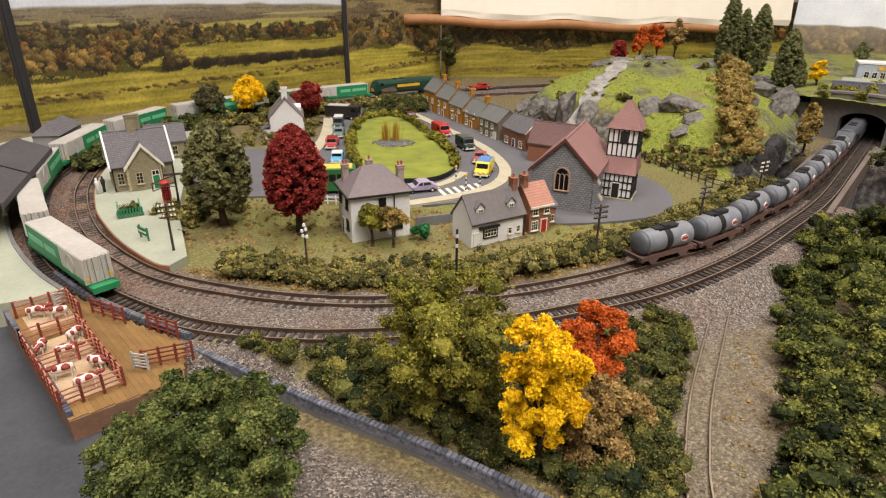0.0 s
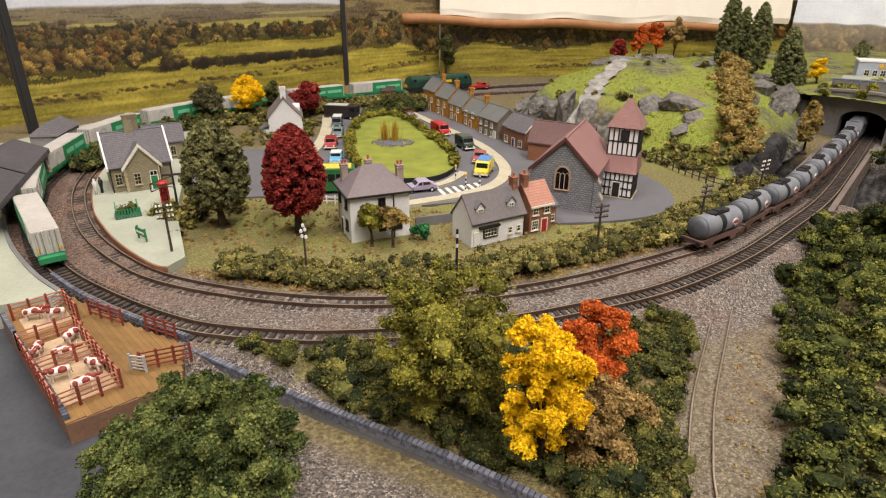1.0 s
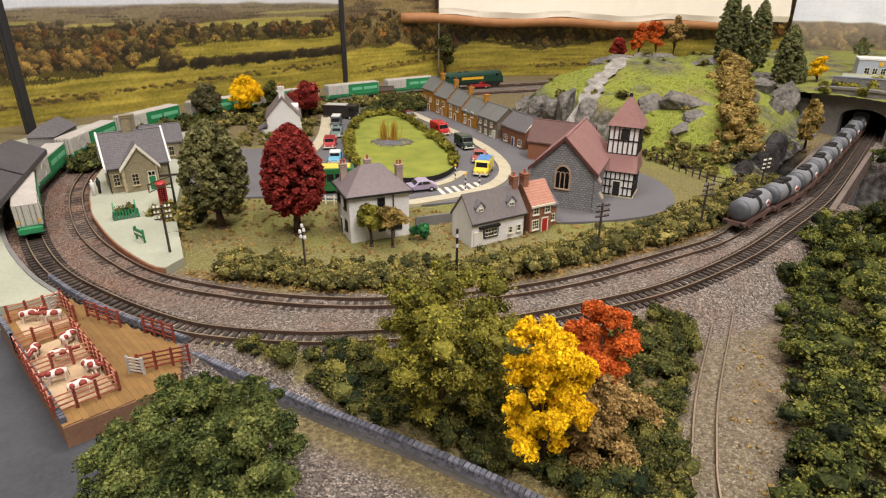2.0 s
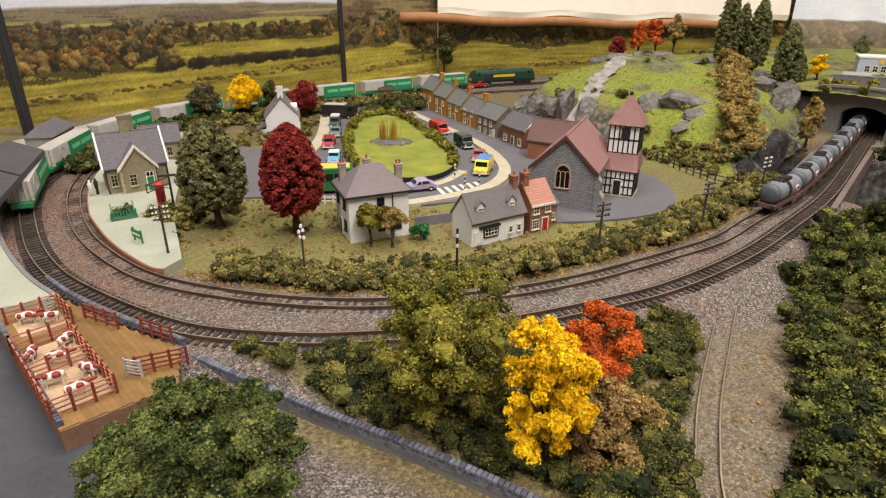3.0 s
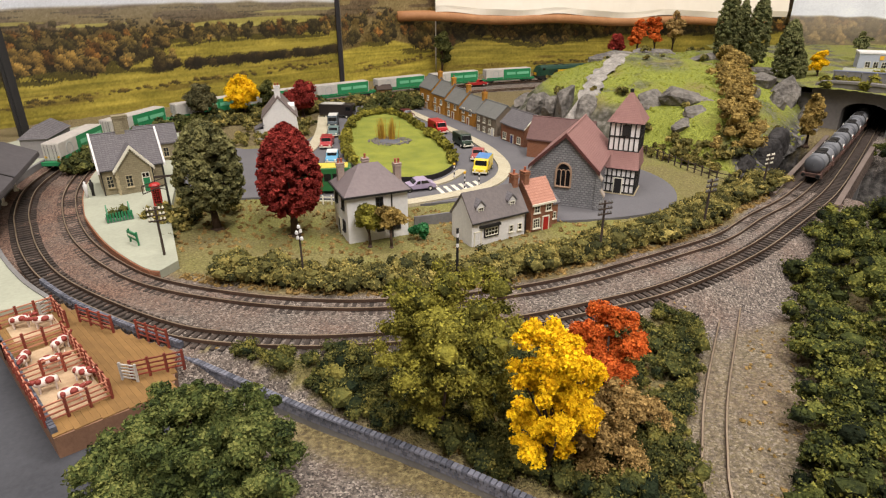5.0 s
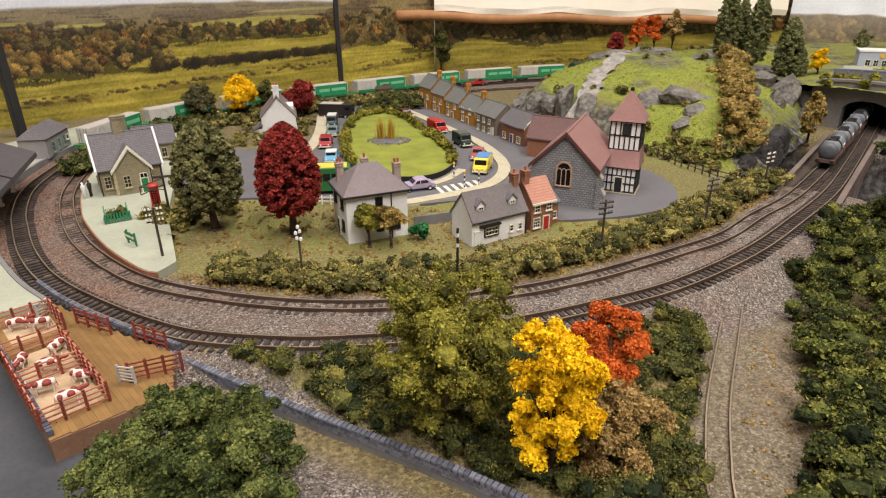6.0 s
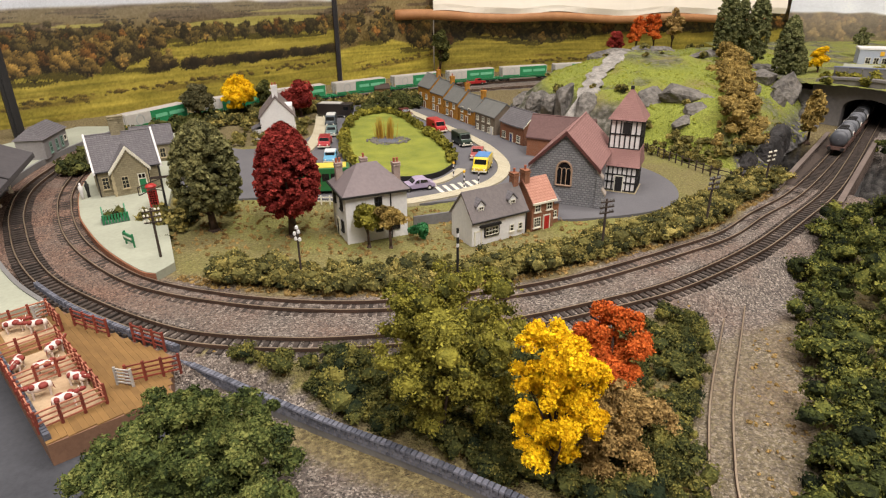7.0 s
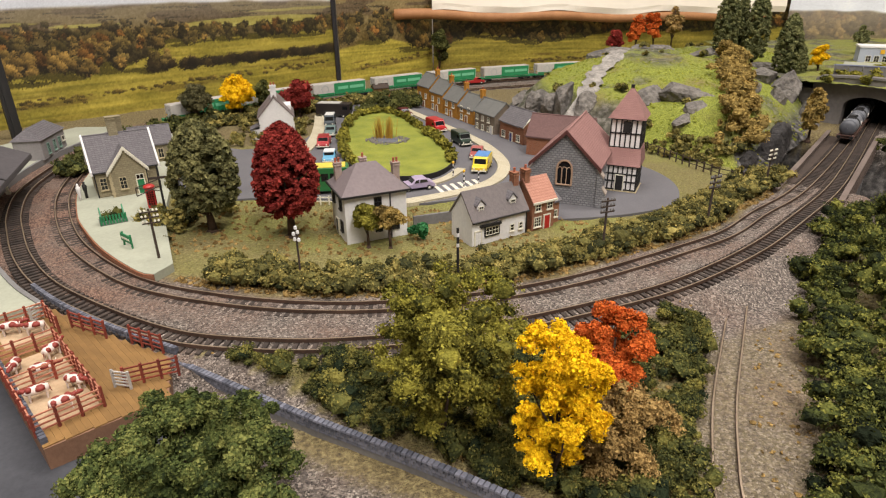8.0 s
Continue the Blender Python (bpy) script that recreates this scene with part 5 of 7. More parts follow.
part("roof", hip, VS, villa, "mauve-grey hipped slate roof")
g = Mesh().box(20.5, -2.4, 31.4, 46, 1, 1.2).box(20.5, 37.4, 31.4, 46, 1, 1.2).box(-2.4, 17.5, 31.4, 1, 40, 1.2).box(43.4, 17.5, 31.4, 1, 40, 1.2)
part("gutter", g, MAT["black"], villa)
chimney(villa, 38, 11, 33, 47, 4.4, 4.6, OLDBRICK, pots=2)
chimney(villa, 3.5, 26, 33, 47, 4.4, 4.2, OLDBRICK, pots=2)
chimney(villa, 22, 31, 34, 47, 4.2, 4.2, OLDBRICK, pots=1)
for x, z in ((21.5, 23), (21.5, 6), (33, 6)):
    window(villa, x, -0.3, z, 4.2, 6.0, frame=MAT["black"], sill=False)
for y, z in ((9, 7), (9, 22), (26, 22)):
    window(villa, -0.3, y, z, 4.2, 6.2, "left", (1, 1), MAT["black"])
door(villa, -0.3, 21, 0, 4.6, 11, MAT["black"], "left")
for x in (29.8,):
    part("downpipe", Mesh().tube((x, -0.6, 0), (x, -0.6, 31), 0.45, n=6), MAT["black"], villa)

# ---- white cottage and brick house ----
cot = thing("white_cottage", pose(0.0185, 0.355, 0, 0, 0, 31), "long white cottage with slate roof and two dormers", "house")
part("wall", gable_walls(0, 43, 0, 24, 17.5, 32), MAT["white"], cot, "white rendered walls")
for sl in gable_roof(0, 43, 0, 24, 17.5, 32, True, 1.8):
    part("roof_slope", sl, mat("brown_grey_slate", (112, 104, 102), (90, 84, 84), 0.85, 500, 40, 0.35), cot, "weathered slate roof")
for x in (8.5, 33.5):
    dm = part("dormer", Mesh().prism([(x - 3, 20), (x + 3, 20), (x + 3, 25.2), (x, 28.6), (x - 3, 25.2)], 3.2, 10, "y"), MAT["white"], cot, "white gabled dormer")
    part("dormer_roof", Mesh().prism([(x - 3.9, 24.6), (x, 28.8), (x, 29.9), (x - 3.9, 25.7)], 2.4, 12, "y").prism([(x + 3.9, 24.6), (x, 28.8), (x, 29.9), (x + 3.9, 25.7)], 2.4, 12, "y"), MAT["slate"], dm)
    window(dm, x, 3.0, 21, 3.0, 3.4)
window(cot, 15, -0.3, 6, 9.5, 4.6, bars=(3, 1), sill=False, frame=MAT["cream"])
part("shop_surround", Mesh().box(9.6, -0.4, 4.8, 0.9, 1.0, 7).box(20.4, -0.4, 4.8, 0.9, 1.0, 7).box(15, -0.4, 4.6, 11.5, 1.0, 0.9).box(13.6, -0.9, 12, 16, 2.4, 1.4), MAT["black"], cot, "black shopfront surround")
door(cot, 4.2, -0.3, 0, 4.2, 9.5, MAT["white"])
for x in (31, 38):
    window(cot, x, -0.3, 5, 2.4, 3.8, bars=(0, 1))
part("downpipe", Mesh().tube((42.6, -0.7, 0), (42.6, -0.7, 16.5), 0.45, n=6), MAT["black"], cot)
gutter(cot, -1, 44, -1.9, 16.4)
chimney(cot, 41, 12, 28, 39, 4, 5, MAT["brick"], 1)
brk = thing("brick_house", pose(0.0595, 0.3795, 0, 0, 0, 31), "small brown brick house with bright orange tiled roof", "house")
part("wall", gable_walls(0, 19, 0, 22, 21, 33), MAT["brick"], brk, "brown brick walls")
part("extension", gable_walls(19, 27, 4, 18, 15, 19), MAT["brick"], brk, "low brick side extension")
part("extension_roof", Mesh().prism([(2.6, 15), (11, 20), (19.4, 15), (19.4, 16.2), (11, 21.4), (2.6, 16.2)], 19, 28, "x"), MAT["slate"], brk, "grey lean-to roof")
for sl in gable_roof(0, 19, 0, 22, 21, 33, True, 1.8):
    part("roof_slope", sl, MAT["orange_tile"], brk, "orange clay tiles")
part("eaves_board", Mesh().box(9.5, -1.9, 19.2, 20.6, 0.8, 1.4), MAT["cream"], brk, "cream eaves board")
window(brk, 4.5, -0.3, 14, 4, 4.2, bars=(1, 1))
window(brk, 14.5, -0.3, 14, 4, 4.2, bars=(1, 1))
window(brk, 4.5, -0.3, 3, 5, 6.2, bars=(2, 2))
door(brk, 12.6, -0.3, 0, 4.6, 9.5, MAT["red"])
window(brk, 23, 3.7, 5, 3.4, 4.2, bars=(1, 1))
chimney(brk, 1.5, 11, 28, 40, 4, 5.5, MAT["brick"], 1)

# ---- church and timbered tower ----
chu = thing("stone_church", pose(0.0895, 0.4295, 0, 0, 0, -23), "grey stone church with steep red-brown tiled roof", "church")
part("wall", gable_walls(-24, 24, 0, 72, 32, 55, False), MAT["stone"], chu, "grey coursed rubble walls")
for sl in gable_roof(-24, 24, 0, 72, 32, 55, False, 2.4, 1.2, 1.6):
    part("roof_slope", sl, MAT["tile"], chu, "red-brown plain tiles")
for s in (-1, 1):
    k = 23 / 24
    part("bargeboard", Mesh().prism([(s * 26.6, 32 - 2.6 * k - 1.4), (0, 55 - 1.0), (0, 57), (s * 26.6, 32 - 2.6 * k + 1.2)], -2.3, -1.4, "y"), mat("oxblood_board", (92, 50, 46), (70, 38, 36), 0.7), chu, "dark red bargeboard")
part("ridge_tiles", ridge_cap(-1.5, 73, 0, 56.2, False, 1.0), MAT["tile"], chu)
gw = part("gothic_window", Mesh().prism([(-5, 17), (5, 17), (5, 27)] + [(5 * math.cos(a) * (1 if math.cos(a) > 0 else 1), 27 + 7 * math.sin(a) ** 0.8) for a in np.linspace(0.2, math.pi - 0.2, 9)] + [(-5, 27)], -0.35, 0.4, "y"), MAT["glass"], chu, "arched three-light window")
surround = Mesh()
prevp = None
for pnt in [(-5.6, 16.4), (-5.6, 27)] + [(5.6 * -math.cos(a), 27 + 7.6 * math.sin(a) ** 0.8) for a in np.linspace(0.1, math.pi - 0.1, 13)] + [(5.6, 27), (5.6, 16.4), (-5.6, 16.4)]:
    if prevp:
        surround.tube((prevp[0], -0.5, prevp[1]), (pnt[0], -0.5, pnt[1]), 0.75, n=6)
    prevp = pnt
for x in (-1.7, 1.7):
    surround.box(x, -0.5, 17, 0.6, 0.5, 12)
for xc in (-3.3, 0, 3.3):
    for a in np.linspace(0, math.pi, 7)[:-1]:
        b = a + math.pi / 6
        surround.tube((xc + 1.6 * math.cos(a), -0.5, 27.6 + 2.2 * math.sin(a)), (xc + 1.6 * math.cos(b), -0.5, 27.6 + 2.2 * math.sin(b)), 0.28, n=4)
part("stone_tracery", surround, mat("pinkish_stone", (176, 146, 122), (152, 124, 104), 0.8), gw, "pinkish stone surround and tracery")
for x, s in ((24, 1), (-24, -1)):
    b = Mesh().prism([(x, -3), (x + s * 6.5, -3), (x + s * 6.5, 12), (x + s * 4, 16), (x + s * 4, 24), (x, 29)], -1, 5, "y")
    part("buttress", b, MAT["stone"], chu, "stepped stone buttress")
    part("buttress_cap", Mesh().prism([(x + s * 3.8, 16.2), (x + s * 7, 11.6), (x + s * 7, 13), (x + s * 3.8, 17.6)], -1.3, 5.3, "y").prism([(x - s * 0.2, 29.2), (x + s * 4.5, 23.6), (x + s * 4.5, 25), (x - s * 0.2, 30.6)], -1.3, 5.3, "y"), mat("pale_cap_stone", (170, 158, 146), (140, 128, 118), 0.85), chu)
hallc = house(pose(0.108, 0.555, 0, 0, 0, -28), "low church hall with brown tiled roof", 60, 30, 20, 37, MAT["brick"], mat("brown_tile", (112, 84, 80), (90, 66, 64), 0.85, 500, 40, 0.35), "hall", name="church_hall")
tow = thing("timbered_tower", pose(0.1390, 0.457, 0, 0, 0, -25), "black and white half-timbered church tower with tiled spire", "tower")
PLASTER = mat("white_plaster_panel", (232, 228, 226), (212, 208, 206), 0.85)
part("plinth", Mesh().box(0, 12, -2, 27.5, 27.5, 4.4), MAT["dressed"], tow, "cream stone plinth")
part("lower_stage", Mesh().box(0, 12, 2, 25, 25, 21), PLASTER, tow, "white plaster lower stage")
sk = Mesh().add([(-14.5, -2.5, 22.5), (14.5, -2.5, 22.5), (14.5, 26.5, 22.5), (-14.5, 26.5, 22.5), (-12.5, 7.0, 35), (12.5, 7.0, 35), (12.5, 27, 35), (-12.5, 27, 35)], [(0, 1, 5, 4), (1, 2, 6, 5), (2, 3, 7, 6), (3, 0, 4, 7), (3, 2, 1, 0), (4, 5, 6, 7)])
part("skirt_roof", sk, MAT["tile"], tow, "red-brown tiled skirt roof")
part("upper_stage", Mesh().box(0, 18, 32, 23, 22, 26), PLASTER, tow, "white plaster upper stage")
sp = Mesh().add([(-14, 4.0, 57), (14, 4.0, 57), (14, 32, 57), (-14, 32, 57), (0, 18, 80)], [(0, 1, 4), (1, 2, 4), (2, 3, 4), (3, 0, 4), (3, 2, 1, 0)])
part("spire", sp, MAT["tile"], tow, "red-brown tiled pyramid spire")
part("finial", Mesh().box(0, 18, 78.5, 2.6, 2.6, 2.4), MAT["black"], tow, "black finial")
for (yc, half, z0, z1, n, mids) in ((-0.6, 12.5, 2.4, 22.5, 8, (9, 15)), (6.9, 11.5, 34, 57, 7, (45,))):
    for k in range(n):
        x = -half + 2 * half * k / (n - 1)
        part("timber_stud", Mesh().box(x, yc, z0, 1.0, 0.7, z1 - z0), MAT["black"], tow, "black timber stud")
    for z in (z0, z1 - 1.2) + mids:
        part("timber_rail", Mesh().box(0, yc - 0.05, z, 2 * half + 1, 0.7, 1.1), MAT["black"], tow, "black timber rail")
for (xc, y0, y1, z0, z1, n, mids) in ((12.6, 0, 24.5, 2.4, 22.5, 7, (12,)), (11.6, 7, 29, 34, 57, 6, (45,)), (-11.6, 7, 29, 34, 57, 6, (45,))):
    for k in range(n):
        y = y0 + (y1 - y0) * k / (n - 1)
        part("timber_stud", Mesh().box(xc, y, z0, 0.7, 1.0, z1 - z0), MAT["black"], tow, "black timber stud")
    for z in (z0, z1 - 1.2) + mids:
        part("timber_rail", Mesh().box(xc, (y0 + y1) / 2, z, 0.7, y1 - y0 + 1, 1.1), MAT["black"], tow, "black timber rail")
part("louvre", Mesh().box(0.5, 6.3, 46.5, 5.4, 0.7, 8.5), MAT["black"], tow, "dark belfry louvre")
door(tow, 0, -0.9, 2.4, 5.5, 12, MAT["black"])

# ---- terrace up the street ----
OCHRE = MAT["yellow_brick"]
GREYROOF = mat("plain_grey_roof", (112, 112, 108), (92, 92, 90), 0.85, 400, 30, 0.25)
row_dir = -63
for k in range(4):
    x, y = -0.022 + 0.0172 * k, 0.815 - 0.0338 * k
    t = house(pose(x, y, 0, 0, 0, row_dir), "ochre brick terraced house with plain grey roof", 35.5, 28, 28 - 3.4 * k, 42 - 3.4 * k, OCHRE, GREYROOF, "house", "ochre terrace", name="terraced_house", over=1.2)
    window(t, -9, -0.3, 4, 4.5, 6)
    door(t, 2, -0.3, 0, 4.4, 9.5, MAT["brick"])
    window(t, -9, -0.3, 14, 4.5, 5.5)
    window(t, 8, -0.3, 14, 4.5, 5.5)
    window(t, 18.55, 10, 12, 5, 6, "right")
    chimney(t, 15.5, 14, 38 - 3.4 * k, 50 - 3.4 * k, 4, 5, OCHRE, 1)
GREYBRICK = coursed("grey_brick", (132, 118, 100), (112, 98, 84), (120, 112, 100), 0.0016, 0.0007)
t = house(pose(0.0485, 0.668, 0, 0, 0, -63), "grey brick house with slate roof by the street", 42, 28, 21, 33, GREYBRICK, GREYROOF, "house", name="village_house")
for x in (-15, -3, 9):
    window(t, x, -0.3, 13, 3.6, 4.6)
    window(t, x, -0.3, 3, 3.6, 5)
door(t, 15, -0.3, 0, 4, 9.5, MAT["white"])
t = house(pose(0.0730, 0.622, 0, 0, 0, -63), "red brick house with blue door and slate roof", 44, 28, 20, 32, MAT["brick"], MAT["slate"], "house", name="village_house")
window(t, -14, -0.3, 4, 5.5, 6, bars=(1, 2))
window(t, 13, -0.3, 4, 5.5, 6, bars=(1, 2))
door(t, 0, -0.3, 0, 4.2, 10, mat("blue_paint", (60, 70, 128), (46, 54, 104), 0.5))
part("bay_parapet", Mesh().box(0, -1.2, 18.5, 30, 2.4, 1.2), MAT["slate"], t)
window(t, 22.3, 10, 4, 5, 7, "right")
part("verge_board", Mesh().prism([(-1.4, 18.8), (14, 32), (29.4, 18.8), (29.4, 20), (14, 33.6), (-1.4, 20)], 22.0, 22.9, "x"), MAT["cream"], t)
shop = house(pose(0.094, 0.585, 0, 0, 0, -40), "small black and white shop with brick gable", 16, 20, 17, 26, MAT["brick"], MAT["tile"], "shop", name="corner_shop")
part("shopfront", Mesh().box(0, -0.6, 0, 14, 1.2, 9), MAT["black"], shop, "black shopfront")
part("shop_sign", Mesh().box(0, -1.4, 9.4, 14.4, 0.8, 3), MAT["white"], shop, "white sign board")
part("shop_poster", Mesh().box(2.5, -1.4, 0.6, 6, 0.4, 4), MAT["white"], shop)
window(shop, -3, -0.3, 13, 3, 3)

# white gabled house behind the maple
hb = house(pose(-0.176, 0.652, 0, 0, 0, 14), "white gabled cottage with brown roof and tall chimney", 36, 50, 23, 43, MAT["white"], mat("brown_slate", (120, 108, 104), (98, 88, 86), 0.85, 400, 30, 0.3), "house", along_x=False, name="gabled_cottage")
part("side_porch", Mesh().box(-22.5, 8, -2, 9, 14, 13), MAT["white"], hb)
part("porch_roof", Mesh().prism([(-28, 10), (-17, 15), (-17, 16.4), (-28, 11.4)], -0.5, 16.5, "y"), MAT["slate"], hb)
window(hb, 18.3, 12, 4, 5, 6, "right")
window(hb, 18.3, 30, 4, 5, 6, "right")
dmr = part("dormer", Mesh().prism([(-4, 25), (4, 25), (4, 31), (0, 34.5), (-4, 31)], 7, 17, "x").shift(0, 24, 0), MAT["white"], hb)
chimney(hb, 0, 14, 40, 54, 6, 5, MAT["white"], 2)


# ---- foliage ----
FLAKE_V = np.array([(1, 0, 0.3), (0, 0.75, -0.15), (-1, 0, 0.3), (0, -0.75, -0.15)], float)
FLAKE_F = np.array([(0, 1, 3), (1, 2, 3)])


def ball(level):
    bm = bmesh.new()
    bmesh.ops.create_icosphere(bm, subdivisions=level, radius=1.0)
    V = np.array([v.co[:] for v in bm.verts])
    F = np.array([[v.index for v in f.verts] for f in bm.faces])
    bm.free()
    return V, F


BALL = {k: ball(k) for k in (1, 2, 3)}


def foliage(name, C, R, per, size, material, rng, level=2, up=-0.6, vary=0.2, fuzz=0.16, core=0.84):
    """Foam clumps at C with radii R, ragged and torn, each with leaf flakes standing out of its skin; metres."""
    C, R = np.asarray(C, float), np.asarray(R, float)
    n = len(C)
    U, BF = BALL[level]
    tone = np.clip(rng.normal(0.5, vary, n), 0.0, 1.0)
    bulge = np.ones((n, len(U)))
    for k, (freq, amp) in enumerate(((2.6, 0.14), (5.0, 0.12), (9.0, 0.09))):
        d = rng.normal(size=(n, 3))
        d /= np.linalg.norm(d, axis=1)[:, None]
        e = rng.normal(size=(n, 3))
        bulge += amp * np.sin(freq * (U @ d.T).T + rng.uniform(0, 6.3, (n, 1))) * np.cos(freq * 0.8 * (U @ e.T).T)
    bulge += rng.normal(0, fuzz, bulge.shape)
    V1 = C[:, None] + U[None] * R[:, None] * core * bulge[..., None]
    F1 = BF[None] + len(U) * np.arange(n)[:, None, None]
    # Cores toned below the flakes: shade between the leaves put into the colour.
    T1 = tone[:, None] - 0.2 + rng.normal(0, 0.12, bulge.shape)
    d = rng.normal(size=(n * per, 3))
    d /= np.linalg.norm(d, axis=1)[:, None]
    d[:, 2] = np.where(d[:, 2] < up, -d[:, 2], d[:, 2])
    cc, rr, tt = np.repeat(C, per, 0), np.repeat(R, per, 0), np.repeat(tone, per)
    P = cc + d * rr * rng.uniform(core - 0.06, 1.14, (n * per, 1))
    z = d + rng.normal(0, 0.55, d.shape)
    z /= np.linalg.norm(z, axis=1)[:, None]
    x = np.cross(z, rng.normal(size=z.shape))
    x /= np.linalg.norm(x, axis=1)[:, None]
    M = np.stack([x, np.cross(z, x), z], 2)
    S = size * rng.uniform(0.5, 1.4, (n * per, 1, 1)) * rng.uniform(0.6, 1.3, (n * per, 1, 3))
    V2 = np.einsum("nij,nkj->nki", M, FLAKE_V[None] * S) + P[:, None]
    F2 = FLAKE_F[None] + 4 * np.arange(n * per)[:, None, None] + V1.shape[0] * V1.shape[1]
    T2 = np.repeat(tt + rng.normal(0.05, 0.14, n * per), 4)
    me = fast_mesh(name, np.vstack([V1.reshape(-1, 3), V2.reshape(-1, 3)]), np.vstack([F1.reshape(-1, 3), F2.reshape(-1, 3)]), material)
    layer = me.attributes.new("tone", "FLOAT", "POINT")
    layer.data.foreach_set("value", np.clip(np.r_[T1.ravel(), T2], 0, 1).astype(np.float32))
    return me


def tufted(C, R, rng, count, share=0.52, up=-0.2):
    """Breaks each clump into several smaller ones over its surface."""
    n = len(C)
    d = rng.normal(size=(n * count, 3))
    d /= np.linalg.norm(d, axis=1)[:, None]
    d[:, 2] = np.where(d[:, 2] < up, -d[:, 2], d[:, 2])
    RR = np.repeat(R, count, 0)
    k = share * rng.uniform(0.6, 1.3, (n * count, 1))
    return np.repeat(C, count, 0) + d * RR * rng.uniform(0.55, 0.8, (n * count, 1)), RR * k


def hedge(name, centres, radius, per, size, material, label, category, seed, lift=0.5, level=1, vary=0.2, count=4, core=0.84):
    """Foliage mats: clumps at the centres (x, y, z)."""
    rng = np.random.default_rng(seed)
    centres = np.asarray(centres, float)
    r = radius * rng.choice((0.5, 0.7, 0.9, 1.2), len(centres)) * rng.uniform(0.85, 1.15, len(centres))
    R = np.c_[r * rng.uniform(0.8, 1.2, len(r)), r * rng.uniform(0.8, 1.2, len(r)), r * rng.uniform(0.65, 1.0, len(r))]
    C = centres + np.c_[0 * r, 0 * r, r * lift]
    if count > 1:
        C, R = tufted(C, R, rng, count)
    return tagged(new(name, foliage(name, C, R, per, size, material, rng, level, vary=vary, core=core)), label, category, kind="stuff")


def scatter(poly, spacing, seed, height=ground_height):
    rng = np.random.default_rng(seed)
    P = np.array(poly)
    lo, hi = P.min(0), P.max(0)
    n = int((hi[0] - lo[0]) * (hi[1] - lo[1]) / spacing**2)
    x, y = rng.uniform(lo[0], hi[0], n), rng.uniform(lo[1], hi[1], n)
    ok = inside(poly, x, y)
    x, y = x[ok], y[ok]
    return np.c_[x, y, height(x, y)]


def verge(path, s0, s1, o0, o1, n, seed, height=ground_height):
    """Random places beside a path, between two offsets to its left."""
    rng = np.random.default_rng(seed)
    out = []
    for s in rng.uniform(s0, s1, n):
        (x, y), a = along(path, s)
        o = rng.uniform(o0, o1)
        out.append((x - math.sin(radians(a)) * o, y + math.cos(radians(a)) * o))
    out = np.array(out)
    return np.c_[out, height(out[:, 0], out[:, 1])]


BARK = mat("bark", (84, 64, 50), (52, 40, 34), 0.95, 500, 120, 0.8)


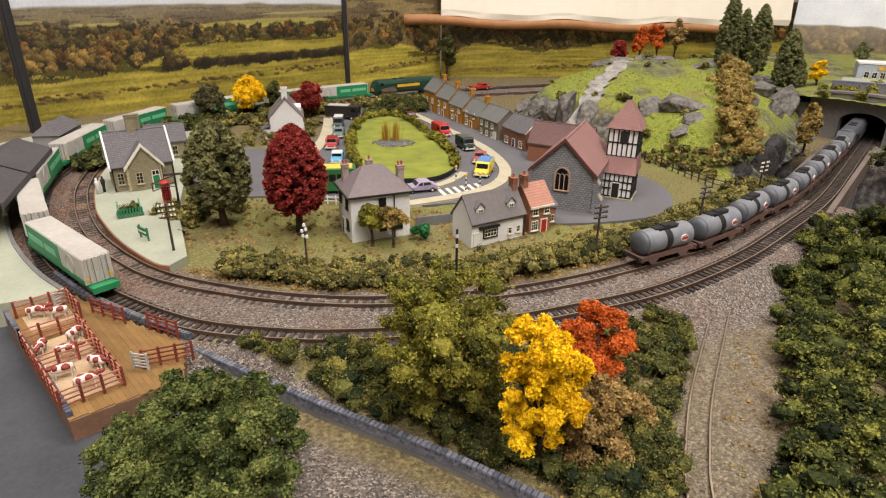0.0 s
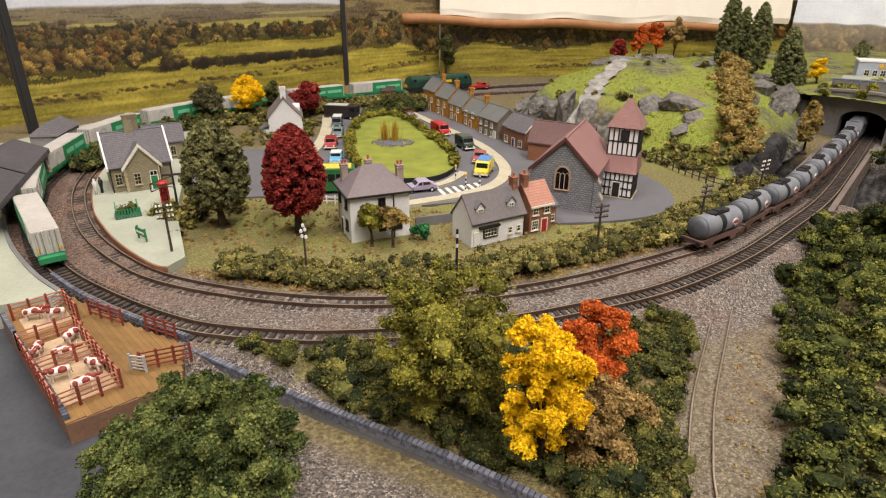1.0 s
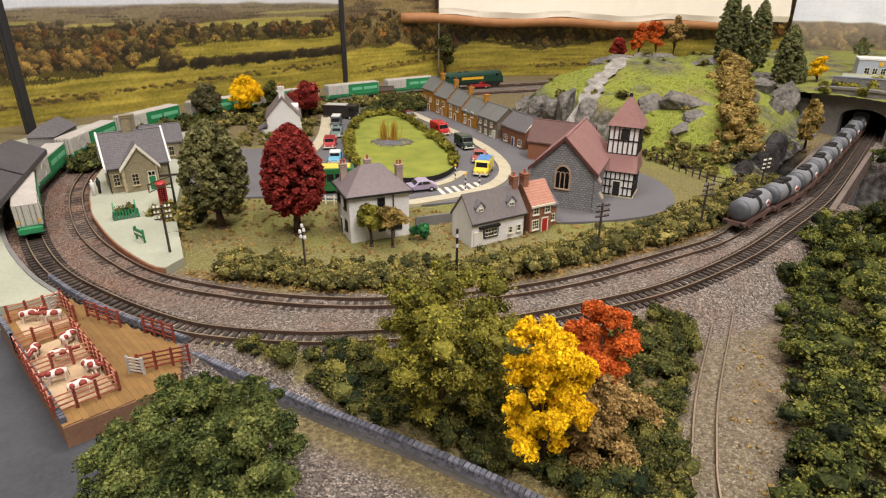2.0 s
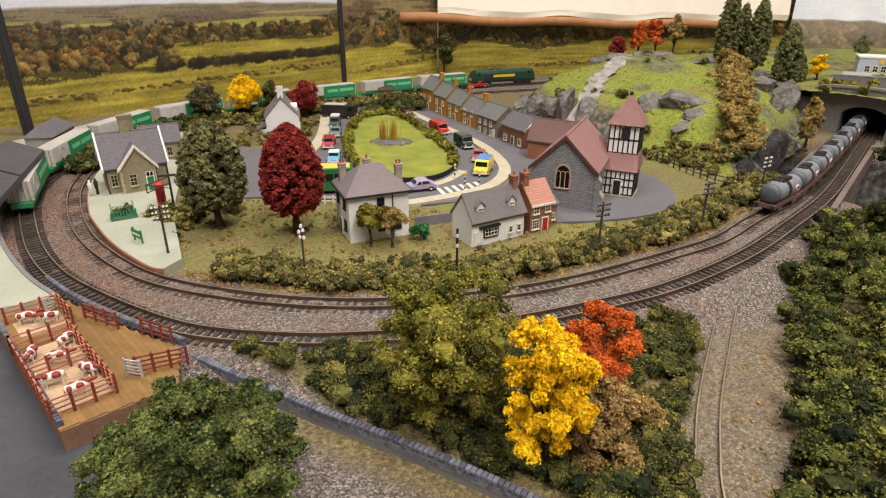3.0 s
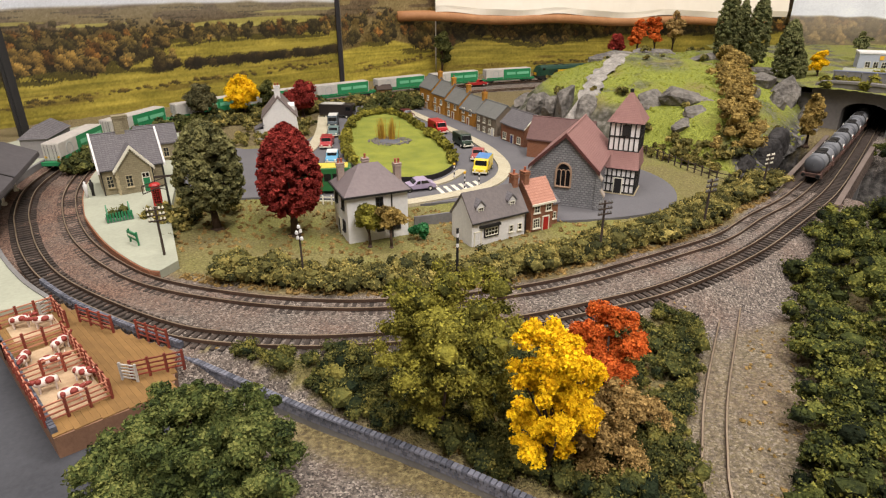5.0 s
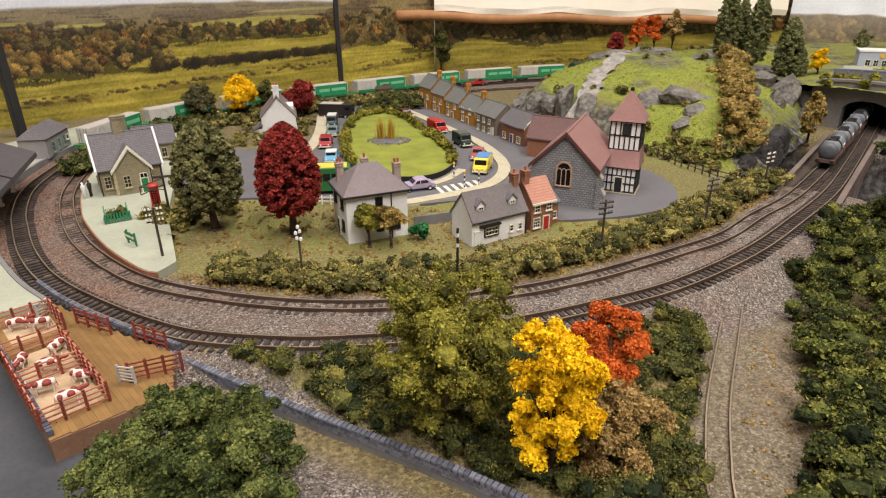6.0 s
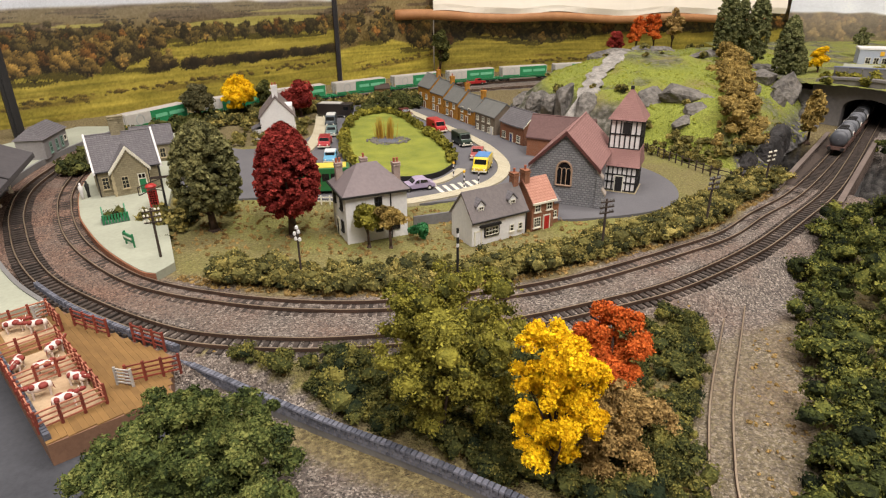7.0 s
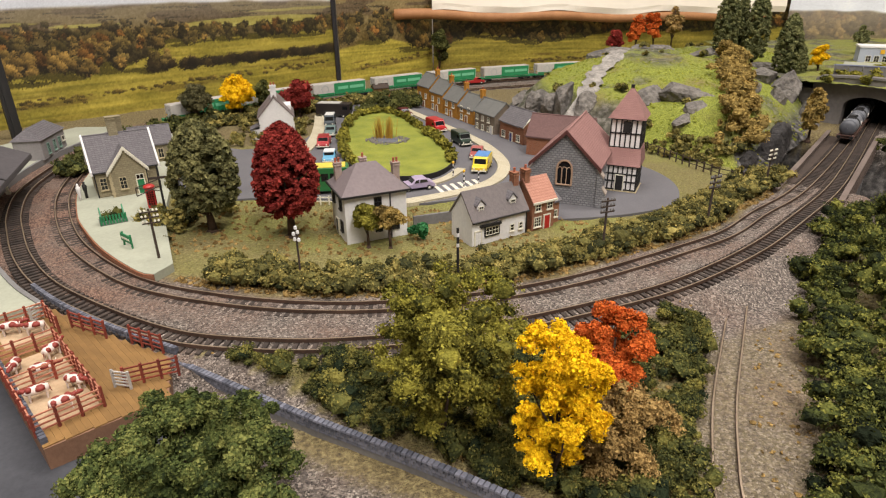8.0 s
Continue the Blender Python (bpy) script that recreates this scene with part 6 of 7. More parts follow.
def tree(x, y, z, high, wide, material, label, seed, trunk=0.32, lobes=16, per=150, size=0.0016, thick=0.0022, shape=1.0, group="", name="tree", lumps=0.5, reach=0.68, slim=1.0, level=1, profile=None, vary=0.16, split=6, core=0.84):
    """A tapered trunk with limbs and a crown of many leaf clumps; a profile of (height, radius) packs them on an even outline."""
    rng = np.random.default_rng(seed)
    t = thing(name, pose(x, y, z, 0, 0, float(rng.uniform(0, 360))), label, "tree", group)
    H, Wd, t0 = high * 1000, wide * 1000, high * trunk * 1000
    bend = rng.normal(0, 0.012 * H, 2)
    tr = Mesh()
    r = thick * 1000
    tr.tube((0, 0, -2), (0, 0, 1.5), r * 1.8, r * 1.15, n=9).tube((0, 0, 1.5), (bend[0], bend[1], t0), r * 1.15, r * 0.8, n=9).tube((bend[0], bend[1], t0), (bend[0] * 1.5, bend[1] * 1.5, H * 0.8), r * 0.8, r * 0.25, n=7)
    for k in range(5):
        a = k * 1.256 + 0.4
        tr.tube((0, 0, 1.2), (2.6 * r * math.cos(a), 2.6 * r * math.sin(a), -1.5), r * 0.7, r * 0.3, n=5)
    cz, rz = (t0 + H) / 2, (H - t0) / 2
    C, R = [], []
    for k in range(lobes):
        if profile:
            h = ((k + 0.5) / lobes) ** 0.85
            rad = np.interp(h, *zip(*profile)) * Wd / 2
            lr = Wd / 2 * lumps * rng.uniform(0.75, 1.25)
            a = k * 2.39996 + rng.normal(0, 0.25)
            u = max(rad - lr * rng.uniform(0.5, 0.95), 0.0)
            c = np.array((u * math.cos(a), u * math.sin(a), t0 + lr * 0.5 + h * (H - t0 - lr * 1.2)))
            R.append((lr, lr, lr * 0.72))
        else:
            d = rng.normal(size=3)
            d /= np.linalg.norm(d)
            u = rng.uniform(0.3, reach)
            taper = 1.0 - (1 - shape) * (d[2] * u + 0.5)
            c = np.array((d[0] * u * Wd / 2 * taper * slim, d[1] * u * Wd / 2 * taper * slim, cz + d[2] * u * rz))
            lr = Wd / 2 * lumps * rng.uniform(0.75, 1.25) * taper
            R.append((lr, lr, lr * 0.85))
        C.append(c)
        if k % max(lobes // 8, 1) == 0:
            tr.tube((bend[0], bend[1], t0 * 0.8 + (k / lobes) * 0.35 * H), tuple(c), r * 0.45, r * 0.12, n=5)
    if profile:
        for k in range(9):
            h = (k + 0.5) / 9
            rad = np.interp(h, *zip(*profile)) * Wd / 2 * 0.72
            C.append(np.array((0, 0, t0 + h * (H - t0) * 0.94)))
            R.append((rad, rad, (H - t0) / 9))
    part("trunk", tr, BARK, t, "brown bark trunk and limbs", smooth=True)
    C, R = np.array(C), np.array(R)
    if not profile:
        C, R = tufted(C, R, rng, split, 0.5, -0.6)
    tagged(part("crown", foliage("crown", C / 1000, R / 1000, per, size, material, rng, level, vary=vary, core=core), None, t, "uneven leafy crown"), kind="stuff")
    return t


LEAF = dict(
    oak=leafy("oak_foliage", (138, 134, 88), (62, 64, 42)),
    maple=leafy("maple_foliage", (164, 66, 58), (84, 27, 26)),
    yellow=leafy("yellow_foliage", (252, 212, 36), (206, 154, 18)),
    orange=leafy("orange_foliage", (220, 116, 54), (168, 74, 32)),
    lime=leafy("lime_foliage", (156, 148, 62), (60, 62, 30)),
    deep=leafy("deep_green_foliage", (108, 108, 60), (44, 50, 30)),
    tan=leafy("tan_foliage", (176, 146, 92), (104, 84, 50)),
    olive=leafy("olive_foliage", (184, 158, 92), (104, 88, 50)),
    conifer=leafy("conifer_foliage", (138, 138, 92), (72, 78, 50)),
    grey=leafy("grey_green_foliage", (110, 104, 72), (58, 58, 40)),
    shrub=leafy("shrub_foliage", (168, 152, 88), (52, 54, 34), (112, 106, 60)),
    # Darker than low; the bank's shade is put into this leaf colour.
    bank=leafy("shaded_bank_foliage", (134, 132, 64), (27, 33, 22), (74, 80, 41)),
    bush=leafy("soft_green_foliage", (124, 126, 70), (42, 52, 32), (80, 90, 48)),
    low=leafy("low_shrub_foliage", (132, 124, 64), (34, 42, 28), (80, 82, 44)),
)

# hedge between village and railway
hp = verge(INNER, 1.135, 1.66, 0.016, 0.040, 620, 5)
hedge("lineside_hedge", hp, 0.0064, 44, 0.0008, LEAF["shrub"], "rough olive and dark green hedge above the railway", "hedge", 6, 0.7)
hp = verge(INNER, 1.11, 1.60, 0.012, 0.019, 700, 15)
hedge("grass_tufts", hp, 0.0015, 8, 0.0007, LEAF["tan"], "dry grass tufts along the ballast edge", "grass", 16, 0.0, count=1)
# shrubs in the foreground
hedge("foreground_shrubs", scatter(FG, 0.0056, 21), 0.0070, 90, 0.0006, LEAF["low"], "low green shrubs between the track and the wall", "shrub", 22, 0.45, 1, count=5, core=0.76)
RH = [(0.248, 0.372), (0.212, 0.322), (0.180, 0.262), (0.150, 0.20), (0.124, 0.155), (0.110, 0.125), (0.16, 0.125), (0.20, 0.17), (0.26, 0.25), (0.315, 0.31), (0.33, 0.352), (0.318, 0.405), (0.288, 0.404)]
bank_z = lambda x, y: ground_height(x, y) + 0.010 * smooth01(0.0, 0.03, edge_distance(RH, x, y)) + 0.008 * rough2(x, y, 150, 2.0)
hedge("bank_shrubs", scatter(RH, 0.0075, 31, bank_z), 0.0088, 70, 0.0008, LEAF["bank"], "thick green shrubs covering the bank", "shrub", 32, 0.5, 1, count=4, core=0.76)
hedge("weed_tufts", np.vstack([verge(SIDING, 0.02, 0.2, -0.03, -0.012, 60, 41), verge(SIDING, 0.02, 0.2, 0.010, 0.032, 90, 42), scatter(FG, 0.007, 43), scatter(RH, 0.03, 44)]), 0.0012, 6, 0.0006, LEAF["tan"], "dry weeds and scatter beside the siding", "weeds", 45, 0.0, count=1)
# far hedges
hedge("far_hedge", verge(OUTER, 1.31, 1.72, -0.030, -0.014, 420, 51), 0.0075, 18, 0.0020, LEAF["deep"], "dark green bushes behind the running line", "hedge", 52, 0.6)
hedge("far_hedge", verge(INNER, 0.30, 0.62, 0.012, 0.03, 190, 53), 0.0075, 18, 0.0020, LEAF["shrub"], "mixed green bushes inside the curve", "hedge", 54, 0.6)
rngp = np.random.default_rng(61)
ring = np.array(PARK)
cen = ring.mean(0)
pk = []
for _ in range(330):
    i = rngp.integers(len(ring))
    p = ring[i] + (cen - ring[i]) / np.hypot(*(cen - ring[i])) * rngp.uniform(0.002, 0.009)
    if p[1] > 0.535:
        pk.append((p[0], p[1], 0.0036))
hedge("park_hedge", np.array(pk), 0.0042, 26, 0.0013, LEAF["lime"], "bright green hedge round the village green", "hedge", 62, 0.5)
hedge("village_bushes", scatter([(-0.105, 0.785), (-0.035, 0.80), (-0.02, 0.86), (-0.09, 0.88)], 0.009, 63), 0.008, 30, 0.0018, LEAF["deep"], "dark bushes behind the village green", "bushes", 64, 0.6)
hedge("garden_bushes", np.vstack([scatter([(-0.212, 0.405), (-0.190, 0.360), (-0.174, 0.362), (-0.176, 0.400), (-0.150, 0.430), (-0.19, 0.46)], 0.009, 65), scatter([(-0.235, 0.64), (-0.20, 0.60), (-0.15, 0.62), (-0.15, 0.72), (-0.22, 0.74)], 0.016, 66)]), 0.006, 30, 0.0014, LEAF["shrub"], "olive garden bushes by the trees", "bushes", 67, 0.6)
hill_z = lambda x, y: np.maximum(hill_height(x, y), ground_height(x, y))
hedge("hill_bushes", np.vstack([scatter([(0.185, 0.60), (0.235, 0.52), (0.262, 0.50), (0.275, 0.525), (0.24, 0.56), (0.20, 0.625)], 0.0085, 71, hill_z), scatter(HILL, 0.06, 72, hill_z)]), 0.006, 30, 0.0014, LEAF["shrub"], "low bushes at the foot of the hill", "bushes", 73, 0.6)
hedge("plateau_bushes", scatter([(0.43, 0.70), (0.51, 0.59), (0.75, 0.57), (0.75, 0.66), (0.46, 0.75)], 0.012, 74, plateau_height), 0.0065, 30, 0.0016, LEAF["lime"], "green bushes along the tunnel top", "bushes", 75, 0.4)
col = []
rngc = np.random.default_rng(76)
for _ in range(260):
    t = rngc.uniform(0, 1)
    x, y = 0.270 + 0.100 * t + rngc.normal(0, 0.0085), 0.535 + 0.265 * t + rngc.normal(0, 0.0055)
    col.append((x, y, float(hill_height(x, y)) + rngc.uniform(0, 0.014)))
hedge("climbing_scrub", np.array(col), 0.0072, 40, 0.0012, LEAF["olive"], "yellow-olive scrub climbing the rocky slope", "scrub", 77, 0.6)
GRASSY = scatter(HILL, 0.0058, 78, hill_z)
GRASSY = GRASSY[((edge_distance(HILL, GRASSY[:, 0], GRASSY[:, 1]) > 0.045) | (GRASSY[:, 0] > 0.2)) & (GRASSY[:, 2] < 0.064)]
hedge("grass_tufts", GRASSY, 0.0016, 4, 0.0008, leafy("hill_grass", (162, 162, 68), (118, 126, 50)), "short grass tufts over the hill", "grass", 79, -0.2, count=1)
hedge("grass_tufts", scatter([(-0.2, 0.35), (-0.05, 0.34), (0.05, 0.34), (0.14, 0.38), (0.10, 0.40), (0.0, 0.42), (-0.13, 0.45), (-0.2, 0.44)], 0.006, 80), 0.0016, 8, 0.0008, LEAF["tan"], "rough dry grass round the houses", "grass", 81, 0.0, count=1)

rngg = np.random.default_rng(92)
for x, y, z, sx, sy, sz in ((0.432, 0.520, -0.030, 26, 20, 27), (0.395, 0.470, -0.038, 24, 18, 28)):
    ob, zz, rz = place_rock(x, y, sx, sy, sz, 0, 95, z, "brown mossy boulder standing in the gorge")
    ob.data.materials[0] = mat("mossy_brown_rock", (112, 98, 62), (56, 48, 36), 0.95, 240, 50, 1.0, depth=0.003)
    ob.matrix_basis = pose(x, y, z, 0, 0, 35)
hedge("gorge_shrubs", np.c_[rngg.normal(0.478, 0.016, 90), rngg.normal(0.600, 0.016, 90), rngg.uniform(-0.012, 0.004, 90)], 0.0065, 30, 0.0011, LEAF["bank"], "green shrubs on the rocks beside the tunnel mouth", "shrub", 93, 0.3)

# trees
DOME = [(0, 0.62), (0.12, 0.9), (0.35, 1.0), (0.6, 0.92), (0.8, 0.72), (0.93, 0.45), (1, 0.2)]
CONE = [(0, 0.6), (0.14, 0.9), (0.36, 1.0), (0.6, 0.9), (0.8, 0.66), (0.93, 0.4), (1, 0.14)]
SPIRE = [(0, 0.8), (0.12, 0.98), (0.4, 1.0), (0.65, 0.86), (0.85, 0.56), (0.95, 0.34), (1, 0.1)]
tree(-0.1565, 0.388, 0, 0.076, 0.044, LEAF["oak"], "tall green broadleaf tree with dense crown", 1, 0.19, 300, 40, 0.0012, 0.0026, lumps=0.145, profile=DOME)
tree(-0.1000, 0.377, 0, 0.076, 0.041, LEAF["maple"], "deep red maple with dense pointed crown", 2, 0.21, 300, 40, 0.0012, 0.0026, lumps=0.145, profile=CONE)
tree(0.001, 0.188, -0.010, 0.076, 0.050, LEAF["lime"], "soft lime-green tree by the railway", 3, 0.12, 60, 110, 0.0006, 0.0020, 1.25, lumps=0.29, reach=0.95, core=0.6)
tree(0.037, 0.167, -0.010, 0.066, 0.033, LEAF["yellow"], "brilliant yellow autumn tree", 4, 0.10, 46, 120, 0.0006, 0.0014, 1.05, lumps=0.28, reach=0.95, core=0.6)
tree(0.066, 0.203, -0.010, 0.052, 0.038, LEAF["orange"], "orange-red autumn tree beside the shrubs", 5, 0.36, 36, 120, 0.0006, 0.0013, 0.95, lumps=0.28, reach=1.0, core=0.6)
tree(0.060, 0.178, -0.010, 0.036, 0.042, LEAF["tan"], "tan brown dried bush tree", 6, 0.05, 40, 110, 0.0006, 0.0012, 0.9, lumps=0.28, reach=0.98, core=0.6)
tree(-0.081, 0.154, -0.012, 0.051, 0.092, LEAF["bush"], "large rounded dark green tree by the yard", 7, 0.02, 130, 110, 0.0007, 0.004, 0.6, lumps=0.19, reach=0.92, core=0.72)
tree(-0.245, 0.745, 0, 0.056, 0.044, LEAF["yellow"], "yellow autumn tree behind the cottages", 8, 0.12, 34, 50, 0.0012, 0.0018, 0.9)
tree(-0.285, 0.720, 0, 0.052, 0.036, LEAF["grey"], "grey-green tree beside the line", 9, 0.12, 34, 50, 0.0012, 0.0018, 0.8)
tree(-0.222, 0.775, 0, 0.050, 0.030, LEAF["deep"], "dark green slim tree", 10, 0.15, 12, 60, 0.0014, 0.0018, 0.7)
tree(-0.176, 0.765, 0, 0.044, 0.050, LEAF["maple"], "spreading dark red tree behind the white cottage", 11, 0.15, 16, 60, 0.0014, 0.002, 0.9)
tree(-0.047, 0.357, 0, 0.028, 0.019, LEAF["lime"], "small clipped green tree before the villa", 12, 0.36, 9, 90, 0.0012, 0.0009, 0.9)
tree(-0.033, 0.355, 0, 0.028, 0.019, LEAF["olive"], "small tree with reddish leaf tips", 13, 0.42, 9, 90, 0.0012, 0.0009, 0.9)
tree(0.002, 1.105, 0, 0.092, 0.036, LEAF["deep"], "dark ivy-covered tree against the backdrop", 14, 0.05, 16, 120, 0.0022, 0.002, 0.8)
for k, (x, y, h, w, leaf, lab) in enumerate([(0.258, 0.936, 0.040, 0.030, "maple", "red autumn tree on the ridge"), (0.290, 0.936, 0.056, 0.030, "orange", "orange autumn tree on the ridge"), (0.312, 0.930, 0.064, 0.028, "orange", "tall rusty orange tree on the ridge"), (0.338, 0.925, 0.070, 0.032, "tan", "thin brown autumn tree on the ridge")]):
    tree(x, y, float(hill_height(x, y)) - 0.002, h, w, LEAF[leaf], lab, 20 + k, 0.1, 12, 60, 0.0014, 0.0014, 0.8)
for k, (x, y, h, w) in enumerate([(0.364, 0.812, 0.092, 0.029), (0.396, 0.842, 0.078, 0.024), (0.408, 0.820, 0.092, 0.030), (0.424, 0.768, 0.076, 0.031), (0.443, 0.775, 0.046, 0.023)]):
    tree(x, y, float(hill_height(x, y)) - 0.002, h, w, LEAF["conifer"], "dense dark green conical evergreen on the hill", 30 + k, 0.08, 170, 26, 0.0012, 0.002, lumps=0.2, profile=SPIRE, group="hilltop evergreens", name="evergreen_tree")
tree(0.466, 0.768, 0.046, 0.036, 0.026, LEAF["yellow"], "small yellow-orange tree on the upper ground", 40, 0.1, 10, 60, 0.0014, 0.0014, 0.9)
tree(0.372, 0.605, 0.002, 0.060, 0.028, LEAF["olive"], "olive green slim tree on the rocks", 41, 0.05, 16, 130, 0.0016, 0.0016, 0.6)
tree(0.600, 0.80, 0.050, 0.036, 0.030, LEAF["orange"], "reddish tree beside the upper street", 42, 0.1, 10, 60, 0.0014, 0.0014, 0.9)
tree(0.600, 0.90, 0.050, 0.040, 0.026, LEAF["conifer"], "green tree behind the upper street", 43, 0.2, 10, 60, 0.0014, 0.0014, 0.9)


# ---- foreground wall of coursed blocks ----
WALL = spline([(-0.130, 0.242), (-0.112, 0.231), (-0.095, 0.221), (-0.054, 0.197), (-0.010, 0.174), (0.024, 0.154), (0.060, 0.130)])
lwall = thing("stone_wall", pose(0, 0, 0), "low blue-grey coursed stone retaining wall with coping", "wall")
BLUESTONE = mat("blue_grey_stone", (112, 113, 124), (70, 72, 82), 0.85, 500, 60, 0.5, objvar=0.4)
core = []
sw, rngw = 0.0, random.Random(8)
BLOCKS = [Mesh().box(0, 0, 0, ln, 2.4, 1.45, taper=0.9).data("block", BLUESTONE) for ln in (1.75, 1.9, 2.05)]
COPE = Mesh().box(0, 0, 0, 2.0, 3.0, 0.8, taper=0.85).data("coping", BLUESTONE)
while sw < WALL[1][-1] - 0.004:
    (x, y), a = along(WALL, sw)
    zb = -0.0066
    for r in range(3):
        o = 0.0011 if r % 2 else 0.0
        (xx, yy), aa = along(WALL, sw + o)
        part("block", BLOCKS[rngw.randrange(3)], None, lwall, m=pose(xx, yy, zb + r * 0.0015, 0, 0, aa))
    part("coping", COPE, None, lwall, m=pose(x, y, zb + 0.0045, 0, 0, a))
    sw += 0.0022
mort = Mesh()
for i in range(0, len(WALL[0]) - 2, 2):
    (a, b), (c, d) = WALL[0][i], WALL[0][i + 2]
    mort.box((a + c) * 500, (b + d) * 500, -15, math.hypot(c - a, d - b) * 1000 + 0.2, 1.9, 11.0, math.degrees(math.atan2(d - b, c - a)))
part("mortar_core", mort, MAT["concrete"], lwall, "grey mortar behind the blocks")

# ---- cattle dock ----
slab("yard", [(-0.8, 0.0), (-0.055, 0.0), (-0.060, 0.12), (-0.085, 0.165), (-0.106, 0.205), (-0.246, 0.285), (-0.8, 0.50)], -0.026, -0.0090, mat("dark_yard_concrete", (70, 71, 76), (48, 49, 54), 0.8, 500, 26, 0.2), "smooth dark grey concrete yard", "yard")
DECKWOOD = mat("dock_planks", (136, 102, 56), (108, 80, 42), 0.85, 260, 30, 0.3, objvar=0.25)
dock = thing("cattle_dock", pose(0, 0, 0), "timber plank cattle dock with brick sides", "cattle dock")
DECK = [(-0.226, 0.258), (-0.146, 0.178), (-0.112, 0.206), (-0.124, 0.236), (-0.150, 0.249), (-0.180, 0.266), (-0.208, 0.284), (-0.228, 0.280)]
part("base", Mesh().prism([(x * 1000, y * 1000) for x, y in DECK], -18, 0.6, "z"), mat("dock_side", (132, 98, 76), (104, 76, 58), 0.85), dock, "tan dock sides")
ux, uy = np.array((0.707, -0.707)), np.array((0.707, 0.707))
for k in range(52):
    o = -0.006 + 0.0024 * k
    base = np.array(DECK[0])
    ts = np.linspace(-0.03, 0.16, 190)
    P = base[None] + ux[None] * ts[:, None] + uy[None] * o
    ok = inside(DECK, P[:, 0], P[:, 1])
    if ok.sum() > 4:
        t0, t1 = ts[ok].min(), ts[ok].max()
        c = base + ux * (t0 + t1) / 2 + uy * o
        part("plank", Mesh().box(0, 0, 0.6, (t1 - t0) * 1000, 2.34, 0.5), DECKWOOD, dock, m=pose(c[0], c[1], 0, 0, 0, -45))
REDWOOD = mat("red_brown_fence", (140, 62, 46), (104, 44, 34), 0.7, objvar=0.3)


def fence(points, label, material, high=9.0, rails=4, gap=7.0, z=0.0011, name="pen_fence", group="cattle pens", post=0.9, rail=None):
    f = thing(name, pose(0, 0, 0), label, "fence", group)
    for (a, b), (c, d) in zip(points[:-1], points[1:]):
        L = math.hypot(c - a, d - b) * 1000
        ang = math.degrees(math.atan2(d - b, c - a))
        n = max(1, round(L / gap))
        for k in range(n):
            t = k / n
            part("post", Mesh().box((a + (c - a) * t) * 1000, (b + (d - b) * t) * 1000, z * 1000 - 0.5, post, post, high + 1.2), material, f)
        for r in range(rails):
            part("rail", Mesh().box((a + c) * 500, (b + d) * 500, z * 1000 + high * (r + 0.7) / rails, L, 0.5, 0.6, ang), rail or material, f)
    part("post", Mesh().box(points[-1][0] * 1000, points[-1][1] * 1000, z * 1000 - 0.5, post, post, high + 1.2), material, f)
    return f


PALERAIL = mat("pale_red_rail", (186, 126, 100), (150, 88, 68), 0.7, objvar=0.3)
GATEWOOD = mat("weathered_gate", (188, 184, 178), (140, 136, 132), 0.8, objvar=0.3)
PEN = lambda u, v: tuple(np.array((-0.199, 0.231)) + ux * u * 0.001 + uy * v * 0.001)
fence([PEN(2, 0), PEN(66, 0), PEN(66, 24), PEN(2, 24), PEN(2, 0)], "red-brown slatted cattle pen on the dock", REDWOOD, rail=PALERAIL)
fence([PEN(32, 0), PEN(32, 24)], "red-brown slatted dividing fence in the pen", REDWOOD, rail=PALERAIL)
fence([PEN(-30, 4), PEN(-30, 28), PEN(-8, 28)], "red-brown slatted pen near the track", REDWOOD, rail=PALERAIL)
fence([(-0.182, 0.262), (-0.160, 0.2515)], "red-brown slatted gate fence by the track", REDWOOD)
fence([(-0.146, 0.2475), (-0.128, 0.239)], "red-brown slatted gate fence by the track", REDWOOD)
fence([(-0.133, 0.214), (-0.114, 0.222)], "red-brown slatted fence at the dock end", REDWOOD)
fence([(-0.2040, 0.2664), (-0.2022, 0.2719)], "weathered grey field gate beside the pen", GATEWOOD, 8.0, 5, 12.0)
fence([(-0.1374, 0.2139), (-0.1301, 0.2124)], "weathered grey field gate beside the dock", GATEWOOD, 8.0, 5, 12.0)
SAND = mat("pen_straw", (186, 162, 132), (152, 126, 96), 0.95, 500, 40, 0.5)
for k, (u, v, w, h) in enumerate(((34, 12, 60, 22), (-19, 16, 20, 20))):
    c = PEN(u, v)
    solid("straw_bed", Mesh().box(0, 0, 1.1, w, h, 0.3), SAND, "pale sandy straw bedding in the pen", "straw", m=pose(c[0], c[1], 0, 0, 0, -45))
DOCKSTONE = [(-0.122, 0.2395), (-0.150, 0.2535), (-0.180, 0.2705), (-0.204, 0.2865), (-0.228, 0.3055)]
q = spline(DOCKSTONE, 0.0022)[0]
dw = thing("dock_wall", pose(0, 0, 0), "blue-grey stone kerb wall between dock and track", "wall")
for (a, b), (c, d) in zip(q[:-1], q[1:]):
    for r in range(3):
        part("block", BLOCKS[rngw.randrange(3)], None, dw, m=pose((a + c) / 2, (b + d) / 2, -0.001 + 0.0015 * r, 0, 0, math.degrees(math.atan2(d - b, c - a)) + 180 * (r % 2)))

dock_edge = thing("dock_edging", pose(0, 0, 0), "low grey stone edging along the dock's yard side", "edging")
for k in range(50):
    a = np.array(DECK[0]) + ux * (0.001 + 0.00222 * k) + uy * 0.0012
    for r in range(2):
        part("block", BLOCKS[rngw.randrange(3)], None, dock_edge, m=pose(a[0], a[1], 0.0008 + 0.0015 * r, 0, 0, -45 + 180 * r))

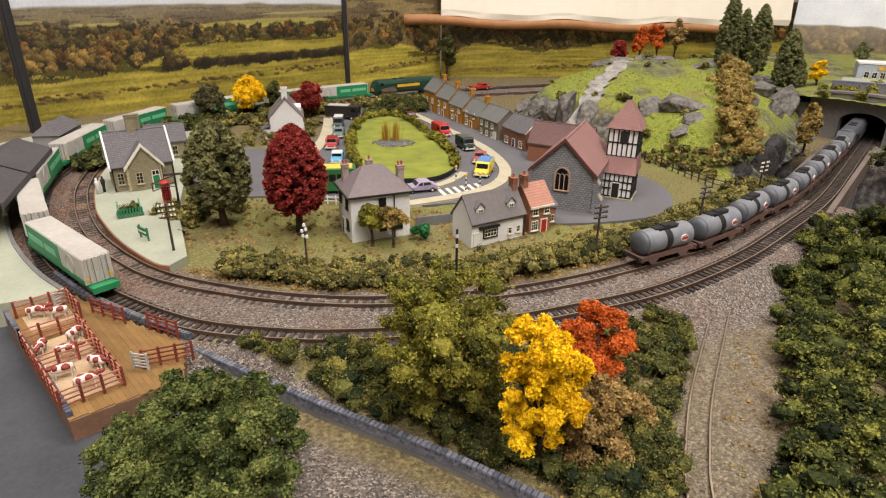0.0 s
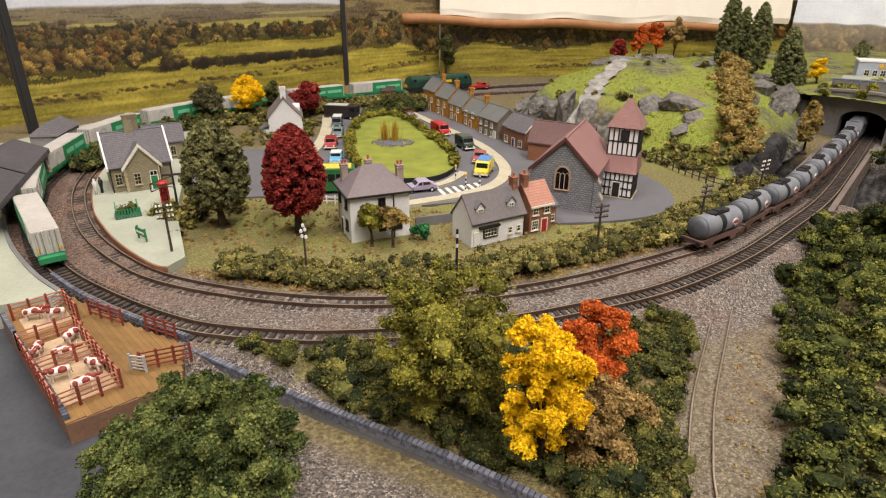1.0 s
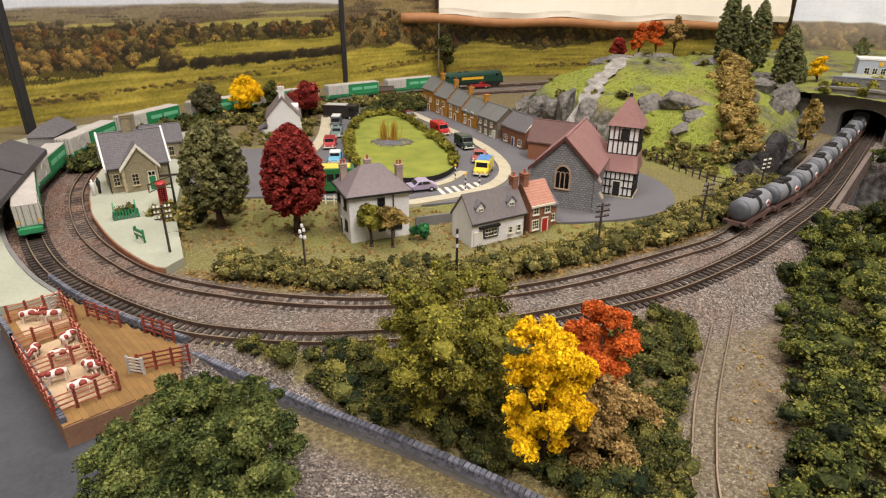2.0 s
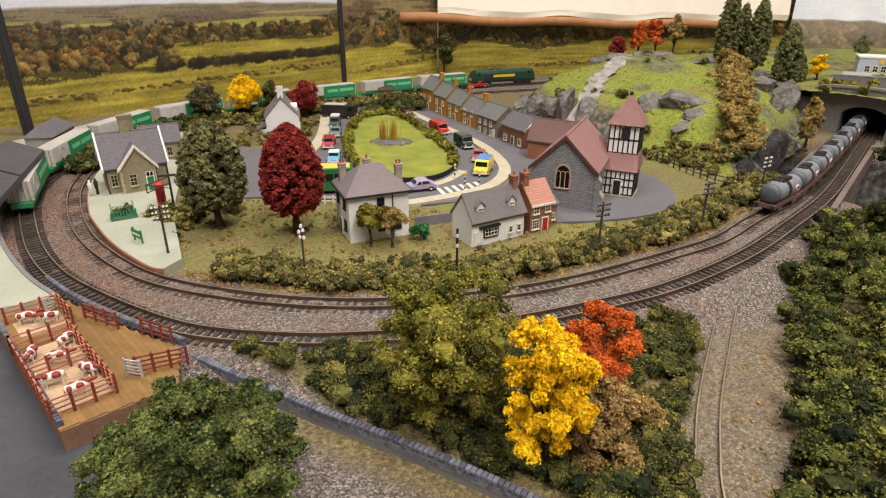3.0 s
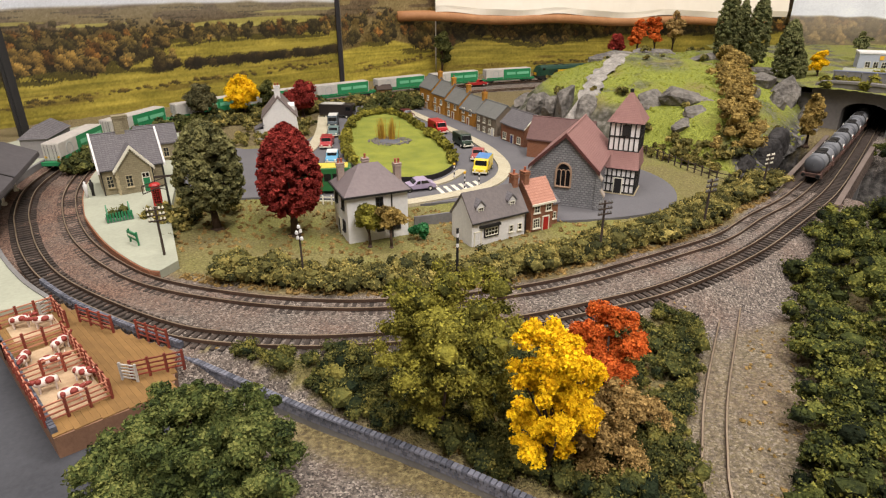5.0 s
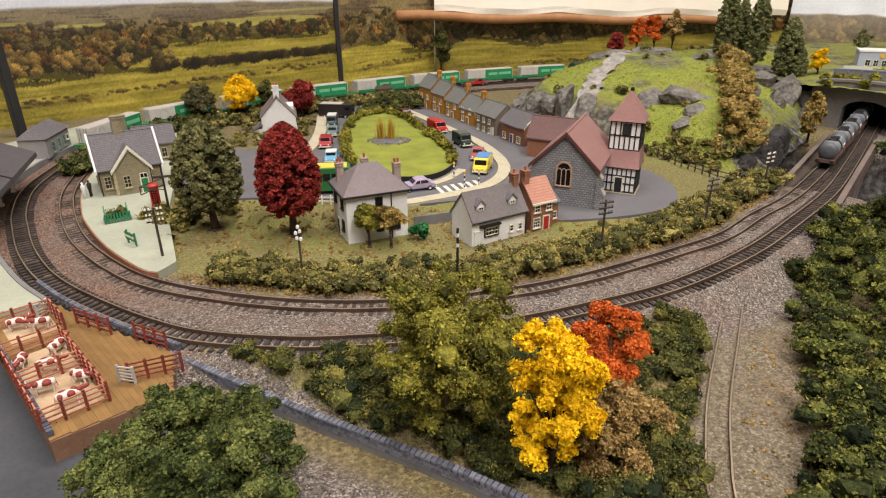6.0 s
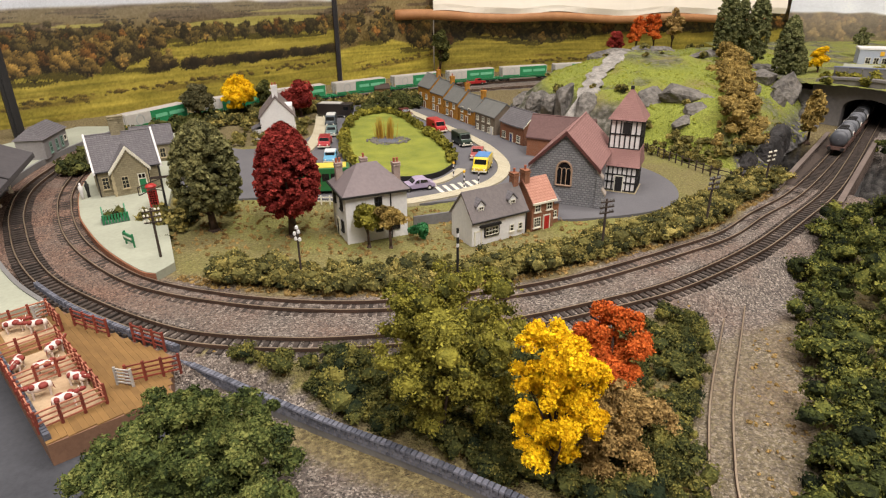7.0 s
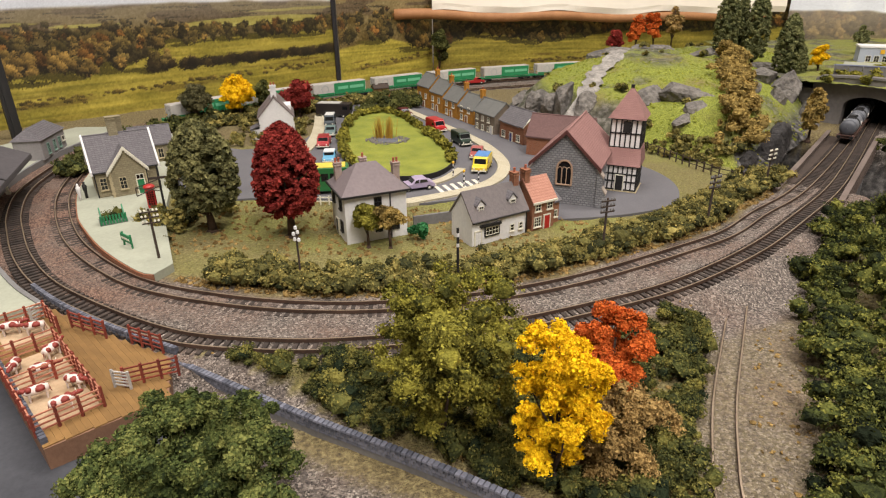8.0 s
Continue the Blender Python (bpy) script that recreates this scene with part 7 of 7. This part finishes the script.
COW_WHITE = mat("cow_white", (226, 214, 206), (196, 178, 168), 0.7, 300, 60, 0.2)
COW_RED = mat("cow_red_brown", (142, 56, 46), (110, 40, 34), 0.7, 300, 60, 0.2)


def cow(x, y, rz, label):
    c = thing("cow", pose(x, y, 0.0013, 0, 0, rz) @ Matrix.Scale(0.70, 4), label, "cow", "penned cattle")
    body = Mesh().lathe([(0.8, -6.4), (2.2, -6.0), (2.7, -4), (2.9, 0), (2.7, 3.2), (2.1, 5.4), (1.2, 6.6)], 12, "x").shift(0, 0, 6.6)
    b = part("body", body, COW_WHITE, c, "white barrel body", smooth=True)
    for s, xx, zz, r in ((1, -2.0, 7.2, 2.2), (-1, 1.6, 7.0, 2.0), (1, 3.6, 7.6, 1.4), (-1, -3.8, 6.8, 1.5)):
        part("patch", Mesh().lathe([(0.2, 1.0), (r * 0.7, 0.75), (r * 1.2, 0.1), (r * 1.35, -1.6)], 10, "z").shift(xx, s * 1.1, zz + 1.35), COW_RED, b, "red-brown coat patch", smooth=True)
    part("head", Mesh().lathe([(0.6, 0), (1.3, 0.7), (1.4, 2.2), (0.9, 4.0), (0.5, 4.4)], 10, "x").shift(7.0, 0, 8.4), COW_RED, c, "red-brown head", smooth=True)
    part("neck", Mesh().tube((4.8, 0, 7.4), (8.2, 0, 8.6), 1.7, 1.2, n=10), COW_RED, c, smooth=True)
    for s in (-1, 1):
        part("horn", Mesh().tube((7.8, s * 0.9, 9.6), (8.0, s * 2.0, 10.6), 0.3, 0.1, n=5), MAT["cream"], c)
        for xx in (-4.6, 4.0):
            part("leg", Mesh().tube((xx, s * 1.6, 5.2), (xx + 0.2, s * 1.6, 0), 0.75, 0.5, n=7), COW_WHITE, c)
    part("tail", Mesh().tube((-6.2, 0, 7.6), (-7.0, 0, 3.0), 0.3, 0.2, n=5), COW_RED, c)
    return c


for u, v, rz in ((15, 5, -70), (12, 20, 80), (26, 13, 25), (42, 7, 215), (45, 20, -15), (57, 12, 40), (-24, 12, 30), (-16, 20, 200)):
    cow(*PEN(u, v), rz, "red and white model cow standing in the pen")


# ---- lineside ----
def telegraph_pole(x, y, high, arms, rz, label, white=False):
    p = thing("telegraph_pole", pose(x, y, 0, 0, 0, rz), label, "pole", "telegraph poles")
    part("mast", Mesh().tube((0, 0, -2), (0, 0, high), 0.85, 0.65, n=8), MAT["timber"], p)
    for k in range(arms):
        z = high - 2 - 3.4 * k
        a = part("crossarm", Mesh().box(0, -0.9, z, 9.5, 0.7, 0.8), MAT["timber"], p)
        for xx in (-4.2, -2.2, 2.2, 4.2):
            part("insulator", Mesh().lathe([(0.35, 0), (0.7, 0.3), (0.55, 1.1), (0.2, 1.5)], 8).shift(xx, -0.9, z + 0.8), MAT["cream"] if white else MAT["concrete"], a, "ceramic insulator")
    return p


telegraph_pole(-0.1695, 0.334, 36, 3, 25, "dark telegraph pole with white insulators by the platform", True)
telegraph_pole(0.097, 0.340, 37, 3, 20, "dark telegraph pole in the hedge")
telegraph_pole(0.178, 0.382, 37, 3, 25, "dark telegraph pole in the hedge")
telegraph_pole(0.258, 0.463, 32, 3, 30, "dark telegraph pole by the rock face", True)
sp = thing("signal_post", pose(-0.079, 0.306, 0), "thin grey post with white cluster at the top", "signal post")
part("mast", Mesh().tube((0, 0, -2), (0, 0, 32), 0.6, n=8), MAT["timber"], sp)
for x, z in ((-1.2, 30), (1.0, 31), (0.2, 33.5), (-0.8, 27), (1.3, 26.5)):
    part("insulator", Mesh().lathe([(0.5, 0), (1.0, 0.5), (0.8, 1.8), (0.2, 2.3)], 8).shift(x, -0.5, z), MAT["white"], sp)
sp = thing("signal_post", pose(0.008, 0.306, 0), "black lineside post with white bands", "signal post")
part("mast", Mesh().tube((0, 0, -2), (0, 0, 33), 0.75, n=8), MAT["black"], sp)
for z in (22, 28):
    part("band", Mesh().tube((0, 0, z), (0, 0, z + 2.2), 0.82, n=8), MAT["white"], sp, "white band")
sig = thing("semaphore_signal", pose(-0.205, 0.418, 0.005, 0, 0, 20), "tall dark station signal post with lattice bracket", "signal")
part("mast", Mesh().tube((4, 0, 0), (4, 0, 33), 0.9, 0.6, n=8), MAT["black"], sig)
part("arm", Mesh().box(5, -0.9, 23, 16, 0.7, 1.6).tube((-12, -0.9, 18), (4, -0.9, 23), 0.4, n=5).tube((-12, -0.9, 12), (4, -0.9, 18), 0.4, n=5).tube((-12, -0.9, 12), (-12, -0.9, 18), 0.4, n=5).tube((-12, -0.9, 18), (4, -0.9, 14), 0.35, n=5), MAT["timber"], sig)
box = thing("phone_box", pose(-0.212, 0.424, 0.005, 0, 0, 25), "bright red telephone kiosk on the platform", "telephone kiosk")
part("body", Mesh().box(0, 0, 0, 6, 6, 15), MAT["red"], box, "red kiosk body", bevel=0.4)
part("roof", Mesh().lathe([(4.0, 0), (4.0, 0.8), (2.8, 1.9), (0.6, 2.4)], 12).shift(0, 0, 15), MAT["red"], box)
for face, (dx, dy, rr) in {"front": (0, -3.05, 0), "right": (3.05, 0, 90)}.items():
    pane = part("window", Mesh().box(0, 0, 2.6, 4.2, 0.3, 10), MAT["glass"], box, m=pose(dx * MM, dy * MM, 0, 0, 0, rr))
    bars_ = Mesh()
    for k in range(1, 6):
        bars_.box(0, -0.15, 2.6 + k * 1.67, 4.2, 0.3, 0.35)
    for k in (-0.7, 0.7):
        bars_.box(k, -0.15, 2.6, 0.35, 0.3, 10)
    part("glazing_bars", bars_, MAT["red"], pane)
pl = thing("planter", pose(-0.226, 0.394, 0.005, 0, 0, 33), "green slatted platform planter with pointed shrubs", "planter")
part("tub", Mesh().box(0, 0, 0, 17, 9, 2.4), MAT["concrete"], pl, "grey stone tub")
for k in range(9):
    part("slat", Mesh().box(-7.6 + 1.9 * k, -4.6, 0.6, 1.2, 0.5, 6.4), MAT["green"], pl, "green slat")
for x in (-7, 7):
    part("end_board", Mesh().prism([(-4.4, 0.6), (4.4, 0.6), (4.4, 6), (0, 12), (-4.4, 6)], x - 0.4, x + 0.4, "x"), MAT["green"], pl)
tagged(part("shrub", foliage("shrub", [(-0.004, 0, 0.005), (0.003, 0.001, 0.006), (0, -0.001, 0.004)], [(0.004, 0.003, 0.004)] * 3, 60, 0.0008, LEAF["deep"], np.random.default_rng(6)), None, pl, "small green shrubs"), kind="stuff")
sb = thing("running_board", pose(-0.196, 0.351, 0.005, 0, 0, -38), "green station name board on two posts", "sign")
part("panel", Mesh().box(0, 0, 3.2, 12, 0.8, 5), MAT["green"], sb, "green board")
part("lettering_bar", Mesh().box(0, -0.5, 5.0, 9.6, 0.2, 1.3), MAT["cream"], sb, "pale lettering bar")
for x in (-5, 5):
    part("post", Mesh().box(x, 0.5, 0, 0.9, 0.9, 9), MAT["green"], sb)
for x, y, z, c in ((-0.272, 0.446, 0.005, "black"), (-0.366, 0.500, 0.0046, "black"), (-0.274, 0.441, 0.005, "white")):
    solid("figurine", Mesh().lathe([(1.1, 0), (1.0, 4), (1.5, 7), (1.7, 10), (0.7, 11), (0.95, 12.2), (0.3, 13)], 9), MAT[c], "tiny plain painted platform figurine", "figurine", m=pose(x, y, z), smooth=True)
fence([(0.178, 0.600), (0.198, 0.588), (0.2175, 0.532), (0.2332, 0.492), (0.246, 0.476)], "dark rustic post and rail fence at the hill foot", MAT["timber"], 8.0, 2, 9.0, 0.001, "field_fence", "field fence", 1.0)
fence([(-0.105, 0.437), (-0.085, 0.436), (-0.068, 0.430)], "low white fence behind the villa", MAT["cream"], 6.0, 2, 8.0, 0.001, "garden_fence", "garden fence")
solid("garden_wall", Mesh().box(0, 0, -2, 34, 1.6, 9), MAT["concrete"], "weathered grey garden wall beside the villa", "wall", m=pose(-0.004, 0.398, 0, 0, 0, 20))
hedge("garden_shrub", np.array([(-0.0165, 0.368, 0.0), (-0.019, 0.366, 0.004), (-0.014, 0.367, 0.005)]), 0.0055, 90, 0.0012, leafy("blue_green_shrub", (70, 132, 82), (30, 82, 50)), "blue-green shrub beside the villa", "shrub", 91, 0.6)


# ---- vehicles ----
def vehicle(m, label, body, roof, kind="saloon", L=27.0, W=11.0, category="car"):
    v = thing(kind, m, label, category, "parked cars")
    prof = {
        "saloon_car": [(-L / 2, 2.2), (L / 2, 2.2), (L / 2, 4.8), (L / 2 - 1.2, 5.8), (L * 0.20, 6.3), (L * 0.10, 9.2), (0, 9.9), (-L * 0.24, 9.6), (-L * 0.36, 6.6), (-L / 2 + 1.2, 5.8), (-L / 2, 4.6)],
        "van": [(-L / 2, 2.2), (L / 2, 2.2), (L / 2, 6), (L * 0.36, 7.4), (L * 0.28, 12.2), (L * 0.22, 13.2), (-L / 2 + 0.8, 13.2), (-L / 2, 12)],
        "pickup_truck": [(-L / 2, 2.2), (L / 2, 2.2), (L / 2, 5.6), (L * 0.3, 6.4), (L * 0.22, 10.4), (-0.02 * L, 10.6), (-0.06 * L, 6.6), (-L / 2, 6.6)],
        "lorry": [(-L / 2, 3.5), (L / 2, 3.5), (L / 2, 17), (-L / 2, 17)],
        "bus": [(-L / 2, 2.6), (L / 2, 2.6), (L / 2, 10), (L / 2 - 0.8, 20), (L / 2 - 2, 21.5), (-L / 2 + 1.5, 21.5), (-L / 2, 20)],
    }[kind]
    b = part("body", Mesh().prism(prof, -W / 2, W / 2, "y"), body, v, "painted body shell", bevel=0.55)
    if roof is not None:
        z = max(p[1] for p in prof)
        part("roof", Mesh().prism([(-L * 0.44 if kind in ("van", "bus", "lorry") else -L * 0.22, z - 0.5), (L * 0.2 if kind != "bus" else L * 0.44, z - 0.5), (L * 0.19 if kind != "bus" else L * 0.43, z + 0.5), (-L * 0.43 if kind in ("van", "bus", "lorry") else -L * 0.21, z + 0.5)], -W / 2 + 0.6, W / 2 - 0.6, "y"), roof, v, "painted roof")
    for s in (-1, 1):
        if kind == "saloon_car":
            g = Mesh().prism([(L * 0.13, 6.5), (L * 0.07, 8.9), (-L * 0.01, 9.2), (-L * 0.01, 6.5)], s * W / 2 - 0.1, s * W / 2 + 0.1, "y").prism([(-L * 0.04, 6.5), (-L * 0.04, 9.2), (-L * 0.22, 8.9), (-L * 0.28, 6.7)], s * W / 2 - 0.1, s * W / 2 + 0.1, "y")
        elif kind == "bus":
            g = Mesh()
            for k in range(7):
                g.box(-L * 0.4 + k * L * 0.13, s * W / 2, 11, L * 0.105, 0.3, 6)
        elif kind == "lorry":
            g = Mesh().box(L * 0.36, s * W / 2, 10, L * 0.14, 0.3, 4)
        else:
            g = Mesh().prism([(L * 0.30, 7.8), (L * 0.25, 10.4 if kind == "van" else 9.8), (L * 0.08, 10.4 if kind == "van" else 9.8), (L * 0.08, 7.6)], s * W / 2 - 0.1, s * W / 2 + 0.1, "y")
        part("side_windows", g, MAT["glass"], b)
        for x in (-L * 0.31, L * 0.31):
            w = part("wheel", Mesh().tube((x, s * (W / 2 - 1.4), 2.1), (x, s * (W / 2 + 0.15), 2.1), 2.1, n=14), MAT["black"], v)
            part("hubcap", Mesh().tube((x, s * (W / 2 + 0.1), 2.1), (x, s * (W / 2 + 0.35), 2.1), 1.0, n=10), MAT["cream"], w)
        part("headlight", Mesh().lathe([(0.85, 0), (0.7, 0.4), (0.2, 0.6)], 8, "x").shift(L / 2, s * W * 0.33, 4.4), MAT["cream"], v)
    zf = {"saloon_car": ((L * 0.195, 6.6), (L * 0.115, 9.0)), "van": ((L * 0.352, 7.7), (L * 0.292, 11.8)), "pickup_truck": ((L * 0.29, 6.6), (L * 0.235, 10.0)), "lorry": ((L / 2, 9), (L / 2, 14)), "bus": ((L / 2, 11), (L / 2 - 0.7, 18.5))}[kind]
    (x0, z0), (x1, z1) = zf
    part("windscreen", Mesh().add([(x0 + 0.15, -W * 0.4, z0), (x0 + 0.15, W * 0.4, z0), (x1 + 0.15, W * 0.38, z1), (x1 + 0.15, -W * 0.38, z1), (x0 - 0.3, -W * 0.4, z0), (x0 - 0.3, W * 0.4, z0), (x1 - 0.3, W * 0.38, z1), (x1 - 0.3, -W * 0.38, z1)], [(0, 1, 2, 3), (7, 6, 5, 4), (0, 4, 5, 1), (1, 5, 6, 2), (2, 6, 7, 3), (3, 7, 4, 0)]), MAT["glass"], b)
    for x in (L / 2 + 0.3, -L / 2 - 0.3):
        part("bumper", Mesh().box(x, 0, 2.4, 0.8, W, 1.0), MAT["cream"], v)
    return v


def paint(name, rgb):
    return mat(name, rgb, tuple(int(c * 0.85) for c in rgb), 0.3, 200, 30, 0.03)


RD = 0.0016
vehicle(pose(-0.020, 0.468, RD, 0, 0, 200), "pale lilac rounded saloon car on the street", paint("lilac_paint", (176, 160, 186)), None, "saloon_car", 28, 11.5)
vehicle(pose(0.036, 0.520, RD, 0, 0, -105), "yellow and blue van by the kerb", paint("van_yellow", (228, 200, 40)), paint("van_blue", (62, 130, 198)), "van", 29, 13, "van")
vehicle(pose(0.034, 0.562, RD, 0, 0, -100), "faded red saloon car behind the van", paint("faded_red", (166, 84, 80)), None, "saloon_car", 26, 11)
vehicle(pose(0.021, 0.612, RD, 0, 0, -68), "dark green van on the street", paint("dark_green_van", (44, 58, 48)), None, "van", 28, 12, "van")
vehicle(pose(-0.005, 0.674, RD, 0, 0, -65), "bright red post van on the street", paint("post_red", (178, 34, 36)), None, "van", 30, 12.5, "van")
vehicle(pose(-0.045, 0.756, RD, 0, 0, -60), "dark maroon car further up the street", paint("maroon_car", (96, 44, 44)), None, "saloon_car", 26, 11)
vehicle(pose(-0.119, 0.612, RD, 0, 0, -86), "red pickup truck parked at the kerb", paint("pickup_red", (176, 52, 56)), paint("pickup_roof", (150, 40, 44)), "pickup_truck", 31, 12, "truck")
vehicle(pose(-0.120, 0.660, RD, 0, 0, -86), "grey-green car parked at the kerb", paint("greygreen_car", (110, 130, 128)), None, "saloon_car", 27, 11)
vehicle(pose(-0.128, 0.705, RD, 0, 0, -86), "dark car with a white roof parked", paint("dark_van_blue", (50, 60, 66)), paint("white_top", (226, 226, 222)), "van", 26, 11.5, "van")
vehicle(pose(-0.104, 0.555, RD, 0, 0, -86), "light blue car behind the villa", paint("sky_blue", (110, 176, 210)), paint("white_roof", (230, 232, 232)), "saloon_car", 26, 11)
vehicle(pose(-0.131, 0.757, RD, 0, 0, -8), "black box lorry with white roof", paint("black_lorry", (44, 38, 38)), paint("pale_lorry_roof", (200, 198, 192)), "lorry", 43, 15, "lorry")
vehicle(pose(-0.098, 0.463, RD, 0, 0, 8), "yellow and green single-deck bus behind the villa", paint("bus_green", (46, 110, 62)), paint("bus_yellow", (226, 206, 84)), "bus", 52, 15, "bus")

vehicle(pose(-0.062, 0.868, RD, 0, 0, 10), "bright red car near the back line", paint("back_red", (190, 40, 44)), None, "saloon_car", 30, 12)
vehicle(pose(0.055, 1.005, 0.001, 0, 0, 25), "red farm lorry by the back line", paint("farm_red", (172, 44, 44)), None, "pickup_truck", 36, 13, "truck")

# village green: pond, stones, reeds
rngs = np.random.default_rng(101)
pond = thing("pond", pose(-0.055, 0.622, 0.0036), "small grey-blue pond ringed with stones", "pond")
part("water", Mesh().lathe([(11, -0.5), (11, 0.35), (10.6, 0.4)], 22), mat("pond_water", (112, 118, 132), (90, 96, 110), 0.08, bump=0.05), pond, "still grey-blue water")
STONES = [rock_mesh(200 + k, 1.8, 1.5, 1.2, 14) for k in range(4)]
for k in range(120):
    a, r = rngs.uniform(0, 2 * math.pi), rngs.uniform(10.5, 20)
    part("stone", STONES[k % 4], None, pond, m=pose(r * math.cos(a) * 1.15 * MM, r * math.sin(a) * 0.9 * MM, 0.0004, 0, 0, float(rngs.uniform(0, 360))))
reeds = thing("reeds", pose(-0.059, 0.632, 0.0036), "tall ochre reed clump beside the pond", "reeds")
REED = mat("ochre_reed", (186, 148, 44), (150, 112, 34), 0.9, island=0.5)
rd = [Mesh(), Mesh()]
for k in range(90):
    g = rd[k % 2]
    x, y = rngs.normal((-5 if k % 2 else 5), 2.0), rngs.normal(0, 2)
    g.tube((x, y, 0), (x * 1.25, y * 1.4, rngs.uniform(14, 23)), 0.42, 0.12, n=4)
for g in rd:
    tagged(part("stem_clump", g, REED, reeds), kind="stuff")

# crossing beacons
for x, y in ((0.010, 0.497), (0.018, 0.472), (0.030, 0.476)):
    bc = thing("crossing_beacon", pose(x, y, RD), "striped crossing beacon beside the zebra crossing", "beacon", "crossing beacons")
    for k in range(6):
        part("band", Mesh().tube((0, 0, 2 * k), (0, 0, 2 * k + 2), 0.6, n=8), MAT["white"] if k % 2 else MAT["black"], bc)
    part("globe", Mesh().lathe([(0.5, 12), (1.1, 12.6), (1.2, 13.3), (0.6, 14.2)], 8), YELLOW, bc, "amber globe", smooth=True)

# ---- upper street behind the tunnel ----
GLOW = mat("lamp_glow", (255, 214, 130), (255, 214, 130), 0.5, bump=0, glow=9.0)
upr = thing("upper_hall", pose(0.575, 0.80, 0.050, 0, 0, -25), "pale blue-grey modern building with a yellow sign", "building")
part("wall", Mesh().box(0, 16, -2, 70, 32, 22), mat("pale_blue_wall", (172, 178, 192), (150, 158, 174), 0.7), upr, "pale blue-grey walls")
part("roof", Mesh().box(0, 16, 20, 72, 34, 2), MAT["white"], upr, "flat pale roof")
for k in range(5):
    part("sign_bar", Mesh().box(-10 + 6.4 * k, -0.8, 13, 4.6, 0.8, 5), YELLOW, upr, "yellow sign bar")
for k in range(6):
    window(upr, -24 + 9 * k, -0.3, 3, 5, 7)
strip("upper_road", [(0.50, 0.775), (0.56, 0.735), (0.64, 0.69), (0.85, 0.62)], 0.06, 0.046, 0.0548, MAT["platform"], "pale upper street above the tunnel", "road")
par = thing("street_parapet", pose(0.500, 0.700, 0.052, 0, 0, -33), "grey panelled road parapet above the tunnel", "parapet")
for k in range(7):
    part("panel", Mesh().box(-42 + 14 * k, 0, -3, 13.4, 2.2, 11), MAT["concrete"], par)
part("coping", Mesh().box(0, 0, 8, 99, 3.4, 1.2), mat("blue_coping", (128, 134, 156), (108, 114, 134), 0.7), par, "blue-grey coping")
for x, y in ((0.545, 0.742), (0.585, 0.755), (0.600, 0.712), (0.64, 0.70), (0.56, 0.70)):
    sl = thing("street_lamp", pose(x, y, 0.054, 0, 0, 150), "lit street lamp on a curved grey mast", "street lamp", "upper street lamps")
    part("mast", Mesh().tube((0, 0, 0), (0, 0, 32), 0.6, 0.4, n=6).tube((0, 0, 32), (3, 0, 35), 0.4, n=6).tube((3, 0, 35), (7, 0, 35), 0.4, n=6), MAT["concrete"], sl)
    part("lamp_head", Mesh().lathe([(0.8, -0.6), (1.7, 0.2), (1.2, 1.2)], 8).shift(7, 0, 34), GLOW, sl, "glowing lamp head")
for x, y, rz in ((0.64, 0.655, -20), (0.70, 0.70, -20)):
    r = house(pose(x, y, 0.052, 0, 0, rz), "small red and white upper street building", 34, 20, 18, 26, MAT["white"], MAT["slate"], "house", "upper street", name="street_house")
    part("shopfront", Mesh().box(0, -0.7, 0, 26, 1.2, 9), MAT["red"], r, "red shopfront")
hutb = house(pose(-0.085, 0.905, 0, 0, 0, 20), "small tan timber hut by the back line", 22, 16, 12, 16, mat("tan_hut", (150, 118, 70), (122, 94, 56), 0.85), MAT["timber"], "hut", name="lineside_hut")


motions()
